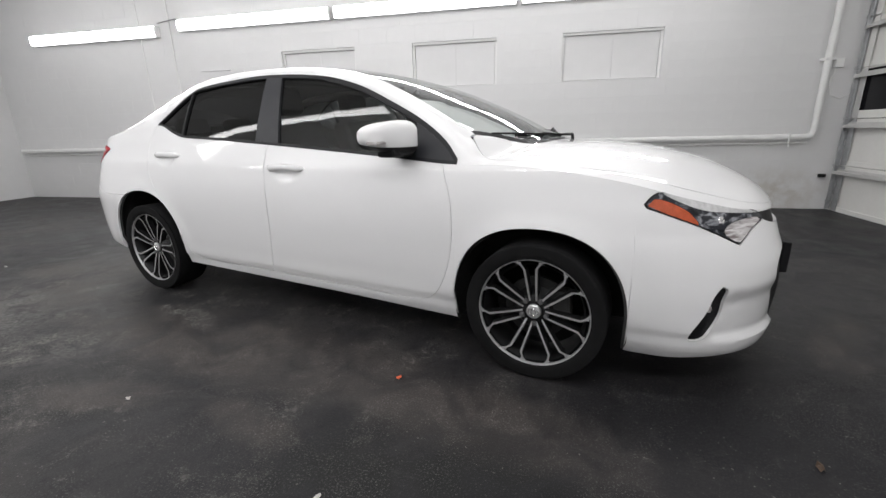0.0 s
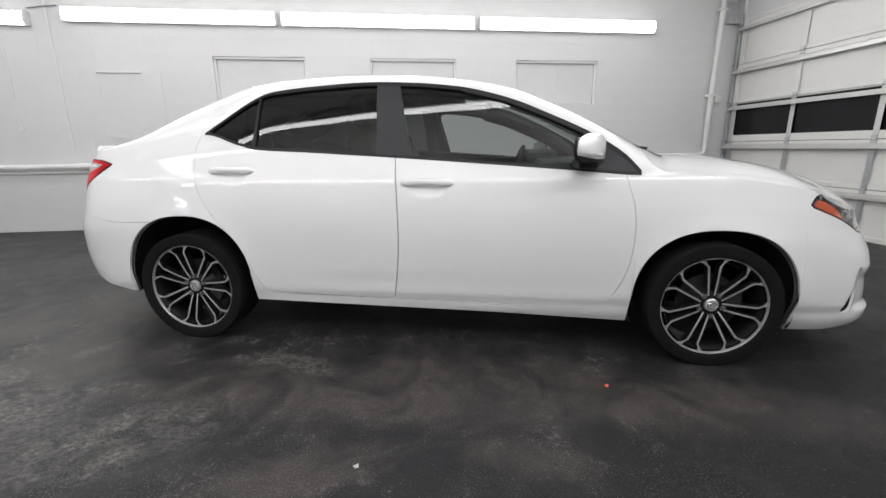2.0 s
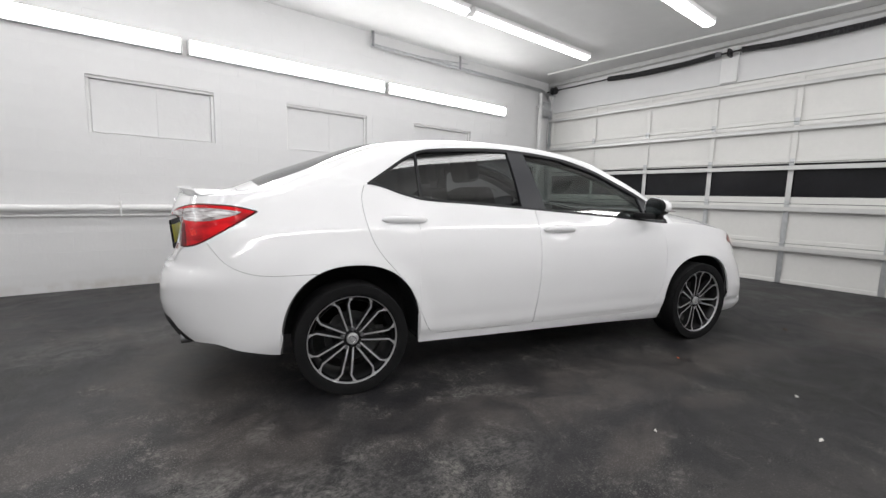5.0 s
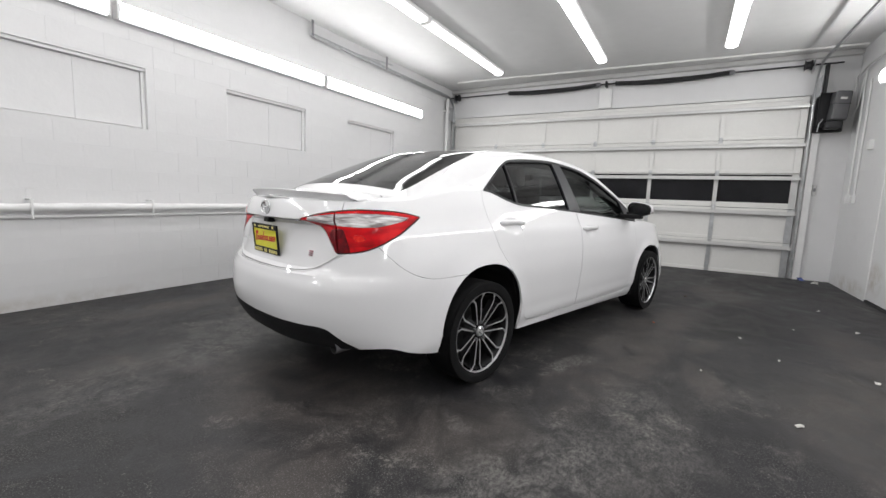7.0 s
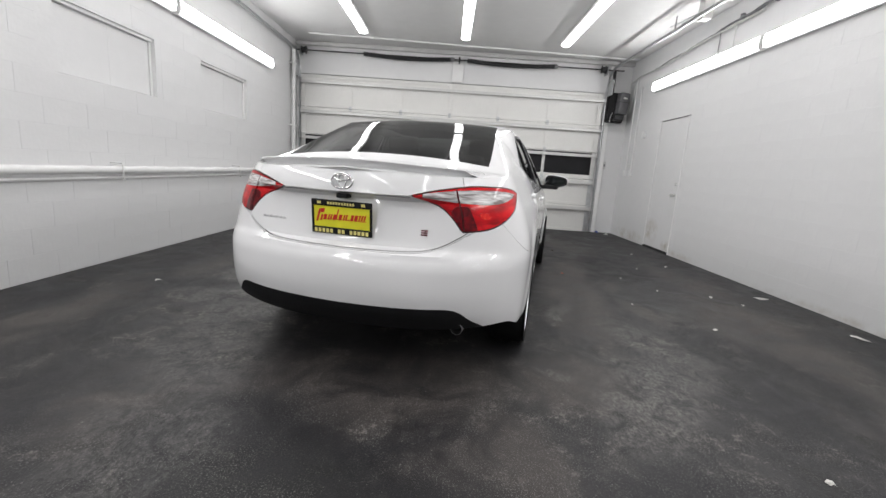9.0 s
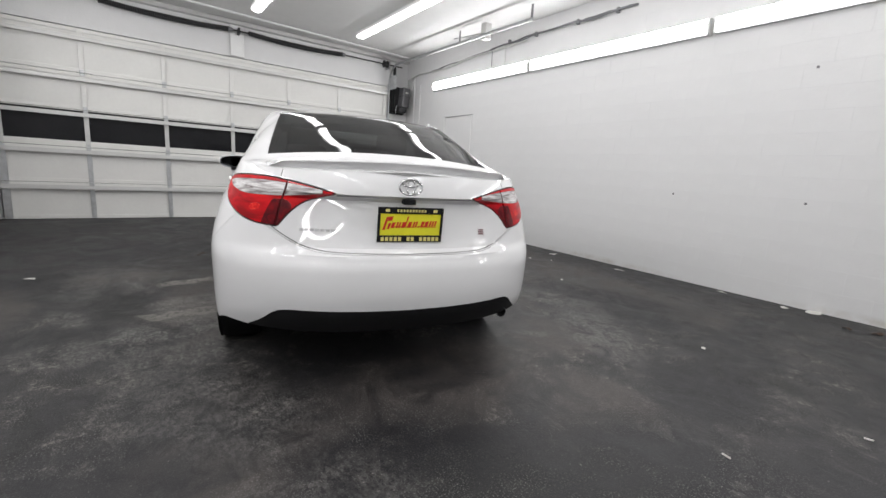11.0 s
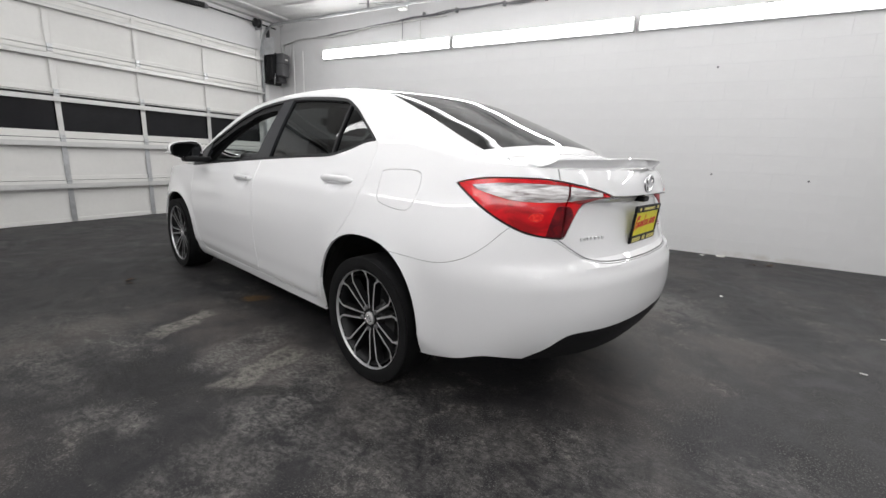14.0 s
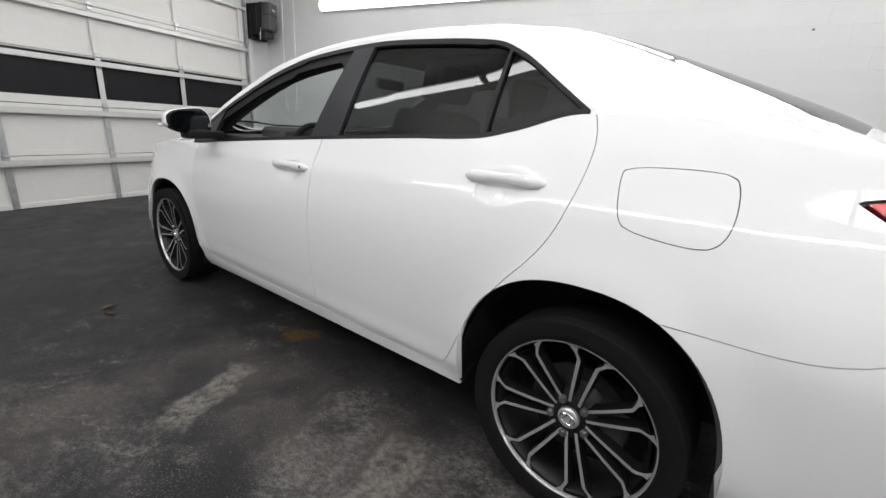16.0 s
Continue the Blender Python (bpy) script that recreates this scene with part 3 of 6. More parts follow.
def side_door():
    d = tagged(new("door_1"), "flush white painted steel side door, shut", "door", kind="structure")
    part("leaf", box_bm((1.5015, Y0 - 0.055, 0.035), (2.3285, Y0 - 0.0015, 2.112), 0.003, 1), WHITE_WALL, d)
    fr = bmesh.new()
    add_box(fr, (1.48, Y0 - 0.02, 0), (1.50, Y0 + 0.008, 2.12), 0.002, 1)
    add_box(fr, (2.33, Y0 - 0.02, 0), (2.35, Y0 + 0.008, 2.12), 0.002, 1)
    part("door_frame", fr, TRIM_PAINT, d)
    part("drip_strip", box_bm((1.46, Y0 - 0.01, 2.113), (2.26, Y0 + 0.012, 2.124), 0.002, 1), GREY_BOX, d, "dark weather strip over the door")
    part("threshold", box_bm((1.50, Y0 - 0.06, 0.0), (2.33, Y0 + 0.012, 0.03), 0.003, 1), BLACK_RUBBER, d, "black rubber threshold")
    kn = bmesh.new()
    add_lathe(kn, [(0.030, 0.0), (0.030, 0.008), (0.011, 0.012), (0.011, 0.035), (0.027, 0.040), (0.030, 0.055), (0.022, 0.066), (0.001, 0.068)], 16)
    bmesh.ops.transform(kn, matrix=pose(1.575, Y0 - 0.004, 0.93), verts=kn.verts)
    part("door_knob", kn, STEEL_PAINT, d, "round steel knob", smooth=True)
    db = bmesh.new()
    add_lathe(db, [(0.026, 0.0), (0.026, 0.012), (0.018, 0.018), (0.001, 0.019)], 16)
    bmesh.ops.transform(db, matrix=pose(1.575, Y0 - 0.004, 1.10), verts=db.verts)
    part("deadbolt", db, STEEL_PAINT, d, smooth=True)


# ---- overhead door ----
SECTIONS = [0.0, 0.55, 1.085, 1.635, 2.165, 2.79]
STILES = [0.19, 1.26, 2.26, 3.24, 4.235, 5.25, 6.25]


def overhead_door():
    """Five sections of ribbed panels with galvanised stiles and struts, the third with dark panes."""
    d = tagged(new("door_2"), "closed white sectional overhead garage door with a row of dark panes", "garage door", kind="structure")
    xf = X1 - 0.015
    for k in range(5):
        lo, hi = SECTIONS[k] + 0.003, SECTIONS[k + 1] - 0.003
        glazed = k == 2
        if glazed:
            fr = bmesh.new()
            add_box(fr, (xf - 0.045, STILES[0], lo), (xf, STILES[-1], 1.175), 0.004, 1)
            add_box(fr, (xf - 0.045, STILES[0], 1.620), (xf, STILES[-1], hi), 0.003, 1)
            part("section_rail", fr, DOOR_PANEL, d)
            for a, b in zip(STILES, STILES[1:]):
                part("pane", box_bm((xf - 0.022, a + 0.035, 1.176), (xf - 0.012, b - 0.035, 1.619)), NIGHT_PANE, d, "dark unlit pane")
        else:
            for a, b in zip(STILES, STILES[1:]):
                bm = bmesh.new()
                add_box(bm, (xf - 0.030, a + 0.002, lo), (xf, b - 0.002, hi), 0.004, 1)
                part("panel", bm, DOOR_PANEL, d)
            for z in (lo + 0.0, hi - 0.055):
                part("section_rail", box_bm((xf - 0.044, STILES[0], z), (xf - 0.031, STILES[-1], z + 0.055), 0.003, 1), DOOR_PANEL, d)
        for j, y in enumerate(STILES):
            w = 0.030 if 0 < j < 6 else 0.045
            y0 = min(max(y - w, STILES[0]), STILES[-1] - 2 * w)
            # galvanised low, panel white above; the grey also takes in the shade there
            part("stile", box_bm((xf - 0.052, y0, lo + 0.003), (xf - 0.0455, y0 + 2 * w, hi - 0.003), 0.002, 1), (GALV, GALV, STEEL_PAINT, DOOR_PANEL, DOOR_PANEL)[k], d)
    # struts: folded channels across the door
    for z in (0.478, 1.012, 1.560, 2.068, 2.640):
        bm = bmesh.new()
        add_box(bm, (xf - 0.105, STILES[0] - 0.02, z - 0.002), (xf - 0.053, STILES[-1] + 0.02, z + 0.006), 0.001, 1)
        add_box(bm, (xf - 0.112, STILES[0] - 0.02, z - 0.028), (xf - 0.105, STILES[-1] + 0.02, z + 0.010), 0.001, 1)
        add_box(bm, (xf - 0.060, STILES[0] - 0.02, z + 0.006), (xf - 0.053, STILES[-1] + 0.02, z + 0.032), 0.001, 1)
        part("strut", bm, STEEL_PAINT, d, "grey steel strut")
    for k in range(1, 5):
        for y in STILES[1:-1]:
            bm = bmesh.new()
            add_box(bm, (xf - 0.064, y - 0.028, SECTIONS[k] - 0.045), (xf - 0.053, y + 0.028, SECTIONS[k] + 0.045), 0.003, 1)
            add_tube(bm, [(xf - 0.068, y - 0.03, SECTIONS[k]), (xf - 0.068, y + 0.03, SECTIONS[k])], 0.009, 8)
            part("hinge", bm, GALV, d)
    part("bottom_seal", box_bm((xf - 0.04, STILES[0], -0.012), (xf + 0.0, STILES[-1], 0.004), 0.003, 1), BLACK_RUBBER, d, "black rubber bottom seal")
    for y in (STILES[0] + 0.02, STILES[-1] - 0.02):
        for k in range(6):
            z = min(max(SECTIONS[k], 0.12), 2.70)
            bm = bmesh.new()
            s = -1 if y < 3 else 1
            add_tube(bm, [(xf - 0.075, y, z), (xf - 0.075, y + s * 0.085, z)], 0.006, 8)
            add_tube(bm, [(xf - 0.075, y + s * 0.055, z), (xf - 0.075, y + s * 0.075, z)], 0.022, 12)
            part("roller", bm, GALV, d)


def door_tracks():
    """Vertical tracks, the curve and the level run under the ceiling, on both sides."""
    for y, back in ((0.145, -0.30), (6.285, -0.32)):
        t = tagged(new("door_track"), "galvanised overhead door track on brackets", "door track", group="overhead door tracks")
        x = X1 - 0.09
        path = [Vector((x, y, z)) for z in (0.02, 0.6, 1.2, 1.8, 2.4, 2.84)]
        path += arc((x - 0.36, y, 2.84), 0.36, 0, 90, 8, (1, 0, 0), (0, 0, 1))[1:]
        path += [Vector((q, y, 3.20)) for q in (2.6, 1.6, 0.6, back)]
        bm = bmesh.new()
        s = 1 if y < 3 else -1
        rows = []
        for i, q in enumerate(path):
            dv = (path[min(i + 1, len(path) - 1)] - path[max(i - 1, 0)]).normalized()
            nrm = Vector((dv.z, 0, -dv.x))
            rows.append([bm.verts.new(q + nrm * a + Vector((0, s * b, 0))) for a, b in ((-0.022, 0.018), (-0.022, 0.0), (0.022, 0.0), (0.022, 0.018), (0.019, 0.018), (0.019, 0.003), (-0.019, 0.003), (-0.019, 0.018))])
        for a, b in zip(rows, rows[1:]):
            for k in range(8):
                bm.faces.new((a[k], a[(k + 1) % 8], b[(k + 1) % 8], b[k]))
        part("rail", bm, GALV, t)
        for z in (0.25, 0.9, 1.55, 2.2, 2.8):
            part("bracket", box_bm((x + 0.032, y - 0.022, z - 0.05), (X1 - 0.062, y + 0.022, z + 0.05), 0.002, 1), GALV, t)
        for q in (back + 0.03, 1.35):
            part("hanger", box_bm((q - 0.022, y - 0.004, 3.18), (q + 0.022, y - 0.0005, TOP), 0.001, 1), GREY_STEEL, t, "grey steel hanger strap")
        br = bmesh.new()
        add_tube(br, [(0.69, y - s * 0.012, 3.235), (1.53, y - s * 0.012, 3.31)], 0.009, 6)
        add_tube(br, [(0.72, y - s * 0.012, 3.215), (1.20, y - s * 0.012, 3.255)], 0.006, 6)
        part("brace", br, GALV, t)
        part("splice_plate", box_bm((2.35, y - 0.002 - 0.004, 3.17), (2.62, y - 0.002, 3.23), 0.001, 1), GALV, t)
        part("flag_bracket", box_bm((x - 0.30, y - 0.006, 2.72), (x + 0.02, y - 0.001, 3.0), 0.002, 1), GALV, t)


def spring_shaft():
    """Torsion shaft with two dark wound springs, drums and plates."""
    t = tagged(new("torsion_spring_shaft"), "black torsion springs on a steel shaft above the garage door", "door springs")
    x, z = X1 - 0.14, 3.215
    part("shaft", tube_bm([(x, -0.12, z), (x, 6.34, z)], 0.0125, 10), DARK_METAL, t)
    for a, b in ((5.00, 3.28), (2.96, 1.25)):
        bm = bmesh.new()
        turns = 62
        prof = []
        length = a - b
        for k in range(turns * 2 + 1):
            prof.append((0.044 if k % 2 else 0.033, b + length * k / (turns * 2)))
        add_lathe(bm, prof, 14)
        bmesh.ops.transform(bm, matrix=pose(x, 0, z), verts=bm.verts)
        for v in bm.verts:
            v.co.z -= 0.038 * math.sin(math.pi * min(max((v.co.y - b) / length, 0.0), 1.0))
        part("spring", bm, DARK_METAL, t, "black wound torsion spring, sagging")
        cone = bmesh.new()
        add_lathe(cone, [(0.02, b - 0.07), (0.034, b - 0.06), (0.046, b), (0.03, b + 0.01)], 14)
        bmesh.ops.transform(cone, matrix=pose(x, 0, z), verts=cone.verts)
        part("winding_cone", cone, GREY_BOX, t)
    for y in (6.17, 0.28):
        bm = bmesh.new()
        add_lathe(bm, [(0.015, y - 0.05), (0.07, y - 0.045), (0.072, y - 0.03), (0.055, y - 0.02), (0.055, y + 0.03), (0.075, y + 0.04), (0.015, y + 0.045)], 18)
        bmesh.ops.transform(bm, matrix=pose(x, 0, z), verts=bm.verts)
        part("cable_drum", bm, DARK_METAL, t, smooth=True)
        part("bearing_plate", box_bm((x - 0.05, y + (0.065 if y > 3 else -0.075), z - 0.09), (X1 - 0.004, y + (0.075 if y > 3 else -0.065), z + 0.07), 0.003, 1), GALV, t)
    part("centre_bracket", box_bm((x - 0.04, 3.10, z - 0.05), (X1 - 0.046, 3.13, z + 0.05), 0.003, 1), DARK_METAL, t)


def opener():
    """The side-mounted door motor."""
    t = tagged(new("door_opener"), "dark grey jackshaft garage door motor on the wall", "door opener")
    part("back_plate", box_bm((3.70, -0.20, 2.24), (X1 - 0.064, 0.125, 2.80), 0.008, 1), BLACK_PLASTIC, t, "black back plate")
    part("chassis", box_bm((3.60, -0.02, 2.30), (3.70, 0.11, 2.78), 0.02, 2), BLACK_PLASTIC, t, "black motor chassis", smooth=True)
    tilt = pose(3.56, -0.09, 2.56, 4, 0, 8)
    case = part("case", box_bm((-0.10, -0.10, -0.19), (0.12, 0.085, 0.21), 0.028, 3, tilt), MOTOR_GREY, t, "dark grey motor case", smooth=True)
    part("case_seam", box_bm((-0.103, -0.104, 0.028), (0.10, 0.089, 0.036), 0.002, 1, tilt), BLACK_PLASTIC, case)
    part("rating_sticker", box_bm((-0.1035, -0.045, 0.09), (-0.1005, 0.030, 0.12), 0, 1, tilt), PAPER, case, "pale sticker")
    part("lower_cover", box_bm((3.50, -0.15, 2.26), (3.68, 0.03, 2.365), 0.025, 3), DARK_METAL, t, smooth=True)
    part("drive_chain_guard", box_bm((3.70, 0.03, 2.79), (3.76, 0.075, 3.20), 0.006, 1), DARK_METAL, t)
    part("release_lever", tube_bm([(3.56, 0.06, 2.40), (3.53, 0.10, 2.33), (3.53, 0.11, 2.22)], 0.007, 8), GALV, t)
    part("cable", tube_bm([(3.62, -0.19, 2.50), (3.60, -0.26, 2.40), (3.58, -0.30, 2.55), (3.58, -0.325, 2.95)], 0.006, 6), TRIM_PAINT, t, "thin white cable")


# ---- lamps ----
def lamp(name, at, length, glow, facing, label, group):
    """A wraparound fluorescent fitting: steel back, two lens covers end to end, end caps."""
    t = tagged(new(name), label, "lamp", group=group)
    t.matrix_basis = pose(*at, *facing)
    hl = length / 2
    part("back", box_bm((-hl, -0.075, 0.0), (hl, 0.075, 0.03), 0.004, 1), TRIM_PAINT, t)
    for a, b in ((-hl + 0.012, -0.004), (0.004, hl - 0.012)):
        bm = bmesh.new()
        prof = [(-0.078, 0.0), (-0.078, -0.030), (-0.066, -0.055), (-0.035, -0.068), (0.0, -0.071), (0.035, -0.068), (0.066, -0.055), (0.078, -0.030), (0.078, 0.0)]
        ends = [[bm.verts.new((x, y, z)) for y, z in prof] for x in (a, b)]
        for k in range(len(prof) - 1):
            bm.faces.new((ends[0][k], ends[0][k + 1], ends[1][k + 1], ends[1][k]))
        bm.faces.new(ends[0][::-1])
        bm.faces.new(ends[1])
        bm.faces.new((ends[0][0], ends[1][0], ends[1][-1], ends[0][-1]))
        bm.faces.ensure_lookup_table()
        for k in (0, 7, 8, 9, 10):
            bm.faces[k].material_index = 1
        for k in (1, 6):
            bm.faces[k].material_index = 2
        part("diffuser", bm, [glow, LAMP_EDGE, LAMP_SIDE], t, "lit white ribbed diffuser")
    for s in (-1, 1):
        part("end_cap", box_bm((s * hl - 0.011, -0.080, -0.060), (s * hl + 0.011, 0.080, 0.032), 0.008, 2), TRIM_PAINT, t)
    return t


def lamps():
    for a, b in ((-0.05, 2.49), (-2.62, -0.08), (-5.17, -2.65), (-8.04, -5.54)):
        lamp("wall_lamp", ((a + b) / 2, Y1 - 0.035, 2.655 if a > -6 else 2.60), b - a - 0.04, LAMP_GLOW, (-90, 0, 0), "lit white fluorescent wraparound fitting on the block wall", "wall lamps")
    # the last of this row is unseen, assumed and kept for light on the tail
    for a, b in ((0.10, 2.70), (-2.46, 0.08), (-5.02, -2.48), (-7.58, -5.04)):
        lamp("wall_lamp", ((a + b) / 2, Y0 + 0.035, 2.735), b - a - 0.04, LAMP_GLOW, (90, 0, 0), "lit white fluorescent wraparound fitting on the block wall", "wall lamps")
    # the rearmost lamp of each row is unseen, added to light the car's tail
    for y in (4.81, 3.04, 1.31):
        for a, b in ((0.26, 2.77), (-2.24, 0.22), (-4.74, -2.28), (-7.24, -4.78)):
            lamp("ceiling_lamp", ((a + b) / 2, y, TOP - 0.034), b - a - 0.04, CEIL_GLOW, (0, 0, 0), "lit white fluorescent wraparound fitting under the ceiling", "ceiling lamps")


# ---- pipes and small wall fittings ----
def pipes():
    t = tagged(new("insulated_pipe"), "white painted lagged pipe along the block wall", "pipe")
    y = Y1 - 0.075
    run = [Vector((-8.86, y, 0.825)), Vector((-6, y, 0.845)), Vector((-3, y, 0.865)), Vector((0, y, 0.870)), Vector((2, y, 0.878)), Vector((3.38, y, 0.886))]
    run += arc((3.38, y, 0.966), 0.08, -90, 0, 6, (1, 0, 0), (0, 0, 1))[1:]
    run += [Vector((3.46, y, 1.6)), Vector((3.465, y, 2.4)), Vector((3.475, y, 3.15))]
    rnd = random.Random(12)
    fine = []
    for p0, p1 in zip(run, run[1:]):
        n = max(1, int((p1 - p0).length / 0.09))
        fine += [p0.lerp(p1, k / n) + Vector((0, 0, rnd.uniform(-0.002, 0.002))) for k in range(n)]
    fine.append(run[-1])
    part("lagging", tube_bm(fine, [0.036 + rnd.uniform(-0.0035, 0.0035) + (0.004 if k % 13 == 0 else 0.0) for k in range(len(fine))], 14), PIPE_PAINT, t, "lumpy white painted lagging", smooth=True)
    for k, x in enumerate((-3.30, -2.40, -1.05, 1.2, 3.2)):
        bm = bmesh.new()
        add_box(bm, (x - 0.008, y - 0.046, 0.785), (x + 0.008, y - 0.040, 0.925), 0.002, 1)
        add_box(bm, (x - 0.012, y - 0.042, 0.925), (x + 0.012, Y1, 0.935), 0.001, 1)
        add_tube(bm, [(x, y - 0.043, 0.79), (x, y - 0.055, 0.772)], 0.006, 8)
        part("pipe_strap", bm, PIPE_PAINT, t)
    for z in (1.75, 2.9):
        part("pipe_strap", box_bm((3.41, y - 0.04, z - 0.015), (3.52, Y1, z + 0.015), 0.003, 1), PIPE_PAINT, t)
    q = tagged(new("ceiling_pipe"), "thin white painted pipe under the ceiling by the overhead door", "pipe")
    part("pipe", tube_bm([(3.18, 5.9, TOP - 0.022), (3.21, 4.92, TOP - 0.022), (3.33, 3.1, TOP - 0.022), (3.43, 1.33, TOP - 0.022), (3.50, -0.30, TOP - 0.022)], 0.018, 10), PIPE_PAINT, q, smooth=True)
    c = tagged(new("thin_pipe"), "thin white painted pipe below the lagged pipe", "pipe")
    part("pipe", tube_bm([(-8.86, Y1 - 0.03, 0.755), (-4, Y1 - 0.03, 0.780), (0, Y1 - 0.03, 0.795), (3.44, Y1 - 0.03, 0.815)], 0.013, 10), PIPE_PAINT, c, smooth=True)
    v = tagged(new("wall_conduit"), "thin vertical conduit painted white on the block wall", "conduit")
    part("conduit", tube_bm([(-5.36, Y1 - 0.012, 1.0), (-5.36, Y1 - 0.012, TOP)], 0.010, 8), PIPE_PAINT, v)
    part("lamp_cable", tube_bm([(-5.56, Y1 - 0.02, 2.72), (-5.45, Y1 - 0.02, 2.735), (-5.22, Y1 - 0.02, 2.76)], 0.006, 6), GREY_BOX, v, "grey flexible cable")
    v = tagged(new("wall_conduit"), "thin vertical conduit painted white on the block wall", "conduit")
    part("conduit", tube_bm([(-5.92, Y1 - 0.010, 1.32), (-5.92, Y1 - 0.010, TOP)], 0.008, 8), PIPE_PAINT, v)
    part("clip", box_bm((-5.95, Y1 - 0.022, 1.30), (-5.89, Y1, 1.34), 0.003, 1), PIPE_PAINT, v)
    v = tagged(new("wall_conduit"), "thin vertical conduit painted white on the block wall", "conduit")
    part("conduit", tube_bm([(-4.72, Y1 - 0.010, 0.0), (-4.76, Y1 - 0.010, 0.80)], 0.010, 8), PIPE_PAINT, v)
    # the filled opening: a skim patch with a ragged edge
    p = tagged(new("wall_patch"), "filled and painted-over rectangular wall opening with a ragged edge", "wall patch")
    bm = bmesh.new()
    rnd = random.Random(4)
    outline = []
    for (xa, za), (xb, zb) in zip(((-4.90, 1.18), (-4.17, 1.18), (-4.17, 2.00), (-4.90, 2.00)), ((-4.17, 1.18), (-4.17, 2.00), (-4.90, 2.00), (-4.90, 1.18))):
        for k in range(14):
            f = k / 14
            outline.append((xa + (xb - xa) * f + rnd.uniform(-0.006, 0.006), za + (zb - za) * f + rnd.uniform(-0.006, 0.006)))
    front = [bm.verts.new((x, Y1 - 0.011 + rnd.uniform(-0.003, 0.003), z)) for x, z in outline]
    back = [bm.verts.new((x, Y1 + 0.004, z)) for x, z in outline]
    bm.faces.new(front)
    for k in range(len(front)):
        j = (k + 1) % len(front)
        bm.faces.new((front[k], back[k], back[j], front[j]))
    part("skim", bm, WHITE_WALL, p)
    part("lip", box_bm((-4.92, Y1 - 0.028, 2.00), (-4.40, Y1, 2.015), 0.003, 1), WHITE_WALL, p)
    # fittings by the overhead door and on the south wall
    j = tagged(new("junction_box"), "white painted junction box with a looped cable", "junction box")
    part("box", box_bm((3.55, Y1 - 0.05, 1.66), (3.64, Y1 - 0.002, 1.76), 0.004, 1), TRIM_PAINT, j)
    part("cable", tube_bm([(3.58, Y1 - 0.02, 1.66), (3.55, Y1 - 0.02, 1.5), (3.58, Y1 - 0.02, 1.36), (3.68, Y1 - 0.02, 1.32), (3.80, Y1 - 0.02, 1.38)], 0.006, 8), TRIM_PAINT, j)
    e = tagged(new("photo_eye"), "small black door safety sensor near the floor", "sensor")
    part("sensor", box_bm((3.64, Y1 - 0.05, 0.40), (3.71, Y1 - 0.002, 0.44), 0.004, 1), BLACK_PLASTIC, e)
    for x, z0, z1 in ((3.50, 1.30, 3.05), (3.26, 1.30, 2.85)):
        v = tagged(new("wall_conduit"), "vertical white conduit with a switch box", "conduit")
        part("conduit", tube_bm([(x, Y0 + 0.018, z0), (x, Y0 + 0.018, z1)], 0.012, 8), TRIM_PAINT, v)
        part("switch_box", box_bm((x - 0.04, Y0 + 0.001, z0 - 0.10), (x + 0.04, Y0 + 0.045, z0 + 0.02), 0.004, 1), TRIM_PAINT, v)
    s = tagged(new("wall_switch"), "grey door control switch on the jamb", "switch")
    part("plate", box_bm((X1 - 0.03, -0.04, 1.32), (X1 - 0.003, 0.01, 1.47), 0.004, 1), STEEL_PAINT, s)
    part("button", box_bm((X1 - 0.036, -0.03, 1.37), (X1 - 0.0305, 0.0, 1.42), 0.002, 1), GREY_BOX, s)
    s = tagged(new("motion_sensor"), "small white sensor box on the wall", "sensor")
    part("case", box_bm((2.86, Y0 + 0.001, 1.89), (2.94, Y0 + 0.05, 2.01), 0.006, 2), TRIM_PAINT, s)
    # loose cables hung along the south wall above the lamps
    v = tagged(new("cable_bundle"), "dark grey cable bundle sagging along the block wall", "cable")
    rnd = random.Random(8)
    y = Y0 + 0.030
    for r, sag in ((0.011, 0.0), (0.008, 0.012)):
        pts = []
        for k in range(45):
            x = 2.84 - k * 0.10
            z = 3.06 + 0.13 * ((2.84 - x) / 2.7 if x > 0.14 else 1.0) + 0.006 * math.sin(x * 9 + sag * 90) + rnd.uniform(-0.004, 0.004) - sag * (1 + math.sin(x * 5))
            pts.append((x, y + rnd.uniform(-0.004, 0.004) + sag * 0.5, z))
        part("cable", tube_bm(pts, [r * (0.7 if q[0] > 1.4 else 1.0 + 0.5 * rnd.random()) for q in pts], 7), GREY_BOX, v, smooth=True)
    for x in (1.02, 0.62, 0.05, -0.7, -1.3):
        part("cable_clip", box_bm((x - 0.02, Y0 + 0.004, 3.12 if x > 0.8 else 3.15), (x + 0.02, y + 0.02, 3.16 if x > 0.8 else 3.215), 0.005, 1), GREY_BOX, v)
    part("cable", tube_bm([(1.02, y, 3.12), (1.02, y, 2.84)], 0.006, 6), GREY_BOX, v)
    part("cable_box", box_bm((0.985, Y0 + 0.004, 2.80), (1.055, Y0 + 0.05, 2.86), 0.005, 1), TRIM_PAINT, v, "small white box")
    # ceiling-level conduit along the south wall
    v = tagged(new("ceiling_conduit"), "bent grey conduit run below the ceiling", "conduit")
    part("conduit", tube_bm([(3.72, Y0 + 0.06, 2.80), (3.70, Y0 + 0.06, 2.98), (3.3, Y0 + 0.05, 3.05), (2.4, Y0 + 0.05, 3.03), (1.6, Y0 + 0.05, 3.10), (0.2, Y0 + 0.05, 3.12)], 0.012, 8), STEEL_PAINT, v)
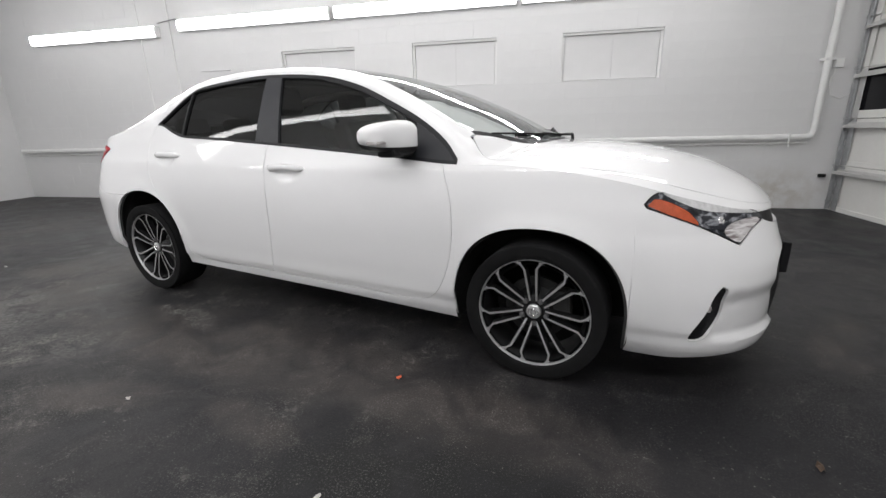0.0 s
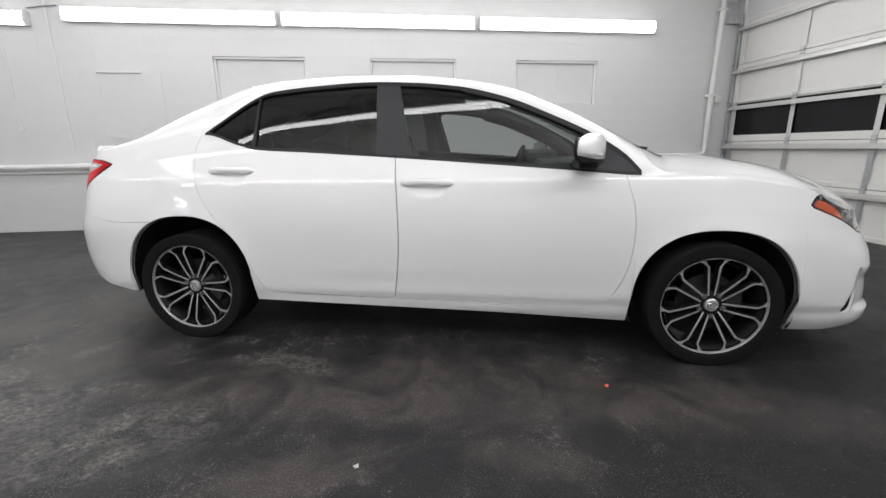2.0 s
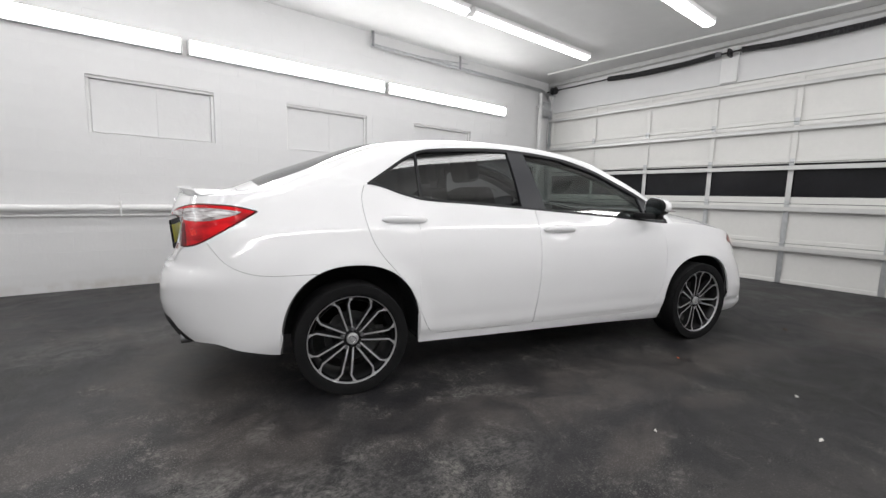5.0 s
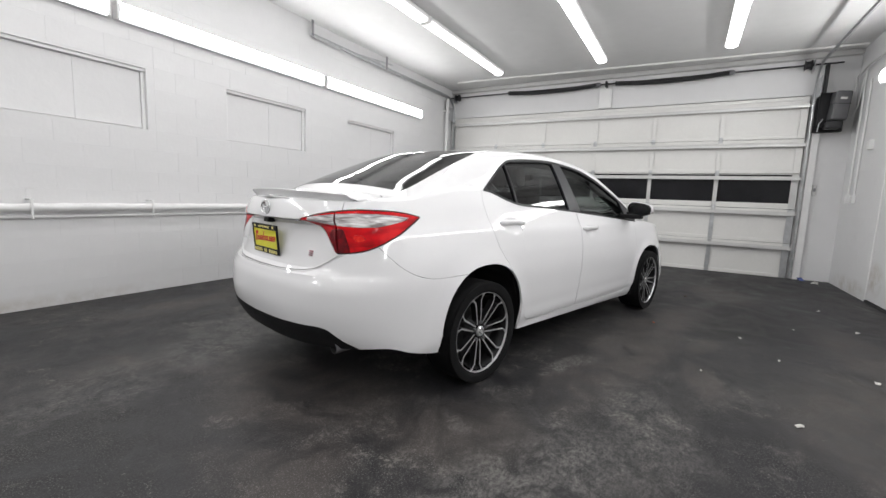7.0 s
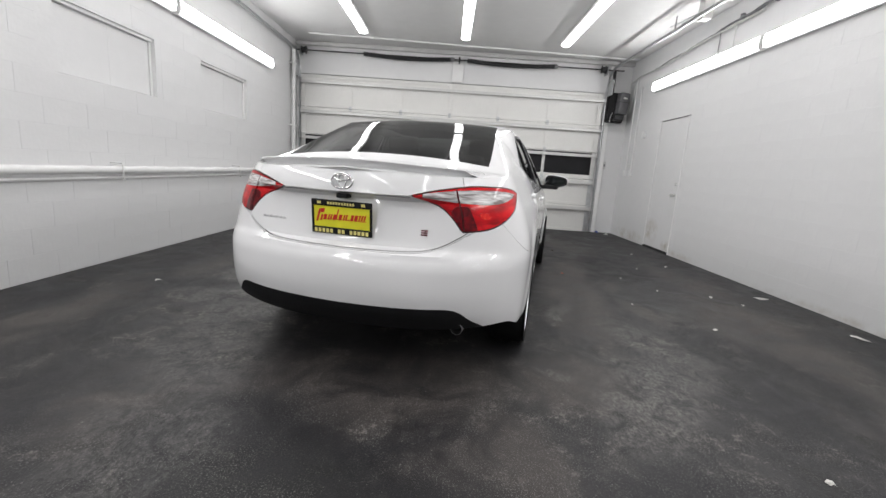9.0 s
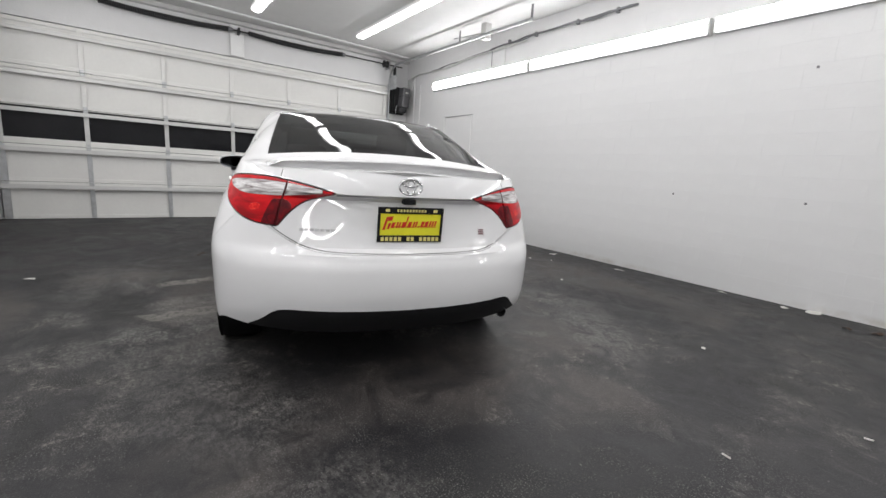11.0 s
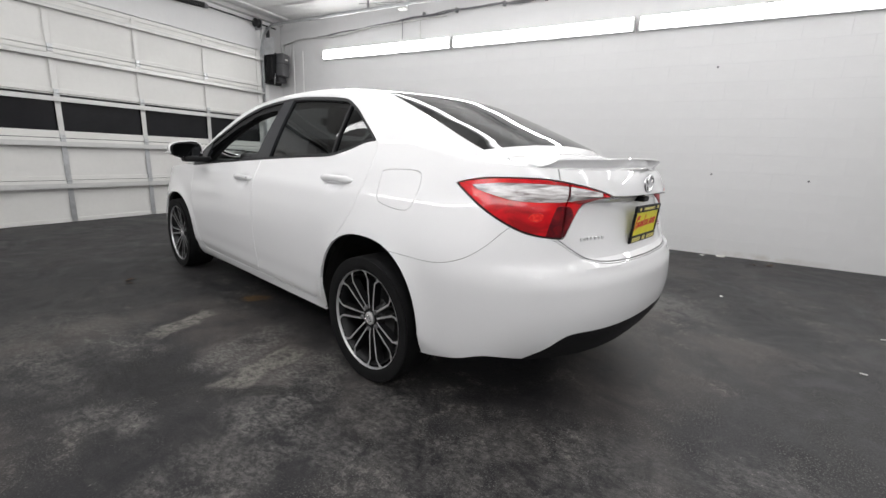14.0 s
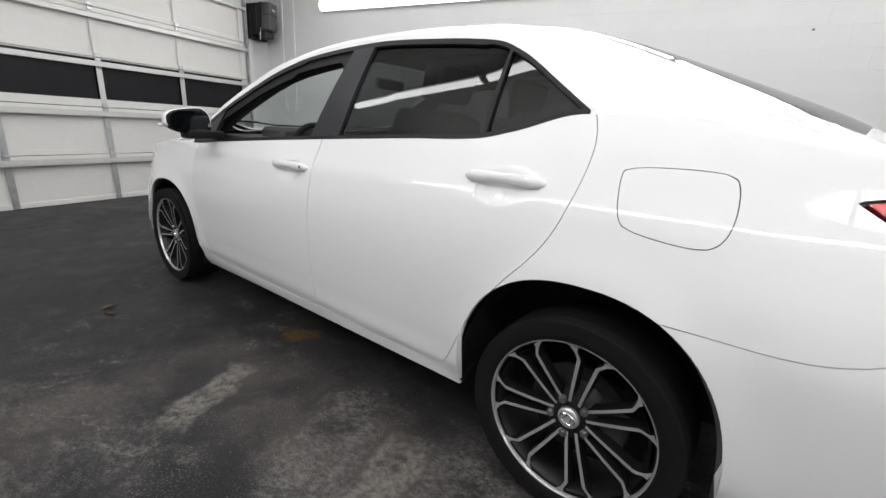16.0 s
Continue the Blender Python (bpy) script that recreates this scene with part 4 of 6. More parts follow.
    part("box", box_bm((0.71, Y0 + 0.35, 3.16), (0.83, Y0 + 0.47, TOP), 0.004, 1), STEEL_PAINT, v)
    part("drop_rod", tube_bm([(0.66, Y0 + 0.06, 3.12), (0.66, Y0 + 0.06, 2.78)], 0.007, 6), STEEL_PAINT, v)
    for x, z in ((-3.52, 0.98), (-4.45, 0.95), (-3.40, 2.20), (-2.31, 0.98)):
        h = tagged(new("wall_anchor"), "small dark anchor hole in the painted wall", "wall anchor", group="wall anchors")
        bm = bmesh.new()
        add_lathe(bm, [(0.012, -0.001), (0.012, 0.003), (0.006, 0.004), (0.0005, 0.002)], 10)
        bmesh.ops.transform(bm, matrix=pose(x, Y0, z), verts=bm.verts)
        part("plug", bm, GREY_BOX, h)


room()
side_door()
overhead_door()
door_tracks()
spring_shaft()
opener()
lamps()
pipes()


# ---- the car: shape functions, in metres; u ahead, v to its left, z up, from the ground between the axles ----
def curve(*pts):
    """A smooth monotone function through (x, y) pairs."""
    pts = sorted(pts)
    x, y = np.array([q[0] for q in pts], float), np.array([q[1] for q in pts], float)
    h, d = np.diff(x), np.diff(y) / np.diff(x)
    m = np.zeros(len(x))
    m[0], m[-1] = d[0], d[-1]
    for k in range(1, len(x) - 1):
        if d[k - 1] * d[k] > 0:
            w1, w2 = 2 * h[k] + h[k - 1], h[k] + 2 * h[k - 1]
            m[k] = (w1 + w2) / (w1 / d[k - 1] + w2 / d[k])

    def f(q):
        q = min(max(q, x[0]), x[-1])
        k = min(int(np.searchsorted(x, q, "right")) - 1, len(x) - 2)
        t = (q - x[k]) / h[k]
        return float((1 + 2 * t) * (1 - t) ** 2 * y[k] + t * (1 - t) ** 2 * h[k] * m[k] + t * t * (3 - 2 * t) * y[k + 1] + t * t * (t - 1) * h[k] * m[k + 1])
    return f


def ease(q, a, b):
    t = min(max((q - a) / (b - a), 0.0), 1.0)
    return t * t * (3 - 2 * t)


AXLE, HUB = 1.35, 0.300
CUPS = ((-1.055, 0.916), (-0.012, 0.857))
HALF_WIDTH = curve((0.14, 0.79), (0.19, 0.825), (0.24, 0.848), (0.275, 0.852), (0.305, 0.863), (0.36, 0.869), (0.50, 0.876), (0.62, 0.880), (0.74, 0.876), (0.82, 0.866),
                   (0.885, 0.853), (0.92, 0.838), (0.97, 0.816), (1.03, 0.790), (1.08, 0.765), (1.13, 0.740))
NOSE = curve((0.14, 2.23), (0.17, 2.258), (0.22, 2.280), (0.30, 2.303), (0.42, 2.315), (0.52, 2.312), (0.60, 2.290), (0.66, 2.272), (0.70, 2.257), (0.735, 2.240), (0.80, 2.19))
TAIL = curve((0.18, -2.17), (0.24, -2.215), (0.32, -2.272), (0.40, -2.311), (0.50, -2.325), (0.60, -2.322), (0.66, -2.302), (0.70, -2.276), (0.80, -2.262), (0.93, -2.256), (1.0, -2.238), (1.06, -2.205))
SHOULDER = curve((-2.4, 1.035), (-2.2, 1.038), (-2.05, 1.045), (-1.85, 1.055), (-1.6, 1.085), (-1.4, 1.112), (-1.24, 1.122), (-1.04, 1.067), (-0.93, 1.042), (-0.65, 1.026), (-0.3, 1.004), (0.25, 0.966),
                 (0.68, 0.934), (1.0, 0.911), (1.15, 0.912), (1.4, 0.894), (1.6, 0.866), (1.8, 0.826), (2.0, 0.778), (2.15, 0.738), (2.25, 0.722), (2.35, 0.715))
DLO_TOP = curve((-1.26, 1.122), (-1.14, 1.203), (-0.99, 1.300), (-0.90, 1.338), (-0.80, 1.353), (-0.65, 1.366), (-0.35, 1.380), (-0.18, 1.374), (0.11, 1.347), (0.34, 1.293), (0.61, 1.183), (0.79, 1.094), (0.92, 1.005), (1.0, 0.917))
RAIL_Z = curve((-2.4, 1.04), (-2.1, 1.055), (-1.97, 1.060), (-1.88, 1.070), (-1.76, 1.111), (-1.50, 1.220), (-1.30, 1.300), (-1.18, 1.345), (-1.09, 1.376), (-0.8, 1.410), (-0.49, 1.422), (-0.18, 1.416), (0.144, 1.385), (0.38, 1.333),
               (0.59, 1.248), (0.775, 1.158), (0.888, 1.094), (1.0, 1.020), (1.1, 0.952), (1.2, 0.925))
RAIL_V = curve((-2.3, 0.52), (-1.95, 0.620), (-1.76, 0.612), (-1.5, 0.588), (-1.3, 0.565), (-1.09, 0.545), (-0.8, 0.560), (-0.3, 0.566), (0.1, 0.580), (0.5, 0.638), (0.9, 0.715), (1.1, 0.76))
CENTRE_Z = curve((-2.30, 1.045), (-2.15, 1.056), (-2.02, 1.071), (-1.93, 1.086), (-1.86, 1.108), (-1.70, 1.180), (-1.50, 1.259), (-1.28, 1.344), (-1.15, 1.388), (-0.9, 1.428), (-0.6, 1.451), (-0.35, 1.455), (-0.1, 1.441), (0.08, 1.414),
                 (0.20, 1.386), (0.45, 1.298), (0.75, 1.156), (1.0, 1.020), (1.06, 0.996), (1.12, 0.988), (1.20, 0.986), (1.45, 0.985), (1.60, 0.974), (1.79, 0.943), (1.90, 0.917), (1.98, 0.893), (2.08, 0.850), (2.158, 0.806), (2.22, 0.760), (2.25, 0.728))
SILL = curve((-2.34, 0.30), (-2.2, 0.32), (-2.036, 0.335), (-1.9, 0.300), (-1.70, 0.262), (-0.97, 0.238), (-0.35, 0.225), (0.29, 0.212), (0.97, 0.188), (1.70, 0.172), (1.88, 0.176), (2.0, 0.192), (2.12, 0.208), (2.25, 0.214), (2.35, 0.216))
ARCHES = ((1.349, 0.368, 0.366), (-1.342, 0.368, 0.404))
BOW = curve((-2.3, 0.0), (-1.95, -0.05), (-1.2, -0.045), (-0.9, 0.0), (-0.2, 0.0), (0.05, 0.05), (0.5, 0.11), (0.9, 0.19), (1.08, 0.21), (1.3, 0.10), (1.6, 0.0))


def bottom_z(u):
    for c, ru, rz in ARCHES:
        if abs(u - c) < ru:
            return max(SILL(u), HUB + rz * max(0.0, 1 - (abs(u - c) / ru) ** 2.35) ** (1 / 2.35)) if abs(u - c) < ru * 0.9999 else SILL(u)
    return SILL(u)


def half_width(u, z):
    b = HALF_WIDTH(z)
    if u < -0.9:
        b -= 0.040 * ease(-u, 0.9, 2.0) * ease(z, 0.62, 0.95)
    if u > 0.9:
        b -= 0.030 * ease(u, 0.9, 1.8) * ease(z, 0.60, 0.85)
    for c, ru, rz in ARCHES:
        r = math.hypot(u - c, (z - HUB) * ru / rz)
        b += 0.012 * math.exp(-((r - 0.37) / 0.055) ** 2) * ease(z, 0.2, 0.35)
    b -= 0.003 * math.exp(-((z - 0.37) / 0.04) ** 2) * ease(1.0 - abs(u + 0.05), 0.0, 0.25)
    for cu, cz in CUPS:
        d = ((u - cu) / 0.095) ** 2 + ((z - cz) / 0.046) ** 2
        if d < 1:
            b -= 0.020 * (1 - d) ** 1.2
    return b


def place(u_nom, z):
    """The body's right side at a column and a height: (u, v)."""
    d_f, d_r = 2.315 - u_nom, u_nom + 2.325
    u = u_nom + (NOSE(z) - 2.315) * (1 - ease(d_f, 0.05, 0.75)) + (TAIL(z) + 2.325) * (1 - ease(d_r, 0.05, 0.55))
    e = min(max((z - 0.22) / 0.44, 0.0), 1.0)
    x_f, x_r, n_f = min(d_f / (0.59 + 0.26 * e), 1.0), min(d_r / 0.60, 1.0), 3.0 - 0.7 * e
    g = max(0.0, 1 - (1 - x_f) ** n_f) ** (1 / n_f) * max(0.0, 1 - (1 - x_r) ** 2.45) ** (1 / 2.45)
    v = half_width(u, z) * g
    # the front corners: a scoop beside the fog lamp over a lip
    if u_nom > 1.85:
        scoop = ease(u_nom, 1.975, 2.05) * ease(z, 0.262, 0.300) * (1 - ease(z, 0.40, 0.475)) * ease(v, 0.36, 0.50)
        v -= 0.020 * scoop
        u -= 0.016 * scoop
    # the hollow of the boot lid below its ledge
    if u_nom < -1.9:
        hollow = (1 - ease(v, 0.40, 0.60)) * ease(z, 0.672, 0.700) * (1 - ease(z, 0.918, 0.936))
        u += 0.052 * hollow * (0.35 + 0.65 * min(max((z - 0.69) / 0.23, 0.0), 1.0))
        u += 0.007 * (1 - ease(v, 0.40, 0.70)) * ease(z, 0.50, 0.66) * (1 - ease(z, 0.66, 0.675))
    return u, -v


def columns():
    us = []
    us += [2.315 - 0.86 * (1 - math.cos(a)) for a in np.linspace(0, math.acos(1 - (2.315 - 1.72) / 0.86), 44)]
    us += [1.7185]
    c, ru, rz = ARCHES[0]
    us += [c + ru * math.cos(a) for a in np.linspace(0.0, math.pi, 41)]
    us += [0.977]
    us += list(np.linspace(0.94, -0.945, 92))
    us += [-0.972]
    c, ru, rz = ARCHES[1]
    us += [c + ru * math.cos(a) for a in np.linspace(0.0, math.pi, 41)]
    us += [-1.712]
    us += [-2.325 + 0.60 * (1 - math.cos(a)) for a in np.linspace(math.acos(1 - (2.325 - 1.73) / 0.60), 0, 52)]
    out = []
    for u in us:
        if not out or out[-1] - u > 0.0015:
            out.append(u)
    out[-1] = -2.325
    return out


COLS = columns()
LOW_ROWS = [0, 0.02, 0.05] + [0.085 + 0.0206 * k for k in range(44)] + [0.985, 1.0]


def arc_table():
    w, last, rows = 0.0, None, []
    for u in COLS:
        q = place(u, 0.66 if u > 0 else 0.88)
        if last:
            w += math.hypot(q[0] - last[0], q[1] - last[1])
        rows.append((w, q[0], -q[1]))
        last = q
    return rows


ARC = arc_table()
W_END = ARC[-1][0]


def w_side(u):
    rows = [r for r in ARC if r[1] > -2.17]
    return float(np.interp(-u, [-r[1] for r in rows], [r[0] for r in rows]))


def w_rear(v):
    rows = [r for r in ARC if r[1] < -1.9]
    return float(np.interp(-v, [-r[2] for r in rows], [r[0] for r in rows]))


def w_front(v):
    rows = [r for r in ARC if r[1] > 1.6]
    return float(np.interp(v, [r[2] for r in rows], [r[0] for r in rows]))


def grids():
    """Quads of the right half as lists of (u, v, z, w, r): the lower side, the glass band, the rail band and the top."""
    S = []
    lows = []
    for (w, _, _), un in zip(ARC, COLS):
        zb, zt = bottom_z(un), SHOULDER(un)
        col = []
        for f in LOW_ROWS:
            z = zb + (zt - zb) * f
            u, v = place(un, z)
            col.append((u, v, z, w, f))
        lows.append(col)
        S.append(col[-1])
    mats = []
    for k, s in enumerate(S):
        u, v = s[0], -s[1]
        zc = CENTRE_Z(u)
        dome = lambda q: zc + (s[2] - zc) * (q / max(v, 1e-6)) ** 2.6
        green = ease(u, -2.02, -1.88) * (1 - ease(u, 1.00, 1.16))
        d_v = min(RAIL_V(u) + 0.075, v * 0.985)
        rise = max(RAIL_Z(u) - s[2], 0.02)
        if -1.26 < u < 1.0:
            frac = (max(DLO_TOP(u), s[2] + 0.0005) - s[2]) / rise
        else:
            frac = 0.14 + 0.36 * ease(-u, 1.26, 1.75) if u < 0 else 0.12
        dz = s[2] + rise * frac
        d_v = v - 0.475 * (dz - s[2]) if -1.26 < u < 1.0 else v + (RAIL_V(u) + 0.026 - v) * min(frac * 0.94, 0.96)
        r_v, r_z = RAIL_V(u), RAIL_Z(u)
        hv1, hv2 = v * 0.975, v * 0.93
        g = green
        dd = (d_v * g + hv1 * (1 - g), dz * g + dome(hv1) * (1 - g))
        rr = (min(r_v, v * 0.95) * g + hv2 * (1 - g), r_z * g + dome(hv2) * (1 - g))
        bend = ease(-u, 1.25, 1.50) * (1 - ease(-u, 1.85, 2.0))
        k1 = 0.55 * max(rr[1] - s[2], 0.0)
        p1 = (v - 0.45 * k1, s[2] + k1)

        def bow_pt(t, q):
            w0, w1, w2 = (1 - t) ** 2, 2 * t * (1 - t), t * t
            b = (w0 * v + w1 * p1[0] + w2 * rr[0], w0 * s[2] + w1 * p1[1] + w2 * rr[1])
            return (u, -(-q[1] * (1 - bend) + b[0] * bend), q[2] * (1 - bend) + b[1] * bend, s[3], q[4])
        band_col = []
        for t in np.linspace(0, 1, 9):
            bulge = 0.009 * min(max(dd[1] - s[2], 0.0) / 0.36, 1.0) ** 2 * math.sin(math.pi * t) * g
            band_col.append((u, -(v + (dd[0] - v) * t + bulge), s[2] + (dd[1] - s[2]) * t, s[3], 1 + t))
        rail_col = []
        for t in np.linspace(0, 1, 7):
            bv, bz = dd[0] + (rr[0] - dd[0]) * t, dd[1] + (rr[1] - dd[1]) * t
            round_ = 0.011 * math.sin(math.pi * t) * g
            rail_col.append((u, -(bv + round_), bz + round_ * 0.8, s[3], 2 + t))
        band_col = [bow_pt(0.5 * (q[4] - 1), q) for q in band_col]
        rail_col = [bow_pt(0.5 + 0.5 * (q[4] - 2), q) for q in rail_col]
        top_col = []
        bow = BOW(u)
        for t in np.linspace(0, 1, 15):
            q = rr[0] * (1 - t)
            uu = u + bow * (1 - (q / max(rr[0], 1e-6)) ** 2)
            crown_g = rr[1] + (CENTRE_Z(u) - rr[1]) * (1 - (q / max(rr[0], 1e-6)) ** 2.1)
            top_col.append((uu, -q, crown_g * g + dome(q) * (1 - g), s[3], 3 + t))
        mats.append((band_col, rail_col, top_col))

    def quads(cols):
        out = []
        for a, b in zip(cols, cols[1:]):
            for k in range(len(a) - 1):
                out.append([np.array(a[k + 1]), np.array(b[k + 1]), np.array(b[k]), np.array(a[k])])
        return out
    return quads(lows), quads([m[0] for m in mats]), quads([m[1] for m in mats]), quads([m[2] for m in mats]), lows, mats


def cut(polys, f):
    """Splits polygons by the sign of f: (below zero, above zero)."""
    neg, pos = [], []
    for p in polys:
        vals = [f(q) for q in p]
        if max(vals) <= 0:
            neg.append(p)
            continue
        if min(vals) >= 0:
            pos.append(p)
            continue
        a, b = [], []
        for k in range(len(p)):
            q0, q1, f0, f1 = p[k], p[(k + 1) % len(p)], vals[k], vals[(k + 1) % len(p)]
            (a if f0 <= 0 else b).append(q0)
            if (f0 < 0 < f1) or (f1 < 0 < f0):
                m = q0 + (q1 - q0) * (f0 / (f0 - f1))
                a.append(m)
                b.append(m)
        if len(a) > 2:
            neg.append(a)
        if len(b) > 2:
            pos.append(b)
    return neg, pos


def smooth_loop(pts, n=6, sharp=()):
    """A closed loop rounded by corner cutting, but for the sharp corners."""
    pts = [np.array(q, float) for q in pts]
    keep = [k in sharp for k in range(len(pts))]
    for _ in range(2):
        out, kk = [], []
        for k in range(len(pts)):
            a, b, c = pts[k - 1], pts[k], pts[(k + 1) % len(pts)]
            if keep[k]:
                out.append(b)
                kk.append(True)
            else:
                out += [b + (a - b) * 0.25, b + (c - b) * 0.25]
                kk += [False, False]
        pts, keep = out, kk
    return np.array(pts)


def inside(loop, ia, ib):
    """Signed distance to a loop in two of a vertex's coordinates, below zero inside."""
    a = loop
    b = np.roll(loop, -1, axis=0)
    ab = b - a
    len2 = np.maximum((ab ** 2).sum(1), 1e-12)
    lo, hi = loop.min(0) - 0.05, loop.max(0) + 0.05

    def f(q):
        x, y = q[ia], q[ib]
        if x < lo[0] or x > hi[0] or y < lo[1] or y > hi[1]:
            return 0.05
        p = np.array((x, y))
        t = np.clip(((p - a) * ab).sum(1) / len2, 0, 1)
        d = math.sqrt((((a + ab * t[:, None]) - p) ** 2).sum(1).min())
        cond = (a[:, 1] > y) != (b[:, 1] > y)
        xs = a[:, 0] + (y - a[:, 1]) * ab[:, 0] / np.where(ab[:, 1] == 0, 1e-12, ab[:, 1])
        return -d if int((cond & (x < xs)).sum()) % 2 else d
    return f


def carve(polys, f, gap=0.0011):
    """Takes the inside of f out of polys, with a gap between: (inside, rest)."""
    ins, rest = cut(polys, lambda q: f(q) + gap)
    _, rest = cut(rest, lambda q: f(q) - gap)
    return ins, rest


def mirrored(polys):
    return [[q * np.array((1, -1, 1, 1, 1)) for q in p][::-1] for p in polys]


def soup(polys, push=0.0):
    """A bmesh of polygons with shared corners joined."""
    bm = bmesh.new()
    seen = {}
    for p in polys:
        vs = []
        for q in p:
            key = (round(q[0], 5), round(q[1], 5), round(q[2], 5))
            if key not in seen:
                seen[key] = bm.verts.new(key)
            if not vs or seen[key] is not vs[-1]:
                vs.append(seen[key])
        if len(vs) > 1 and vs[0] is vs[-1]:
            vs.pop()
        if len(set(vs)) > 2 and len(set(vs)) == len(vs):
            try:
                bm.faces.new(vs)
            except ValueError:
                pass
    if push:
        bm.normal_update()
        for v in bm.verts:
            v.co += v.normal * push
    return bm


def shell(polys, thick=0.0, push=0.0):
    """As soup, with its open edges turned inwards by thick."""
    bm = soup(polys, push)
    if thick:
        bm.normal_update()
        edge = [e for e in bm.edges if len(e.link_faces) == 1]
        inner = {}
        for e in edge:
            for v in e.verts:
                if v not in inner:
                    inner[v] = bm.verts.new(v.co - v.normal * thick)
        for e in edge:
            a, b = e.verts
            loop = e.link_faces[0].loops
            for l in loop:
                if l.edge is e:
                    a, b = l.vert, l.link_loop_next.vert
            bm.faces.new((b, a, inner[a], inner[b]))
    return bm


CAR_AT, CAR_TURN = (-0.8755, 3.113, 0.0), -14.15
car = thing("car", CAR_AT, CAR_TURN, "white four-door saloon car with dark tinted glass, parked on the floor", "car")


def car_body():
    low, band, rail, top, lows, mats = grids()
    SIDE = (0, 2)
    # side doors and the fuel flap
    rear_door = smooth_loop([(-0.183, 1.12), (-1.262, 1.125), (-1.292, 1.04), (-1.262, 0.876), (-1.212, 0.764), (-1.105, 0.645), (-1.004, 0.505), (-0.955, 0.38), (-0.905, 0.290), (-0.82, 0.276), (-0.197, 0.272), (-0.163, 0.52), (-0.163, 0.76), (-0.183, 0.99)], sharp=(0, 1, 10))
    front_door = smooth_loop([(0.905, 1.05), (-0.180, 1.12), (-0.180, 0.99), (-0.160, 0.76), (-0.160, 0.52), (-0.194, 0.272), (0.74, 0.256), (0.83, 0.268), (0.905, 0.334), (0.972, 0.52), (0.972, 0.754), (0.915, 0.905)], sharp=(0, 1, 5))
    flap = smooth_loop([(-1.375, 1.002), (-1.585, 1.008), (-1.612, 0.985), (-1.620, 0.900), (-1.600, 0.850), (-1.555, 0.838), (-1.425, 0.852), (-1.385, 0.872), (-1.366, 0.975)])
    # lamps and bumpers, unrolled round the corners
    ws, wr, wf = w_side, w_rear, w_front
    tail_lamp = smooth_loop([(ws(-1.795), 0.973), (ws(-1.90), 0.998), (ws(-2.03), 1.003), (wr(0.62), 1.000), (wr(0.46), 0.972), (wr(0.335), 0.938), (wr(0.38), 0.925), (wr(0.47), 0.898), (wr(0.52), 0.846), (wr(0.553), 0.786), (wr(0.642), 0.794), (wr(0.711), 0.818), (ws(-1.928), 0.889)], sharp=(0, 5, 9))
    boot = smooth_loop([(wr(0.598), 1.20), (wr(0.598), 0.80), (wr(0.50), 0.735), (wr(0.42), 0.695), (wr(0.30), 0.681), (W_END + 0.2, 0.676), (W_END + 0.2, 1.20)], sharp=(0, 1, 5, 6))
    bumper = smooth_loop([(ws(-1.522), 0.668), (ws(-1.74), 0.662), (ws(-1.86), 0.682), (ws(-1.955), 0.735), (ws(-2.045), 0.860), (wr(0.66), 0.815), (wr(0.585), 0.782), (wr(0.50), 0.727), (wr(0.42), 0.688), (wr(0.30), 0.674), (W_END + 0.2, 0.670), (W_END + 0.2, 0.0), (ws(-1.522), 0.0)], sharp=(0, 10, 11, 12))
    valance = smooth_loop([(W_END + 0.2, 0.412), (wr(0.40), 0.422), (wr(0.52), 0.428), (wr(0.565), 0.410), (wr(0.61), 0.362), (wr(0.68), 0.318), (ws(-2.1), 0.26), (ws(-2.1), 0.0), (W_END + 0.2, 0.0)], sharp=(0, 8, 7))
    head_lamp = smooth_loop([(ws(1.733), 0.769), (ws(1.790), 0.826), (ws(1.882), 0.817), (ws(2.010), 0.781), (wf(0.571), 0.744), (wf(0.49), 0.716), (wf(0.470), 0.690), (wf(0.565), 0.672), (ws(2.089), 0.645), (ws(2.056), 0.617), (ws(1.993), 0.658), (ws(1.920), 0.698), (ws(1.822), 0.738)], sharp=(0, 9))
    upper_grille = smooth_loop([(-0.2, 0.705), (wf(0.30), 0.710), (wf(0.53), 0.718), (wf(0.47), 0.678), (wf(0.30), 0.648), (-0.2, 0.636)], sharp=(0, 2, 5))
    lower_grille = smooth_loop([(-0.2, 0.575), (wf(0.40), 0.560), (wf(0.465), 0.48), (wf(0.40), 0.32), (wf(0.30), 0.235), (-0.2, 0.225)], sharp=(0, 5))
    fog = smooth_loop([(ws(1.995), 0.482), (ws(2.012), 0.470), (ws(2.016), 0.376), (ws(1.998), 0.322), (ws(1.960), 0.276), (ws(1.915), 0.268), (ws(1.913), 0.296), (ws(1.957), 0.395), (ws(1.975), 0.458)], sharp=(0,))

    f_tail, f_boot, f_bump = inside(tail_lamp, 3, 2), inside(boot, 3, 2), inside(bumper, 3, 2)
    lamp_p, low = carve(low, f_tail, 0.0025)
    rear_low = [p for p in low if p[0][0] < -1.45]
    low = [p for p in low if p[0][0] >= -1.45]
    boot_p, rear_low = carve(rear_low, f_boot, 0.0020)
    bump_p, rear_low = carve(rear_low, f_bump, 0.0010)
    val_p, bump_p = carve(bump_p, inside(valance, 3, 2), 0.001)
    low += rear_low
    head_p, low = carve(low, inside(head_lamp, 3, 2), 0.002)
    ug_p, low = carve(low, inside(upper_grille, 3, 2), 0.001)
    lg_p, low = carve(low, inside(lower_grille, 3, 2), 0.001)
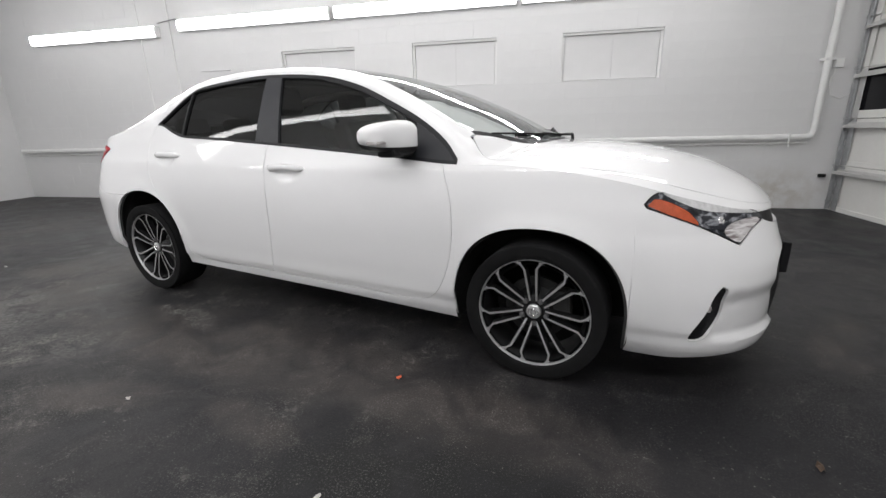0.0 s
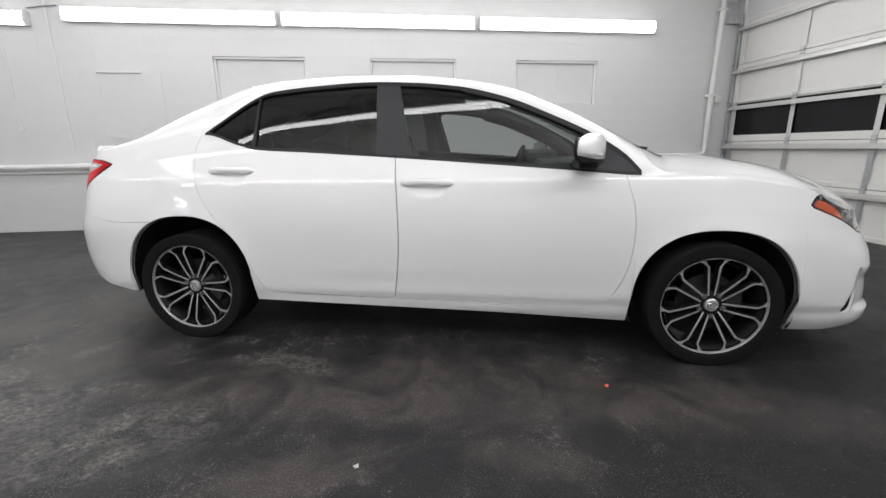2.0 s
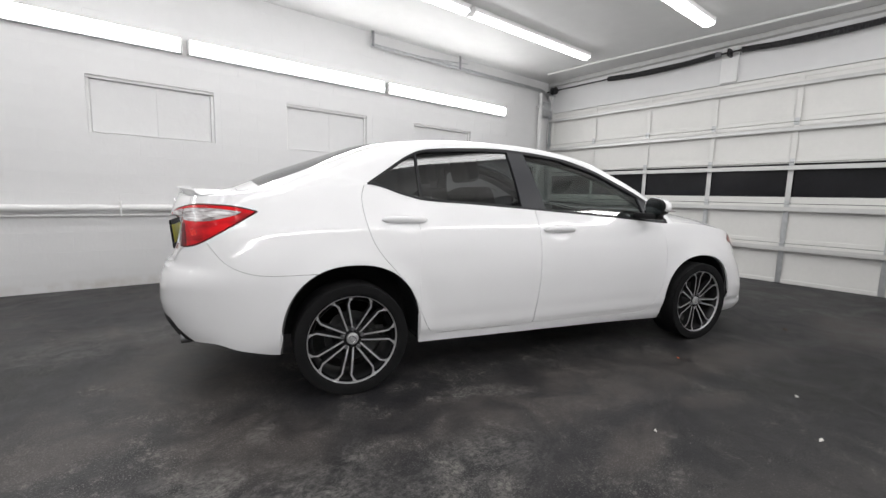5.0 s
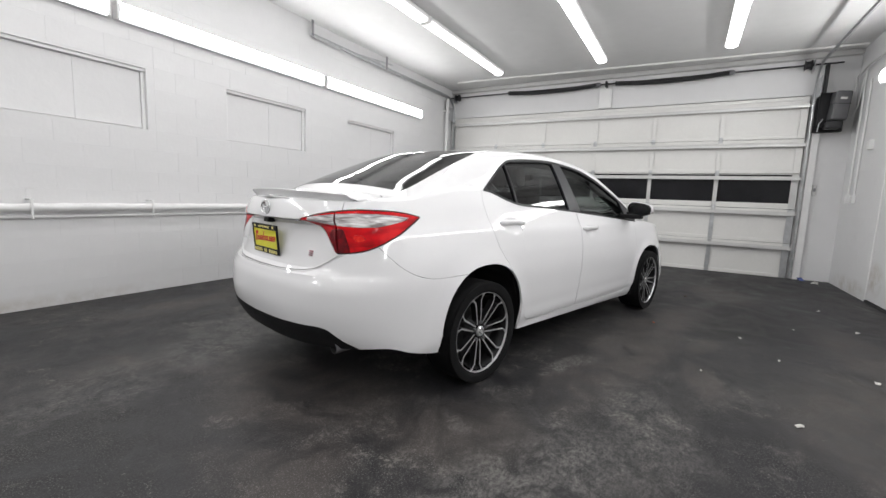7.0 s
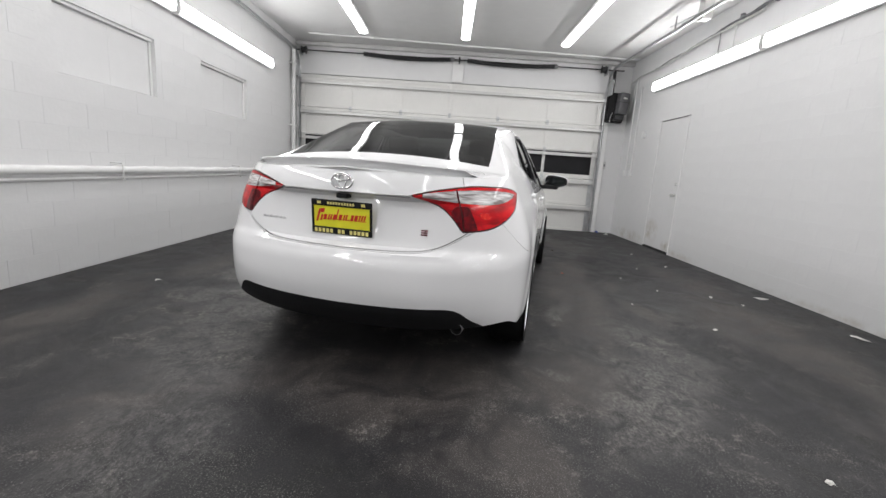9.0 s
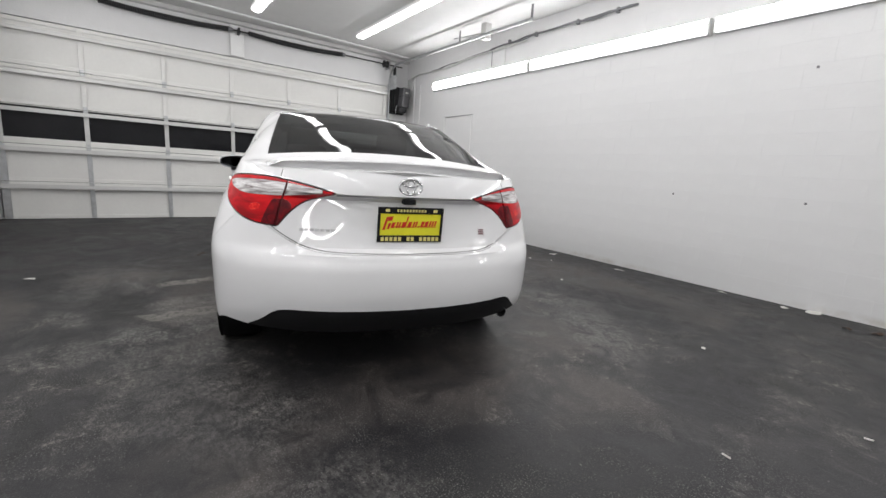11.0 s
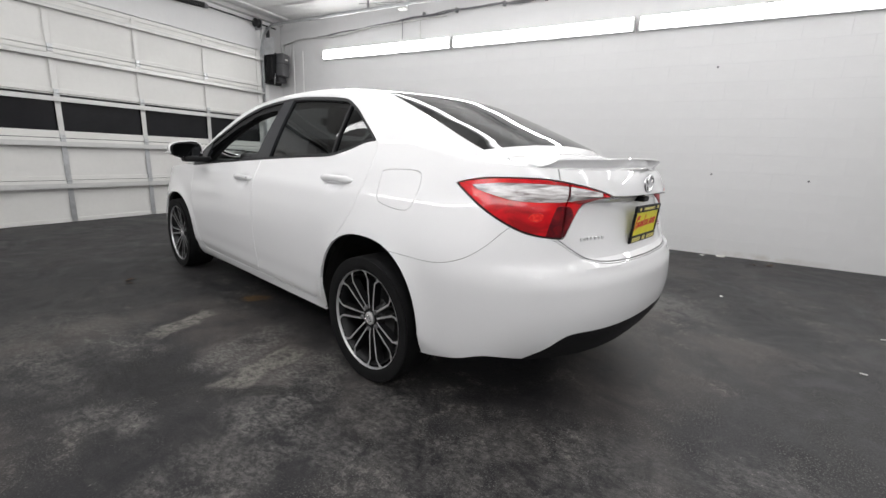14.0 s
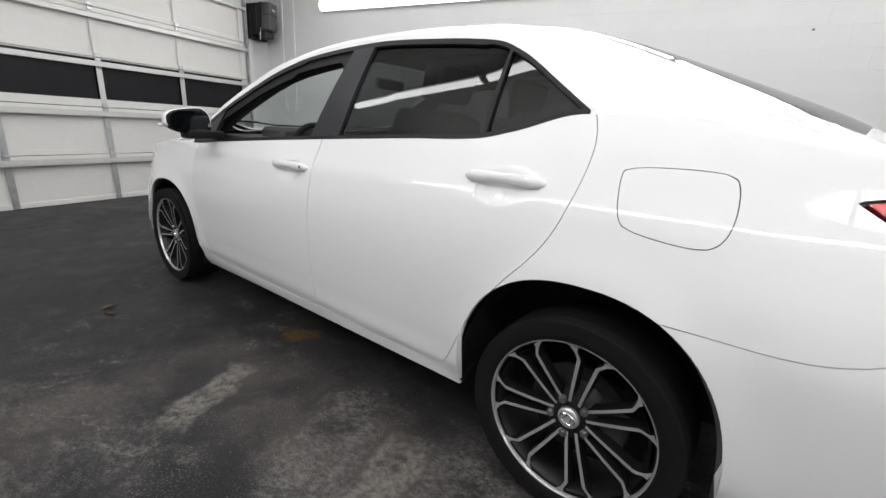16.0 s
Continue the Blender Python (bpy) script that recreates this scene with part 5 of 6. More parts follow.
    fog_p, low = carve(low, inside(fog, 3, 2), 0.001)
    rd_p, low = carve(low, inside(rear_door, *SIDE))
    fd_p, low = carve(low, inside(front_door, *SIDE))
    foot_strip = lambda q: q[2] - (0.2717 - 0.0165 * q[0])
    rd_p = cut(rd_p, foot_strip)[1]
    fd_p = cut(fd_p, foot_strip)[1]
    flap_p, low_left = carve(low, inside(flap, *SIDE), 0.0011)

    # the glass band: keep the pillars, take out the window opening
    in_dlo = lambda q: max(-1.245 - q[0], q[0] - 0.985)
    opening, pillar = cut(band, in_dlo)
    # top: windscreen, roof, rear window, bonnet, boot deck (u of the row's edge)
    side_u = {}
    for m in mats:
        side_u[round(m[0][0][3], 6)] = m[0][0][0]
    ws_list = sorted(side_u)
    edge_u = lambda q: float(np.interp(q[3], ws_list, [side_u[k] for k in ws_list]))
    foot = lambda q: 0.945 + 0.095 * ease(q[4] - 3, 0.03, 0.55)
    windscreen, top = cut(top, lambda q: max(0.02 - edge_u(q), edge_u(q) - foot(q), 3.045 - q[4]))
    backlight, top = cut(top, lambda q: max(edge_u(q) + 1.09, -1.79 - edge_u(q)))
    bonnet, top = carve(top, lambda q: max(foot(q) + 0.034 - edge_u(q), 3.012 - q[4]), 0.0018)
    deck, top = carve(top, lambda q: max(edge_u(q) + 1.885, 3.02 - q[4]), 0.0018)
    cowl, top = cut(top, lambda q: max(foot(q) + 0.0005 - edge_u(q), edge_u(q) - foot(q) - 0.0335, 3.05 - q[4]))

    both = lambda p: p + mirrored(p)
    white = pillar + rail + top
    part("body_shell", shell(both(white) + low + mirrored(low_left), 0.012), CAR_PAINT, car, "glossy white painted body", smooth=True, angle=30)
    part("bonnet", shell(both(bonnet), 0.012), CAR_PAINT, car, "glossy white bonnet", smooth=True, angle=30)
    boot_lid = part("boot_lid", shell(both(boot_p + deck), 0.012), CAR_PAINT, car, "white boot lid", smooth=True, angle=30)
    bumper_ob = part("rear_bumper", shell(both(bump_p), 0.012), CAR_PAINT, car, "white painted rear bumper", smooth=True, angle=30)
    part("valance", shell(both(val_p), 0.02), BLACK_PLASTIC, bumper_ob, "black plastic lower valance", smooth=True)
    part("cowl_panel", shell(both(cowl), 0.0), BLACK_PLASTIC, car, "black cowl panel under the wipers", smooth=True)
    for name, polys in (("upper_grille", ug_p), ("lower_grille", lg_p)):
        part(name, shell(both(polys), 0.0, -0.012), BLACK_PLASTIC, car, "black grille", smooth=True)
    part("windscreen", soup(both(windscreen)), CLEAR_GLASS, car, "clear windscreen", smooth=True)
    part("rear_window", soup(both(backlight)), TINT_GLASS, car, "dark tinted rear window", smooth=True)
    for sgn in (1, -1):
        mir = (lambda p: p) if sgn == 1 else mirrored
        door = part("rear_door", shell(mir(rd_p), 0.012), CAR_PAINT, car, "white rear door", smooth=True, angle=30)
        fdoor = part("front_door", shell(mir(fd_p), 0.012), CAR_PAINT, car, "white front door", smooth=True, angle=30)
        if sgn == -1:
            part("fuel_flap", shell(mir(flap_p), 0.008), CAR_PAINT, car, "white fuel filler flap", smooth=True, angle=30)
        part("fog_lamp_pocket", shell(mir(fog_p), 0.0, -0.010), BLACK_PLASTIC, car, "black fog lamp pocket", smooth=True)
        fl = bmesh.new()
        bmesh.ops.create_uvsphere(fl, u_segments=16, v_segments=10, radius=0.018)
        bmesh.ops.transform(fl, matrix=pose(place(2.005, 0.39)[0] - 0.020, sgn * (place(2.005, 0.39)[1] + 0.012), 0.392), verts=fl.verts)
        part("fog_lamp", fl, LENS_CLEAR, car, "small clear fog lamp", smooth=True)
        tail_lamps(mir, lamp_p, tail_lamp, sgn)
        head_lamps(mir, head_p, head_lamp, sgn)
        side_glass(mir, opening, sgn, door, fdoor)
        door_handles(sgn, door, fdoor)
    gap_backing(lows, mats, both)
    return boot_lid, bumper_ob


def tail_lamps(mir, polys, loop, sgn):
    """Two lens units split at the boot's edge: red lenses with clear upper bands, deeper brake blocks and a black seal round them."""
    ws, wr = w_side, w_rear
    clear = smooth_loop([(ws(-1.845), 0.966), (ws(-1.981), 0.985), (wr(0.575), 0.980), (wr(0.39), 0.951), (wr(0.40), 0.938), (wr(0.557), 0.918), (wr(0.711), 0.916), (ws(-1.981), 0.928)], sharp=(0, 3, 4))
    brake = smooth_loop([(wr(0.600), 0.904), (wr(0.540), 0.906), (wr(0.505), 0.872), (wr(0.535), 0.800), (wr(0.560), 0.780), (wr(0.622), 0.790), (wr(0.612), 0.850)], sharp=(0, 3, 5))
    # a small glint, painted as a brighter patch of lens
    glint = smooth_loop([(wr(0.685), 0.876), (wr(0.640), 0.884), (wr(0.636), 0.856), (wr(0.665), 0.846), (wr(0.688), 0.858)])
    inside_edge = inside(loop, 3, 2)
    split_w = wr(0.562)
    seal, polys_in = cut(polys, lambda q: -inside_edge(q) - 0.0048)
    outer, inner = carve(polys_in, lambda q: q[3] - split_w, 0.0045)
    for name, group in (("tail_lamp", outer), ("boot_lamp", inner)):
        c, r = carve(group, inside(clear, 3, 2), 0.0005)
        k, r = carve(r, inside(brake, 3, 2), 0.0003)
        g, r = carve(r, inside(glint, 3, 2), 0.0003)
        base = part(name, shell(mir(r), 0.02, 0.002), LENS_RED, car, "red tail lamp lens", smooth=True)
        part("clear_lens", shell(mir(c), 0.0, 0.0022), LENS_CLEAR, base, "clear reversing and indicator lens", smooth=True)
        if k:
            part("brake_lens", shell(mir(k), 0.0, 0.0021), LENS_DEEP_RED, base, "deep red brake lens", smooth=True)
        if g:
            part("reflector", shell(mir(g), 0.0, 0.0021), LENS_BRIGHT_RED, base, "bright red glint coloured into the lens", smooth=True)
    part("lamp_seal", shell(mir(seal), 0.0, 0.0012), BLACK_PLASTIC, car, "black seal round the tail lamp", smooth=True)
    part("lamp_housing", shell(mir([[q.copy() for q in p] for p in polys]), 0.0, -0.008), mat("dark_red_housing", (0.10, 0.004, 0.006), 0.3), car, smooth=True)


def head_lamps(mir, polys, loop, sgn):
    ws, wf = w_side, w_front
    edge_of = inside(loop, 3, 2)
    seal, polys = cut(polys, lambda q: -edge_of(q) - 0.0045)
    part("lamp_seal", shell(mir(seal), 0.0, 0.0005), BLACK_PLASTIC, car, "black seal round the headlamp", smooth=True)
    amber = smooth_loop([(ws(1.752), 0.772), (ws(1.786), 0.800), (ws(1.850), 0.782), (ws(1.898), 0.752), (ws(1.938), 0.694), (ws(1.920), 0.700), (ws(1.822), 0.741)], sharp=(0, 1, 3, 4, 5))
    bright = smooth_loop([(ws(2.03), 0.700), (wf(0.56), 0.710), (wf(0.49), 0.698), (wf(0.575), 0.668), (ws(2.085), 0.645), (ws(2.055), 0.624), (ws(2.0), 0.660)], sharp=(2, 5))
    top = smooth_loop([(ws(1.798), 0.822), (ws(1.882), 0.812), (ws(2.010), 0.776), (wf(0.571), 0.740), (wf(0.50), 0.716), (ws(2.059), 0.732), (ws(1.957), 0.746), (ws(1.87), 0.785)], sharp=(0, 4))
    a, rest = carve(polys, inside(amber, 3, 2), 0.0008)
    t, rest = carve(rest, inside(top, 3, 2), 0.0004)
    b, rest = carve(rest, inside(bright, 3, 2), 0.0008)
    base = part("headlamp", shell(mir(rest), 0.03, 0.001), LAMP_DARK, car, "dark projector headlamp", smooth=True)
    part("side_reflector", shell(mir(a), 0.0, 0.001), LENS_AMBER, base, "orange side reflector", smooth=True)
    part("lamp_brow", shell(mir(t), 0.0, 0.001), LAMP_SILVER, base, "clear silver brow", smooth=True)
    part("main_reflector", shell(mir(b), 0.0, 0.001), LENS_CLEAR, base, "bright reflector", smooth=True)
    bm = bmesh.new()
    bmesh.ops.create_uvsphere(bm, u_segments=16, v_segments=10, radius=0.030)
    u, v = place(2.04, 0.70)
    bmesh.ops.transform(bm, matrix=pose(u - 0.018, sgn * (v + 0.02), 0.702), verts=bm.verts)
    part("projector", bm, CHROME, base, smooth=True)


def side_glass(mir, opening, sgn, door, fdoor):
    """Black window surround, pillar covers and panes in the side opening."""
    rows = [p for p in opening]
    # surround: a frame 22 to 30 mm wide along the band's edges
    edge_f = lambda q: min(q[2] - SHOULDER(q[0]) - 0.014, (DLO_TOP(q[0]) - q[2]) * (0.75 if q[0] > 0.15 else 1.35 if q[0] < -0.85 else 1.0) - 0.019)
    frame_p, open_p = cut(rows, edge_f)
    rear_edge = lambda q: -0.304 + (1.37 - q[2]) * 0.08 - q[0]
    front_edge = lambda q: q[0] - (-0.185 + (1.37 - q[2]) * 0.24)
    b_post, open_p = cut(open_p, lambda q: max(rear_edge(q), front_edge(q)))
    sail, open_p = cut(open_p, lambda q: 0.755 - q[0] + (1.05 - q[2]) * 0.18)
    q_bar, open_p = cut(open_p, lambda q: abs(q[0] + 0.945 + (q[2] - 1.1) * 0.02) - 0.0085)
    quarter, open_p = cut(open_p, lambda q: q[0] + 0.945)
    rear_pane, front_pane = cut(open_p, lambda q: q[0] + 0.237)
    rear_f, front_f = cut(frame_p, lambda q: q[0] + 0.237 - (q[2] - 1.37) * 0.05)
    b_rear, b_front = cut(b_post, lambda q: q[0] - (-0.237 + (1.37 - q[2]) * 0.16))
    for owner, frame_q, post_q in ((door, rear_f, b_rear), (fdoor, front_f, b_front)):
        part("window_frame", shell(mir(frame_q), 0.018, 0.0015), FRAME_BLACK, owner, "black window surround", smooth=True)
        part("pillar_cover", shell(mir(post_q), 0.018, 0.0022), BLACK_GLOSS, owner, "dark grey pillar cover", smooth=True)
    part("sail_panel", shell(mir(sail), 0.02, 0.0), BLACK_GLOSS, fdoor, "black mirror sail panel", smooth=True)
    part("division_bar", shell(mir(q_bar), 0.015, 0.001), FRAME_BLACK, door, smooth=True)
    part("quarter_pane", soup(mir(quarter), -0.010), TINT_GLASS, door, "dark tinted quarter glass", smooth=True)
    part("pane", soup(mir(rear_pane), -0.010), TINT_GLASS, door, "dark tinted glass", smooth=True)
    if sgn == 1:
        part("pane", soup(mir(front_pane), -0.010), DOOR_TINT, fdoor, "grey tinted glass", smooth=True)
    else:
        depth = lambda q: min((DLO_TOP(q[0]) - q[2]) * (1.0 if q[0] < 0.2 else 0.8) - 0.022 - 0.034, (q[0] + 0.185 - (1.37 - q[2]) * 0.24) - 0.018)
        channel, front_pane = cut(front_pane, depth)
        part("window_channel", shell(mir(channel), 0.012, -0.008), BLACK_PLASTIC, fdoor, "black rubber window channel", smooth=True)
        low_strip = [p for p in cut(front_pane, lambda q: q[2] - SHOULDER(q[0]) - 0.020)[0]]
        part("pane", soup(mir(low_strip), -0.012), CLEAR_GLASS, fdoor, "window glass wound down", smooth=True)


def door_handles(sgn, door, fdoor):
    for owner, u0, u1, z in ((door, -1.188, -0.927, 0.941), (fdoor, -0.146, 0.118, 0.882)):
        mid, half = (u0 + u1) / 2, (u1 - u0) / 2
        bm = bmesh.new()
        n = 18
        rings = []
        for k in range(n + 1):
            f = -1 + 2 * k / n
            u = mid + f * half
            v = HALF_WIDTH(z) - 0.040 * ease(-u, 0.9, 2.0) * ease(z, 0.62, 0.95)
            body = (1 - abs(f) ** 6)
            h = 0.0150 + 0.009 * (abs(f) ** 1.6) * body
            drop = -0.006 * abs(f) ** 2
            out = -0.005 + 0.021 * body ** 0.7
            ring = []
            for a in np.linspace(0, 2 * math.pi, 11)[:-1]:
                ring.append(bm.verts.new((u, sgn * -(v + out + 0.010 * math.cos(a)), z + drop + h * math.sin(a) * (0.35 + 0.65 * body))))
            rings.append(ring)
        for a, b in zip(rings, rings[1:]):
            for k in range(10):
                bm.faces.new((a[k], a[(k + 1) % 10], b[(k + 1) % 10], b[k]))
        bm.faces.new(rings[0])
        bm.faces.new(rings[-1])
        bmesh.ops.recalc_face_normals(bm, faces=bm.faces)
        part("door_handle", bm, CAR_PAINT, owner, "white pull handle", smooth=True, angle=50)
        if owner is fdoor and sgn == -1:
            lock = bmesh.new()
            add_lathe(lock, [(0.006, 0.0), (0.006, 0.004), (0.0005, 0.004)], 12)
            bmesh.ops.transform(lock, matrix=pose(u0 + 0.02, half_width(u0, z) + 0.028, z), verts=lock.verts)
            part("key_lock", lock, GREY_BOX, owner)


def gap_backing(lows, mats, both):
    """A dark inner skin behind the joints, wheel wells and a floor pan."""
    inner = []
    for a, b in zip(lows, lows[1:]):
        for k in range(0, len(a) - 1):
            q = []
            for p in (a[k], b[k], b[k + 1], a[k + 1]):
                p = np.array(p)
                s = 0.978 if p[0] > -1.9 else 0.97
                q.append(np.array((p[0] * 0.993, p[1] * s, p[2] - 0.004, p[3], p[4])))
            inner.append(q)
    part("inner_skin", soup(both(inner)), GAP_DARK, car, smooth=True)
    for c, ru, rz in ARCHES:
        for s in (1, -1):
            bm = bmesh.new()
            rings = []
            for v in (0.855, 0.80, 0.60, 0.52):
                ring = []
                for a in np.linspace(-20, 200, 30):
                    r = 1.02 if v > 0.85 else 1.07
                    ring.append(bm.verts.new((c + ru * r * math.cos(radians(a)), s * v, max(SILL(c) + 0.012, HUB + rz * r * math.sin(radians(a))))))
                rings.append(ring)
            for a, b in zip(rings, rings[1:]):
                for k in range(len(a) - 1):
                    bm.faces.new((a[k], a[k + 1], b[k + 1], b[k]))
            bm.faces.new(rings[-1])
            part("wheel_well", bm, WELL_BLACK, car, "black wheel arch liner")
    bm = bmesh.new()
    for a, b in ((-2.18, -1.74), (-0.94, 0.93), (1.73, 2.12)):
        w = 0.72 if abs(a) < 1.5 else 0.56
        add_box(bm, (a, -w, 0.20 if a > -2 else 0.31), (b, w, 0.30 if a > -2 else 0.36), 0.02, 1)
    add_box(bm, (-1.74, -0.5, 0.26), (1.73, 0.5, 0.32), 0.01, 1)
    part("floor_pan", bm, WELL_BLACK, car)


def car_wheel():
    """One wheel at the origin, its outer face to -y: tyre, rim with seven pairs of forked spokes, hub cap, nuts, brake."""
    w = new("wheel")
    R, r = 0.301, 0.236
    bm = bmesh.new()
    prof = [(r - 0.012, 0.075), (r + 0.004, 0.098), (r + 0.03, 0.107), (r + 0.06, 0.104), (R - 0.010, 0.092), (R - 0.001, 0.078), (R, 0.055), (R, -0.055), (R - 0.001, -0.078), (R - 0.010, -0.092), (r + 0.062, -0.104), (r + 0.055, -0.1065), (r + 0.048, -0.1045), (r + 0.03, -0.107), (r + 0.012, -0.103), (r + 0.003, -0.098), (r - 0.012, -0.075)]
    add_lathe(bm, prof, 72)
    part("tyre", bm, TYRE, w, "black low-profile tyre", smooth=True, angle=40)
    bm = bmesh.new()
    add_lathe(bm, [(r + 0.002, 0.095), (r - 0.01, 0.09), (r - 0.03, 0.06), (r - 0.032, -0.05), (r - 0.022, -0.078), (r - 0.016, -0.090)], 72)
    part("barrel", bm, ALLOY_DARK, w, "dark inner rim", smooth=True)
    bm = bmesh.new()
    add_lathe(bm, [(r - 0.004, -0.088), (r - 0.0025, -0.0950), (r - 0.0005, -0.0985), (r + 0.002, -0.0995), (r + 0.003, -0.095)], 72)
    part("rim_lip", bm, ALLOY, w, "machined silver rim edge", smooth=True)

    def spoke(angle, sgn, lift, width_scale, mater, name):
        """One spoke of a pair; sgn tells its side of the pair."""
        b = bmesh.new()
        stations = []
        for f in (0, 0.15, 0.3, 0.45, 0.6, 0.74, 0.80, 0.84, 0.88, 0.92, 0.96, 1.0):
            rad = 0.046 + (r - 0.004 - 0.046) * f
            bend = max(0.0, (f - 0.80) / 0.20)
            off = sgn * (0.0135 + 0.0150 * min(f, 0.86) + 0.028 * bend ** 1.25)
            wid = (0.0043 + 0.0010 * f) * width_scale
            lo, hi = off - wid, off + wid
            if f > 0.90:
                g = (f - 0.90) / 0.10
                lo, hi = lo - 0.013 * g ** 1.8, hi + 0.013 * g ** 1.8
            y = -0.066 - 0.030 * f ** 0.8 + 0.004 * f * f
            stations.append((math.sqrt(rad * rad - off * off), lo, hi, y + lift))
        rows = []
        for rad, lo, hi, y in stations:
            rows.append([b.verts.new((lo - 0.003, y + 0.035, rad)), b.verts.new((lo, y, rad)), b.verts.new((hi, y, rad)), b.verts.new((hi + 0.003, y + 0.035, rad))])
        for p, q in zip(rows, rows[1:]):
            for k in range(3):
                b.faces.new((p[k], p[k + 1], q[k + 1], q[k]))
        b.faces.new(rows[-1])
        b.faces.new(rows[0][::-1])
        bmesh.ops.recalc_face_normals(b, faces=b.faces)
        bmesh.ops.transform(b, matrix=pose(0, 0, 0, 0, angle, 0), verts=b.verts)
        return b
    for k in range(7):
        for sgn in (1, -1):
            sp = part("spoke", spoke(k * 360 / 7, sgn, 0.0, 1.0, ALLOY, "spoke"), ALLOY, w, "machined silver spoke")
            me = sp.data
            me.materials.append(ALLOY_DARK)
            for p in me.polygons:
                if abs(p.normal.y) < 0.85:
                    p.material_index = 1
    bm = bmesh.new()
    add_lathe(bm, [(0.10, -0.02), (0.085, -0.035), (0.070, -0.060), (0.055, -0.066), (0.034, -0.068)], 40)
    part("hub", bm, ALLOY_DARK, w, "dark hub", smooth=True)
    bm = bmesh.new()
    add_lathe(bm, [(0.032, -0.062), (0.031, -0.074), (0.026, -0.078), (0.001, -0.079)], 32)
    cap = part("centre_cap", bm, ALLOY, w, "silver centre cap", smooth=True)
    bm = bmesh.new()
    for ex, ez in ((0.022, 0.015), (0.009, 0.015)):
        pts = [(ex * math.cos(a), -0.0800, ez * math.sin(a)) for a in np.linspace(0, 2 * math.pi, 20)]
        add_tube(bm, pts, 0.0015, 6, caps=False)
    part("cap_badge", bm, CHROME, cap, "plain oval badge")
    for k in range(5):
        b = bmesh.new()
        add_lathe(b, [(0.012, -0.055), (0.012, -0.074), (0.009, -0.080), (0.001, -0.081)], 6)
        a = radians(k * 72 + 36)
        bmesh.ops.transform(b, matrix=pose(0.055 * math.sin(a), 0, 0.055 * math.cos(a)), verts=b.verts)
        part("wheel_nut", b, GREY_STEEL, w)
    bm = bmesh.new()
    add_lathe(bm, [(0.14, -0.015), (0.14, -0.005), (0.08, -0.004), (0.08, -0.016)], 40, closed=True)
    part("brake_disc", bm, mat("brake_steel", (0.035, 0.035, 0.035), 0.5, 0.6, vary=0.2, scale=30), w, smooth=True, angle=30)
    part("brake_caliper", box_bm((0.06, -0.045, -0.03), (0.15, 0.02, 0.09), 0.015, 2), mat("caliper_iron", (0.035, 0.035, 0.035), 0.6, 0.3, vary=0.2, scale=30), w)
    return w


def wheels():
    w = car_wheel()
    spots = [(AXLE, -1, -5, 0.798), (-AXLE, -1, 36.5, 0.776), (AXLE, 1, 11, 0.798), (-AXLE, 1, 10, 0.776)]
    for k, (u, s, spin, out) in enumerate(spots):
        m = pose(u, s * out, 0.301, 0, 0, 0 if s < 0 else 180) @ pose(0, 0, 0, 0, spin, 0)
        o = w if k == 0 else copy_thing(w, m)
        o.parent = car
        o.matrix_basis = m


EDGE = sorted((*place(un, SHOULDER(un)), SHOULDER(un)) for un in COLS if un < -1.5)


def deck_z(u, v):
    """The height of the boot deck."""
    zc = CENTRE_Z(u)
    side = float(np.interp(u, [q[0] for q in EDGE], [-q[1] for q in EDGE]))
    low = float(np.interp(u, [q[0] for q in EDGE], [q[2] for q in EDGE]))
    return zc + (low - zc) * min(abs(v) / max(side, 0.01), 1.0) ** 2.6


def rear_u(v, z):
    """The u of the tail's surface at a distance from the middle and a height."""
    lo, hi = -2.325, -1.95
    for _ in range(40):
        m = (lo + hi) / 2
        if -place(m, z)[1] < abs(v):
            lo = m
        else:
            hi = m
    return place(lo, z)[0]


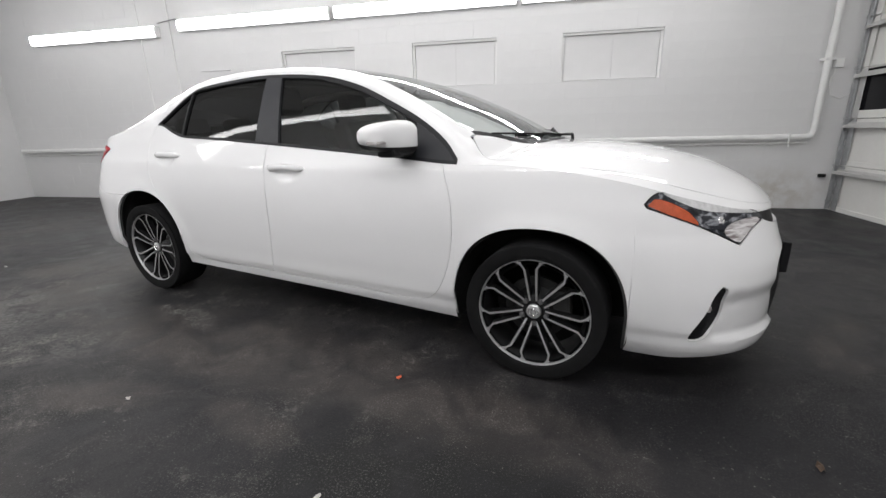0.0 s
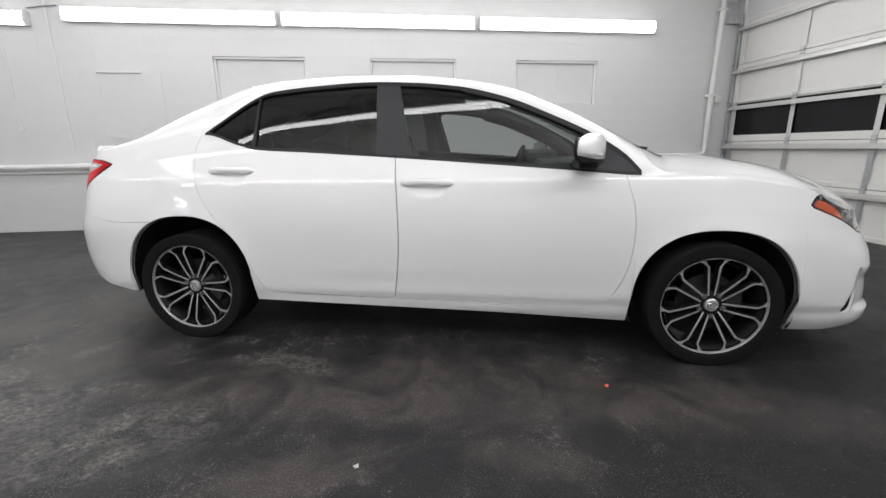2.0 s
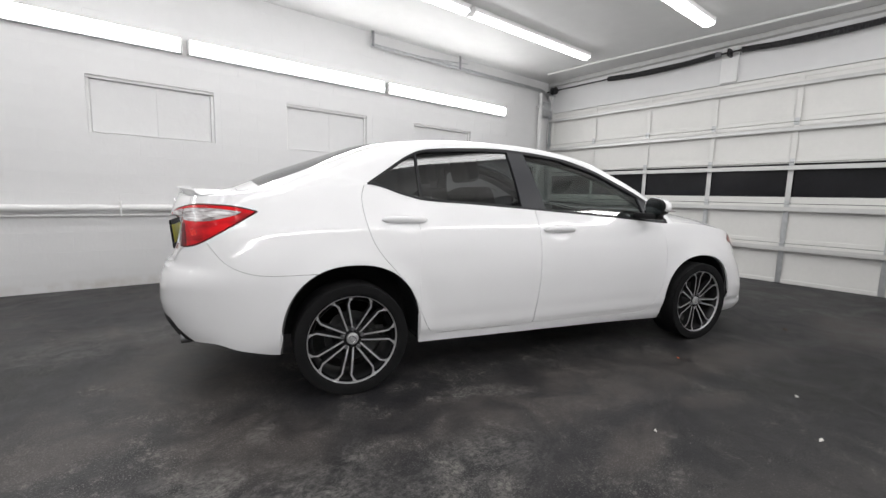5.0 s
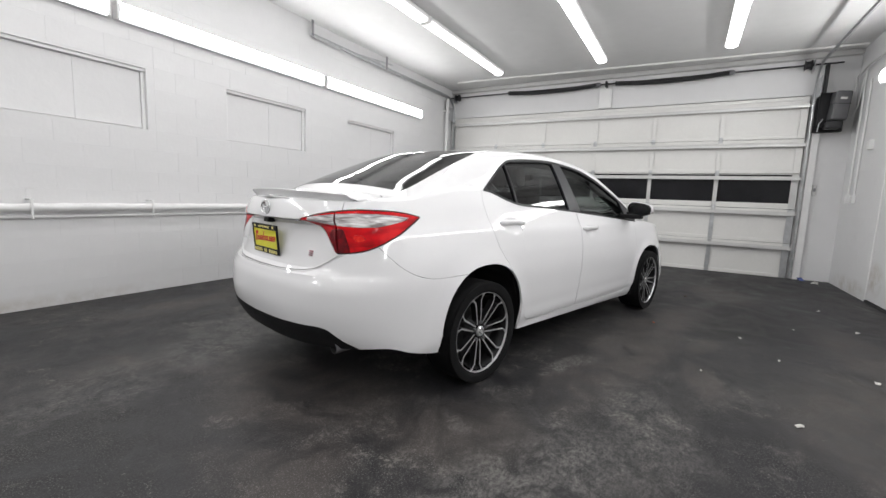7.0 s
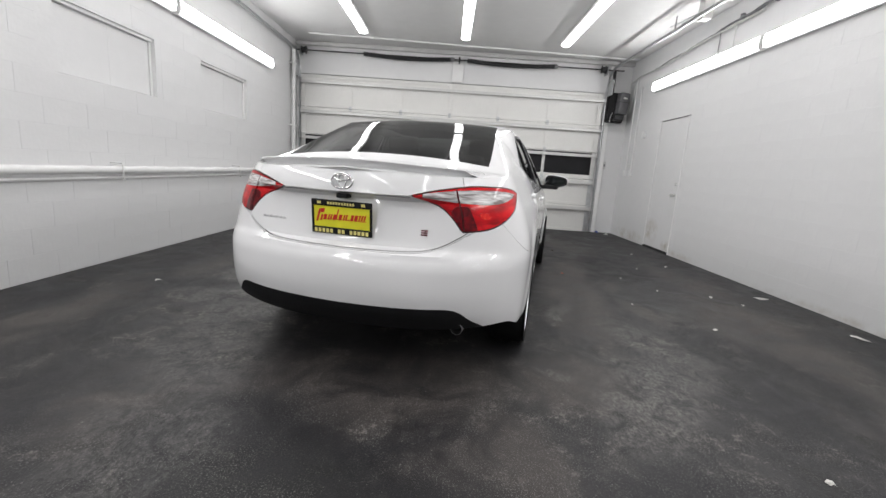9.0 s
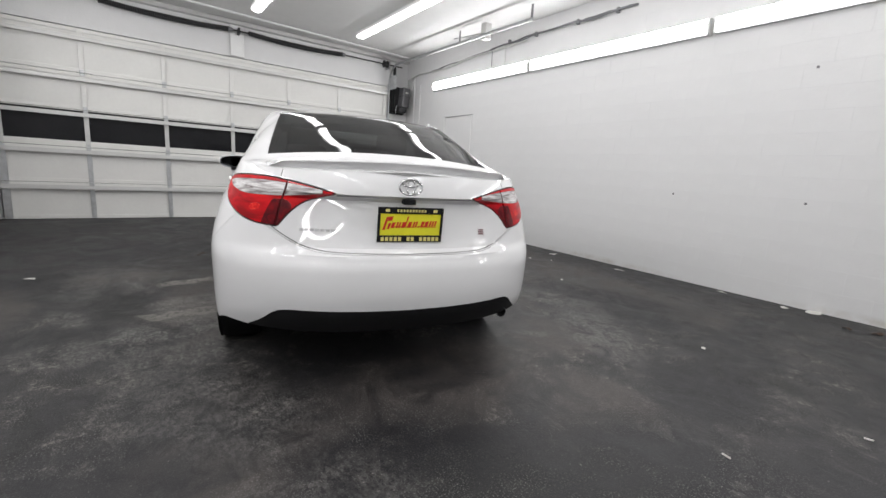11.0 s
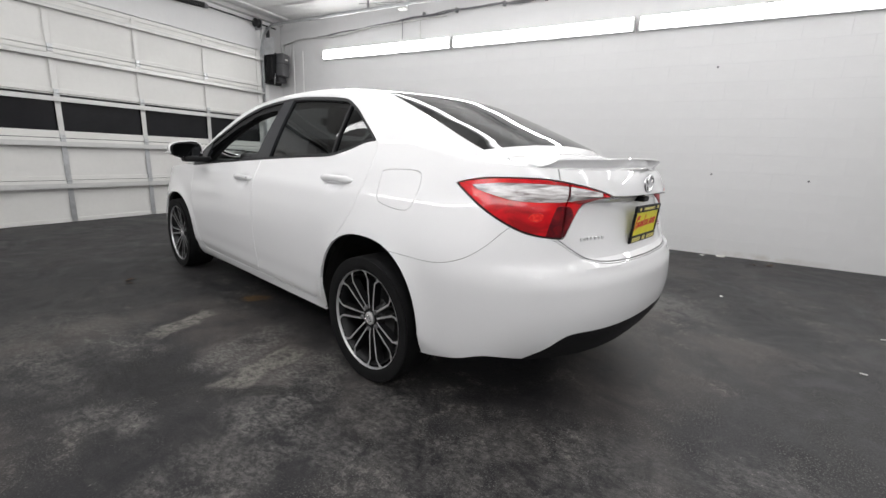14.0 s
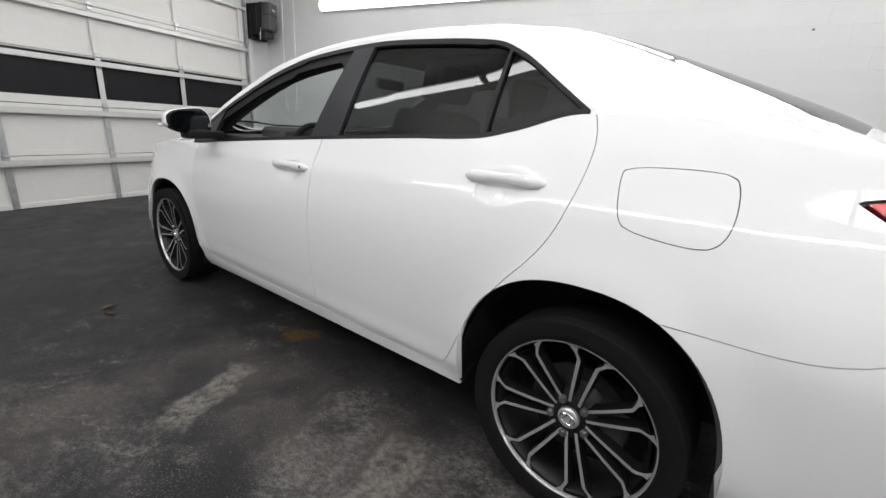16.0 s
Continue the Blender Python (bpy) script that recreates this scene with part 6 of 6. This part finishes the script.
def boot_details(boot_lid, bumper_ob):
    # spoiler: a lip across the boot edge, thinning to its ends
    bm = bmesh.new()
    rows = []
    for f in np.linspace(-1, 1, 49):
        v = 0.605 * f
        back = rear_u(v, 1.01) + 0.020
        h = 0.040 * (1 - 0.30 * abs(f) ** 3)
        e = 1 - ease(abs(f), 0.90, 1.0)
        d1, d2 = deck_z(back + 0.10, v), deck_z(back + 0.03, v)
        rows.append([bm.verts.new(q) for q in ((back + 0.19, v, deck_z(back + 0.19, v) - 0.014), (back + 0.16, v, deck_z(back + 0.16, v) + 0.003 * e), (back + 0.10, v, d1 + (0.004 + h * 0.45) * e), (back + 0.012, v, d2 + h * 0.98 * e), (back - 0.004, v, d2 + h * e),
                                               (back - 0.006, v, d2 + (h - 0.005) * e), (back + 0.006, v, d2 + h * 0.56 * e), (back + 0.020, v, d2 + h * 0.12 * e), (back + 0.030, v, d2 - 0.035))])
    for a, b in zip(rows, rows[1:]):
        for k in range(8):
            bm.faces.new((a[k], b[k], b[k + 1], a[k + 1]))
    bmesh.ops.recalc_face_normals(bm, faces=bm.faces)
    part("spoiler", bm, CAR_PAINT, boot_lid, "white lip spoiler", smooth=True, angle=40)
    # oval emblem as a plain shape
    bm = bmesh.new()
    cx, cz = place(-2.325, 0.985)[0] - 0.006, 0.985
    for ry, rz_, dz in ((0.054, 0.036, 0), (0.020, 0.034, 0), (0.038, 0.014, 0.016)):
        add_tube(bm, [(cx, ry * math.cos(a), cz + dz + rz_ * math.sin(a)) for a in np.linspace(0, 2 * math.pi, 33)], 0.0055 if ry > 0.05 else 0.0045, 8, caps=False)
    part("emblem", bm, CHROME, boot_lid, "chrome oval emblem", smooth=True, angle=60)
    # badges as plain bars
    bm = bmesh.new()
    for k in range(7):
        v = 0.475 - k * 0.0225
        bu = rear_u(v, 0.776)
        add_box(bm, (bu - 0.0035, v - 0.0085, 0.770), (bu + 0.010, v + 0.0085, 0.782), 0.0012, 1)
    part("name_badge", bm, LAMP_SILVER, boot_lid, "row of small chrome bars")
    bm = bmesh.new()
    for z in (0.762, 0.772, 0.782):
        bu = rear_u(0.40, z)
        add_box(bm, (bu - 0.004, -0.418, z - 0.003), (bu + 0.010, -0.386, z + 0.003), 0.001, 1)
    part("trim_badge", bm, mat("dark_red_chrome", (0.25, 0.06, 0.08), 0.25, 0.7), boot_lid, "small dark red badge")
    # plate in its frame
    pu = place(-2.325, 0.82)[0] - 0.004
    pl = tagged(new("number_plate"), "yellow dealer plate in a black frame")
    pl.parent = car
    pl.matrix_basis = pose(pu - 0.024, -0.006, 0.812, 0, -5, 0)
    part("plate", box_bm((-0.004, -0.150, -0.074), (0.0, 0.150, 0.074)), PLATE_YELLOW, pl, "yellow plate")
    fr = bmesh.new()
    add_box(fr, (-0.009, -0.158, 0.052), (0.002, 0.158, 0.082), 0.003, 1)
    add_box(fr, (-0.009, -0.158, -0.082), (0.002, 0.158, -0.050), 0.003, 1)
    add_box(fr, (-0.009, -0.158, -0.050), (0.002, -0.146, 0.052), 0.003, 1)
    add_box(fr, (-0.009, 0.146, -0.050), (0.002, 0.158, 0.052), 0.003, 1)
    part("plate_frame", fr, BLACK_PLASTIC, pl, "black plate frame")
    # the dealer's script and the frame's lines of print, as slanted plain bars
    for at, half, lo, hi in ((0.124, 0.005, -0.026, 0.034), (0.108, 0.010, 0.016, 0.036), (0.104, 0.005, -0.022, 0.006), (0.086, 0.008, -0.018, 0.008), (0.066, 0.004, -0.018, 0.009), (0.054, 0.004, -0.018, 0.008),
                             (0.036, 0.008, -0.018, 0.009), (0.026, 0.003, -0.016, 0.034), (0.006, 0.008, -0.018, 0.009), (-0.014, 0.004, -0.018, 0.009), (-0.026, 0.004, -0.018, 0.009), (-0.040, 0.003, -0.018, -0.012),
                             (-0.056, 0.007, -0.016, 0.009), (-0.076, 0.008, -0.016, 0.009), (-0.094, 0.004, -0.016, 0.010), (-0.107, 0.004, -0.016, 0.010), (-0.120, 0.004, -0.016, 0.010)):
        bm = box_bm((-0.0056, at - half, lo + 0.006), (-0.0046, at + half, hi + 0.006))
        for v in bm.verts:
            v.co.y -= 0.30 * v.co.z
            v.co.z += 0.035 * -v.co.y
        part("writing_bar", bm, PLATE_RED, pl)
    part("writing_bar", box_bm((-0.0055, -0.125, -0.0105), (-0.0046, 0.085, -0.0075)), PLATE_RED, pl)
    for k in range(14):
        if k not in (5, 8):
            v = 0.134 - k * 0.0206
            part("print_bar", box_bm((-0.0104, v - 0.0072, -0.076), (-0.0094, v + 0.0072, -0.057)), PLATE_PALE, pl)
    for k in range(10):
        v = 0.066 - k * 0.0145
        part("print_bar", box_bm((-0.0104, v - 0.0045, 0.061), (-0.0094, v + 0.0045, 0.073)), PLATE_PALE, pl)
    for v in (0.115, -0.115):
        part("print_bar", box_bm((-0.0104, v - 0.010, 0.061), (-0.0094, v + 0.010, 0.074)), PLATE_PALE, pl)
    # boot release, a grey strip in place of the ledge's shadow, tail pipe
    lu = place(-2.325, 0.945)[0]
    part("boot_release", box_bm((lu + 0.004, -0.03, 0.905), (lu + 0.05, 0.03, 0.928), 0.004, 1), BLACK_PLASTIC, boot_lid)
    part("ledge_shadow", box_bm((lu + 0.022, -0.33, 0.930), (lu + 0.05, 0.33, 0.934), 0.001, 1), GREY_BOX, boot_lid, "grey strip standing for the shadow under the boot ledge")
    bm = bmesh.new()
    add_lathe(bm, [(0.026, -2.03), (0.028, -2.12), (0.0295, -2.172), (0.0265, -2.173)], 24, axis="x")
    bmesh.ops.transform(bm, matrix=pose(0, -0.585, 0.318), verts=bm.verts)
    pipe = part("tail_pipe", bm, GREY_STEEL, car, "dull steel tail pipe", smooth=True)
    # inside of the pipe, its shade given as a black colour
    bm = bmesh.new()
    add_lathe(bm, [(0.0265, -2.173), (0.0255, -2.10), (0.001, -2.09)], 24, axis="x")
    bmesh.ops.transform(bm, matrix=pose(0, -0.585, 0.318), verts=bm.verts)
    part("bore", bm, WELL_BLACK, pipe, "bore coloured black for the shade inside", smooth=True)
    bm = bmesh.new()
    add_box(bm, (-2.19, -0.48, 0.335), (-2.05, 0.48, 0.385), 0.02, 2)
    part("diffuser", bm, BLACK_PLASTIC, car, "black lower diffuser")
    # front plate holder
    part("front_plate", box_bm((2.318, -0.165, 0.385), (2.352, 0.165, 0.530), 0.006, 2), BLACK_PLASTIC, car, "dark front plate and holder")


def mirrors():
    for s in (-1, 1):
        m = tagged(new("door_mirror"), "white door mirror with a black base")
        m.parent = car
        m.matrix_basis = pose(0.705, s * 0.862, 1.018)
        bm = bmesh.new()
        bmesh.ops.create_uvsphere(bm, u_segments=28, v_segments=18, radius=1.0)
        for v in bm.verts:
            x, y, z = v.co
            sx = math.copysign(abs(x) ** 0.62, x)
            sy = math.copysign(abs(y) ** 0.62, y)
            sz = math.copysign(abs(z) ** 0.68, z)
            yy = 0.104 + 0.126 * sy
            taper = 1.0 - 0.34 * (yy - 0.104) / 0.132
            xx = (0.062 * sx if x > 0 else 0.030 * sx)
            zz = 0.066 * sz * taper + 0.012 + 0.006 * (yy - 0.104) / 0.132
            v.co = Vector((xx + 0.012, s * yy, zz))
        lower, rear = bm.copy(), bm.copy()
        for b, planes in ((bm, (((0, 0, -0.012), (0.25, 0, 1), True), ((-0.006, 0, 0), (1, 0, 0), True))), (lower, (((0, 0, -0.012), (0.25, 0, 1), False), ((-0.006, 0, 0), (1, 0, 0), True))), (rear, (((-0.006, 0, 0), (1, 0, 0), False),))):
            for at, nrm, up in planes:
                bmesh.ops.bisect_plane(b, geom=b.verts[:] + b.edges[:] + b.faces[:], plane_co=at, plane_no=nrm, clear_inner=up, clear_outer=not up)
            bmesh.ops.holes_fill(b, edges=[e for e in b.edges if len(e.link_faces) == 1])
            for v in b.verts:
                v.co.x -= 0.42 * (abs(v.co.y) - 0.104)
        part("cover", bm, CAR_PAINT, m, "white mirror cover", smooth=True, angle=40)
        part("lower_case", lower, BLACK_PLASTIC, m, "black mirror case", smooth=True, angle=40)
        part("rear_case", rear, BLACK_PLASTIC, m, "black rear mirror case", smooth=True, angle=40)
        gl = bmesh.new()
        ring, back = [], []
        for a in np.linspace(0, 2 * math.pi, 33)[:-1]:
            y = s * (0.104 + 0.104 * math.copysign(abs(math.cos(a)) ** 0.6, math.cos(a)))
            z = 0.010 + 0.052 * math.copysign(abs(math.sin(a)) ** 0.65, math.sin(a))
            ring.append(gl.verts.new((-0.024 - 0.06 * (z - 0.010) - 0.42 * (abs(y) - 0.104), y, z)))
            back.append(gl.verts.new((-0.008 - 0.42 * (abs(y) - 0.104), y, z)))
        gl.faces.new(ring)
        for k in range(32):
            gl.faces.new((ring[k], ring[(k + 1) % 32], back[(k + 1) % 32], back[k])).material_index = 1
        bmesh.ops.recalc_face_normals(gl, faces=gl.faces)
        part("mirror_glass", gl, [MIRROR_GLASS, BLACK_PLASTIC], m, "mirror glass, coloured dark for its reflection, in a black bezel")
        bm = bmesh.new()
        add_box(bm, (-0.010, min(s * 0.150, s * 0.228), -0.016), (0.045, max(s * 0.150, s * 0.228), -0.002), 0.006, 2)
        part("turn_signal", bm, LENS_CLEAR, m, "clear turn signal strip", smooth=True)
        bm = bmesh.new()
        add_box(bm, (-0.03, min(s * -0.06, s * 0.13), -0.072), (0.055, max(s * -0.06, s * 0.13), -0.030), 0.016, 3)
        part("stalk", bm, BLACK_PLASTIC, m, "black mirror foot", smooth=True)


def wipers():
    """Two arms with blades, parked along the foot of the windscreen."""
    foot = lambda v, back, up: Vector((0.955 - back + 0.30 * (1 - (v / 0.72) ** 2), v, 1.000 + 0.045 * (abs(v) / 0.72) ** 2 + up))
    for v0, v_tip in ((0.16, -0.58), (0.66, 0.06)):
        bm = bmesh.new()
        add_tube(bm, [foot(v0, -0.055, -0.010), foot(v0 - 0.03, -0.050, 0.016), foot(v0 - 0.16, 0.0, 0.018), foot((v0 + v_tip) / 2, 0.030, 0.028)], [0.010, 0.009, 0.006, 0.004], 8)
        add_tube(bm, [foot(v0 + (v_tip - v0) * k / 8, 0.012 + 0.028 * math.sin(math.pi * k / 8), 0.008 + 0.014 * math.sin(math.pi * k / 8)) for k in range(9)], [0.003] + [0.005] * 7 + [0.003], 6)
        part("wiper", bm, BLACK_PLASTIC, car, "black wiper arm and blade", smooth=True)


def cabin():
    """Seats, dashboard, wheel, linings seen through the glass."""
    for v in (-0.36, 0.36):
        seat = new("front_seat")
        seat.parent = car
        seat.matrix_basis = pose(0.05, v, 0)
        part("cushion", box_bm((-0.30, -0.25, 0.36), (0.25, 0.25, 0.56), 0.06, 3), SEAT_CLOTH, seat, smooth=True)
        part("backrest", box_bm((-0.08, -0.24, 0.0), (0.08, 0.24, 0.64), 0.06, 3, pose(-0.30, 0, 0.52, 0, -18, 0)), SEAT_CLOTH, seat, smooth=True)
        part("headrest", box_bm((-0.05, -0.13, 0.0), (0.06, 0.13, 0.17), 0.045, 3, pose(-0.51, 0, 1.17, 0, -12, 0)), SEAT_CLOTH, seat, smooth=True)
    bench = new("rear_seat")
    bench.parent = car
    part("cushion", box_bm((-1.10, -0.50, 0.36), (-0.55, 0.50, 0.58), 0.05, 3), SEAT_CLOTH, bench, smooth=True)
    part("backrest", box_bm((-0.08, -0.50, 0.0), (0.08, 0.50, 0.60), 0.05, 3, pose(-1.10, 0, 0.50, 0, -24, 0)), SEAT_CLOTH, bench, smooth=True)
    for v in (-0.575, 0.575):
        part("bolster", box_bm((-0.08, -0.07, 0.30), (0.08, 0.07, 0.60), 0.04, 3, pose(-1.10, v, 0.50, 0, -24, 0)), SEAT_CLOTH, bench, smooth=True)
    for v in (-0.40, 0.0, 0.40):
        part("headrest", box_bm((-0.045, -0.12, 0.0), (0.045, 0.12, 0.13), 0.035, 3, pose(-1.36, v, 1.045, 0, -20, 0)), SEAT_CLOTH, bench, smooth=True)
    part("parcel_shelf", box_bm((-1.82, -0.56, 1.00), (-1.36, 0.56, 1.03), 0.01, 1), CABIN_GREY, car)
    bm = bmesh.new()
    add_box(bm, (0.56, -0.72, 0.62), (1.02, 0.72, 0.965), 0.06, 3)
    add_box(bm, (0.50, 0.16, 0.80), (0.74, 0.58, 1.025), 0.05, 3)
    part("dashboard", bm, CABIN_GREY, car, "dark grey dashboard", smooth=True)
    sw = bmesh.new()
    add_tube(sw, [(0, 0.185 * math.cos(a), 0.185 * math.sin(a)) for a in np.linspace(0, 2 * math.pi, 41)], 0.016, 10, caps=False)
    add_box(sw, (-0.01, -0.17, -0.02), (0.03, 0.17, 0.02), 0.008, 1)
    add_box(sw, (-0.01, -0.02, -0.17), (0.03, 0.02, 0.0), 0.008, 1)
    add_box(sw, (-0.02, -0.07, -0.06), (0.05, 0.07, 0.05), 0.02, 2)
    bmesh.ops.transform(sw, matrix=pose(0.44, 0.36, 0.87, 0, 22, 0), verts=sw.verts)
    part("steering_wheel", sw, BLACK_PLASTIC, car, "black steering wheel", smooth=True)
    part("cabin_floor", box_bm((-0.90, -0.72, 0.30), (0.90, 0.72, 0.36)), CABIN_GREY, car)
    bm = bmesh.new()
    add_box(bm, (-0.03, -0.10, 0.0), (0.02, 0.10, 0.06), 0.015, 2, pose(0.28, 0, 1.27, 0, -15, 0))
    add_tube(bm, [(0.30, 0, 1.29), (0.36, 0, 1.33)], 0.008, 8)
    part("interior_mirror", bm, BLACK_PLASTIC, car)
    rows = []
    bm = bmesh.new()
    for u in np.linspace(-1.22, 0.08, 16):
        row = []
        for f in np.linspace(-1, 1, 13):
            v = (RAIL_V(u) - 0.015) * f
            row.append(bm.verts.new((u, v, RAIL_Z(u) - 0.035 + (CENTRE_Z(u) - RAIL_Z(u)) * (1 - f * f))))
        rows.append(row)
    for a, b in zip(rows, rows[1:]):
        for k in range(12):
            bm.faces.new((a[k], a[k + 1], b[k + 1], b[k]))
    part("headliner", bm, HEADLINER, car, smooth=True)
    for s in (-1, 1):
        us = [0.98 - 0.12 * k for k in range(19)]
        part("roof_rail_trim", tube_bm([(u, s * (RAIL_V(u) - 0.030), RAIL_Z(u) - 0.058) for u in us], 0.036, 10), CABIN_GREY, car, "dark pillar and roof rail lining", smooth=True)
        bm = bmesh.new()
        add_box(bm, (-0.90, min(s * 0.74, s * 0.775), 0.36), (0.93, max(s * 0.74, s * 0.775), 0.915), 0.01, 1)
        add_box(bm, (-1.15, min(s * 0.742, s * 0.773), 0.765), (-0.905, max(s * 0.742, s * 0.773), 0.913), 0.008, 1)
        part("door_lining", bm, CABIN_GREY, car)


boot_lid_ob, rear_bumper_ob = car_body()
wheels()
boot_details(boot_lid_ob, rear_bumper_ob)
mirrors()
wipers()
cabin()


# ---- litter on the floor ----
def litter():
    rnd = random.Random(7)

    def flake(name, x, y, size, material, label, category, lift=0.012, group=""):
        bm = bmesh.new()
        n = 7
        ring = []
        turn = rnd.uniform(0, 6.3)
        for k in range(n):
            a = turn + 2 * math.pi * k / n
            r = size * rnd.uniform(0.6, 1.1)
            ring.append((r * math.cos(a), r * 0.62 * math.sin(a), rnd.uniform(0.0, lift)))
        low = min(q[2] for q in ring)
        top = [bm.verts.new((a, b, c - low + 0.002)) for a, b, c in ring]
        bot = [bm.verts.new((a, b, c - low)) for a, b, c in ring]
        ct, cb = bm.verts.new((0, 0, lift * 0.8 + 0.002)), bm.verts.new((0, 0, lift * 0.8))
        for k in range(n):
            j = (k + 1) % n
            bm.faces.new((top[k], top[j], ct))
            bm.faces.new((bot[j], bot[k], cb))
            bm.faces.new((bot[k], bot[j], top[j], top[k]))
        ob = mesh_object(name, bm, material)
        ob.matrix_basis = pose(x, y, 0.0005, 0, 0, rnd.uniform(0, 360))
        return tagged(ob, label, category, group)
    for x, y, s in ((-0.89, -0.10, 0.10), (-1.20, 0.31, 0.025), (-1.96, 1.04, 0.030), (-1.93, -0.09, 0.07), (0.45, 0.20, 0.03), (-3.02, -0.24, 0.06), (-3.57, -0.2, 0.05), (-3.77, -0.29, 0.09),
                    (-0.98, 0.48, 0.03), (-0.87, 0.96, 0.02), (-0.13, 5.43, 0.04), (0.95, 6.19, 0.03), (-1.66, 5.54, 0.03), (-3.63, 1.65, 0.02), (-1.42, 1.45, 0.012), (-0.40, 1.15, 0.015), (0.2, 0.7, 0.02), (1.3, 0.3, 0.02)):
        flake("paper_scrap", x, y, s, PAPER, "small pale crumpled paper scrap on the floor", "paper scrap", 0.012, "paper scraps")
    for x, y, s in ((-4.21, -0.05, 0.05), (-4.05, 0.02, 0.035), (1.60, 6.30, 0.03), (1.12, 1.55, 0.02), (0.53, 4.13, 0.04), (0.42, 4.18, 0.03)):
        flake("dry_leaf", x, y, s, LEAF, "small curled brown leaf on the floor", "leaf", 0.02, "dry leaves")
    for x, y, turn in ((-4.502, 2.084, 20), (-4.199, 2.808, -10)):
        ob = mesh_object("cigarette_end", tube_bm([(-0.016, 0, 0.0045), (0.016, 0, 0.0045)], 0.004, 8), PAPER)
        ob.matrix_basis = pose(x, y, 0.0, 0, 0, turn)
        tagged(ob, "tan cigarette end lying on the floor", "cigarette end", "cigarette ends")
    flake("orange_crumb", -0.351, 1.80, 0.014, ORANGE, "small orange plastic crumb on the floor", "crumb", 0.01)
    flake("blue_rag", 3.66, 0.02, 0.10, BLUE_RAG, "crumpled blue rag in the corner by the door", "rag", 0.07)
    flake("grey_rag", 3.48, -0.10, 0.09, PAPER, "crumpled pale rag in the corner by the door", "rag", 0.05)


litter()


# ---- painted concrete blocks of the two long walls: last, as they are many ----
def block_mesh(name, length, height, depth):
    bm = bmesh.new()
    l, h, d, c, e = length / 2 - 0.0002, height / 2 - 0.0006, depth, 0.0010, 0.0004
    back = [bm.verts.new((x, 0, z)) for x, z in ((-l, -h), (l, -h), (l, h), (-l, h))]
    mid = [bm.verts.new((x, -d + c, z)) for x, z in ((-l, -h), (l, -h), (l, h), (-l, h))]
    front = [bm.verts.new((x, -d, z)) for x, z in ((-l + e, -h + c), (l - e, -h + c), (l - e, h - c), (-l + e, h - c))]
    for a, b in ((back, mid), (mid, front)):
        for k in range(4):
            bm.faces.new((a[k], a[(k + 1) % 4], b[(k + 1) % 4], b[k]))
    bm.faces.new(front)
    bm.normal_update()
    me = bpy.data.meshes.new(name)
    bm.to_mesh(me)
    bm.free()
    me.materials.append(WHITE_WALL)
    return me


def blocks(wall, y, side, x0, x1, holes, near, depth):
    """Courses of blocks on a wall; those within the stretch near are parts, the rest one mesh."""
    course, length = 0.2032, 0.4064
    full, half = block_mesh("block", length, course, depth), block_mesh("half_block", length / 2, course, depth)
    rnd = random.Random(3)
    rest = bmesh.new()
    count = 0
    for row in range(int((TOP - 0.02) / course)):
        z = (row + 0.5) * course
        x = x0 - (length / 2 if row % 2 else 0)
        while x < x1:
            cells = [(x, length)]
            for hx0, hx1, hz0, hz1 in holes:
                if z + course / 2 > hz0 and z - course / 2 < hz1 and x + length > hx0 and x < hx1:
                    cells = []
                    if x + length / 2 <= hx0:
                        cells = [(x, length / 2)]
                    elif x + length / 2 >= hx1:
                        cells = [(x + length / 2, length / 2)]
            for cx, cl in cells:
                if cx < x0 or cx + cl > x1:
                    continue
                tip = pose(cx + cl / 2, y + side * rnd.uniform(-0.0008, 0.0008), z, rnd.uniform(-0.06, 0.06), 0, (0 if side < 0 else 180) + rnd.uniform(-0.025, 0.025))
                me = full if cl > 0.3 else half
                if near[0] < cx < near[1] and near[2] < z < near[3] and count < 290:
                    ob = new("block", me)
                    ob.parent = wall
                    ob.matrix_basis = tip
                    count += 1
                else:
                    n = len(rest.verts)
                    rest.from_mesh(me)
                    rest.verts.ensure_lookup_table()
                    bmesh.ops.transform(rest, matrix=tip, verts=rest.verts[n:])
            x += length
    me = bpy.data.meshes.new("blocks_beyond")
    rest.to_mesh(me)
    rest.free()
    me.materials.append(WHITE_WALL)
    ob = new("blocks_beyond", me)
    ob.parent = wall
    tagged(ob, kind="stuff")


wall_n, wall_s = bpy.data.objects["wall_north"], bpy.data.objects["wall_south"]
blocks(wall_n, Y1, -1, X0 + 0.01, X1 - 0.02, [(a - 0.01, b + 0.01, WIN_LO, WIN_HI) for a, b in WINDOWS], (-4.6, 3.4, 0.0, 2.7), 0.0013)
blocks(wall_s, Y0, 1, X0 + 0.01, X1 - 0.02, [(1.45, 2.37, 0.0, 2.13)], (-5.0, 1.4, 0.0, 2.6), 0.0012)
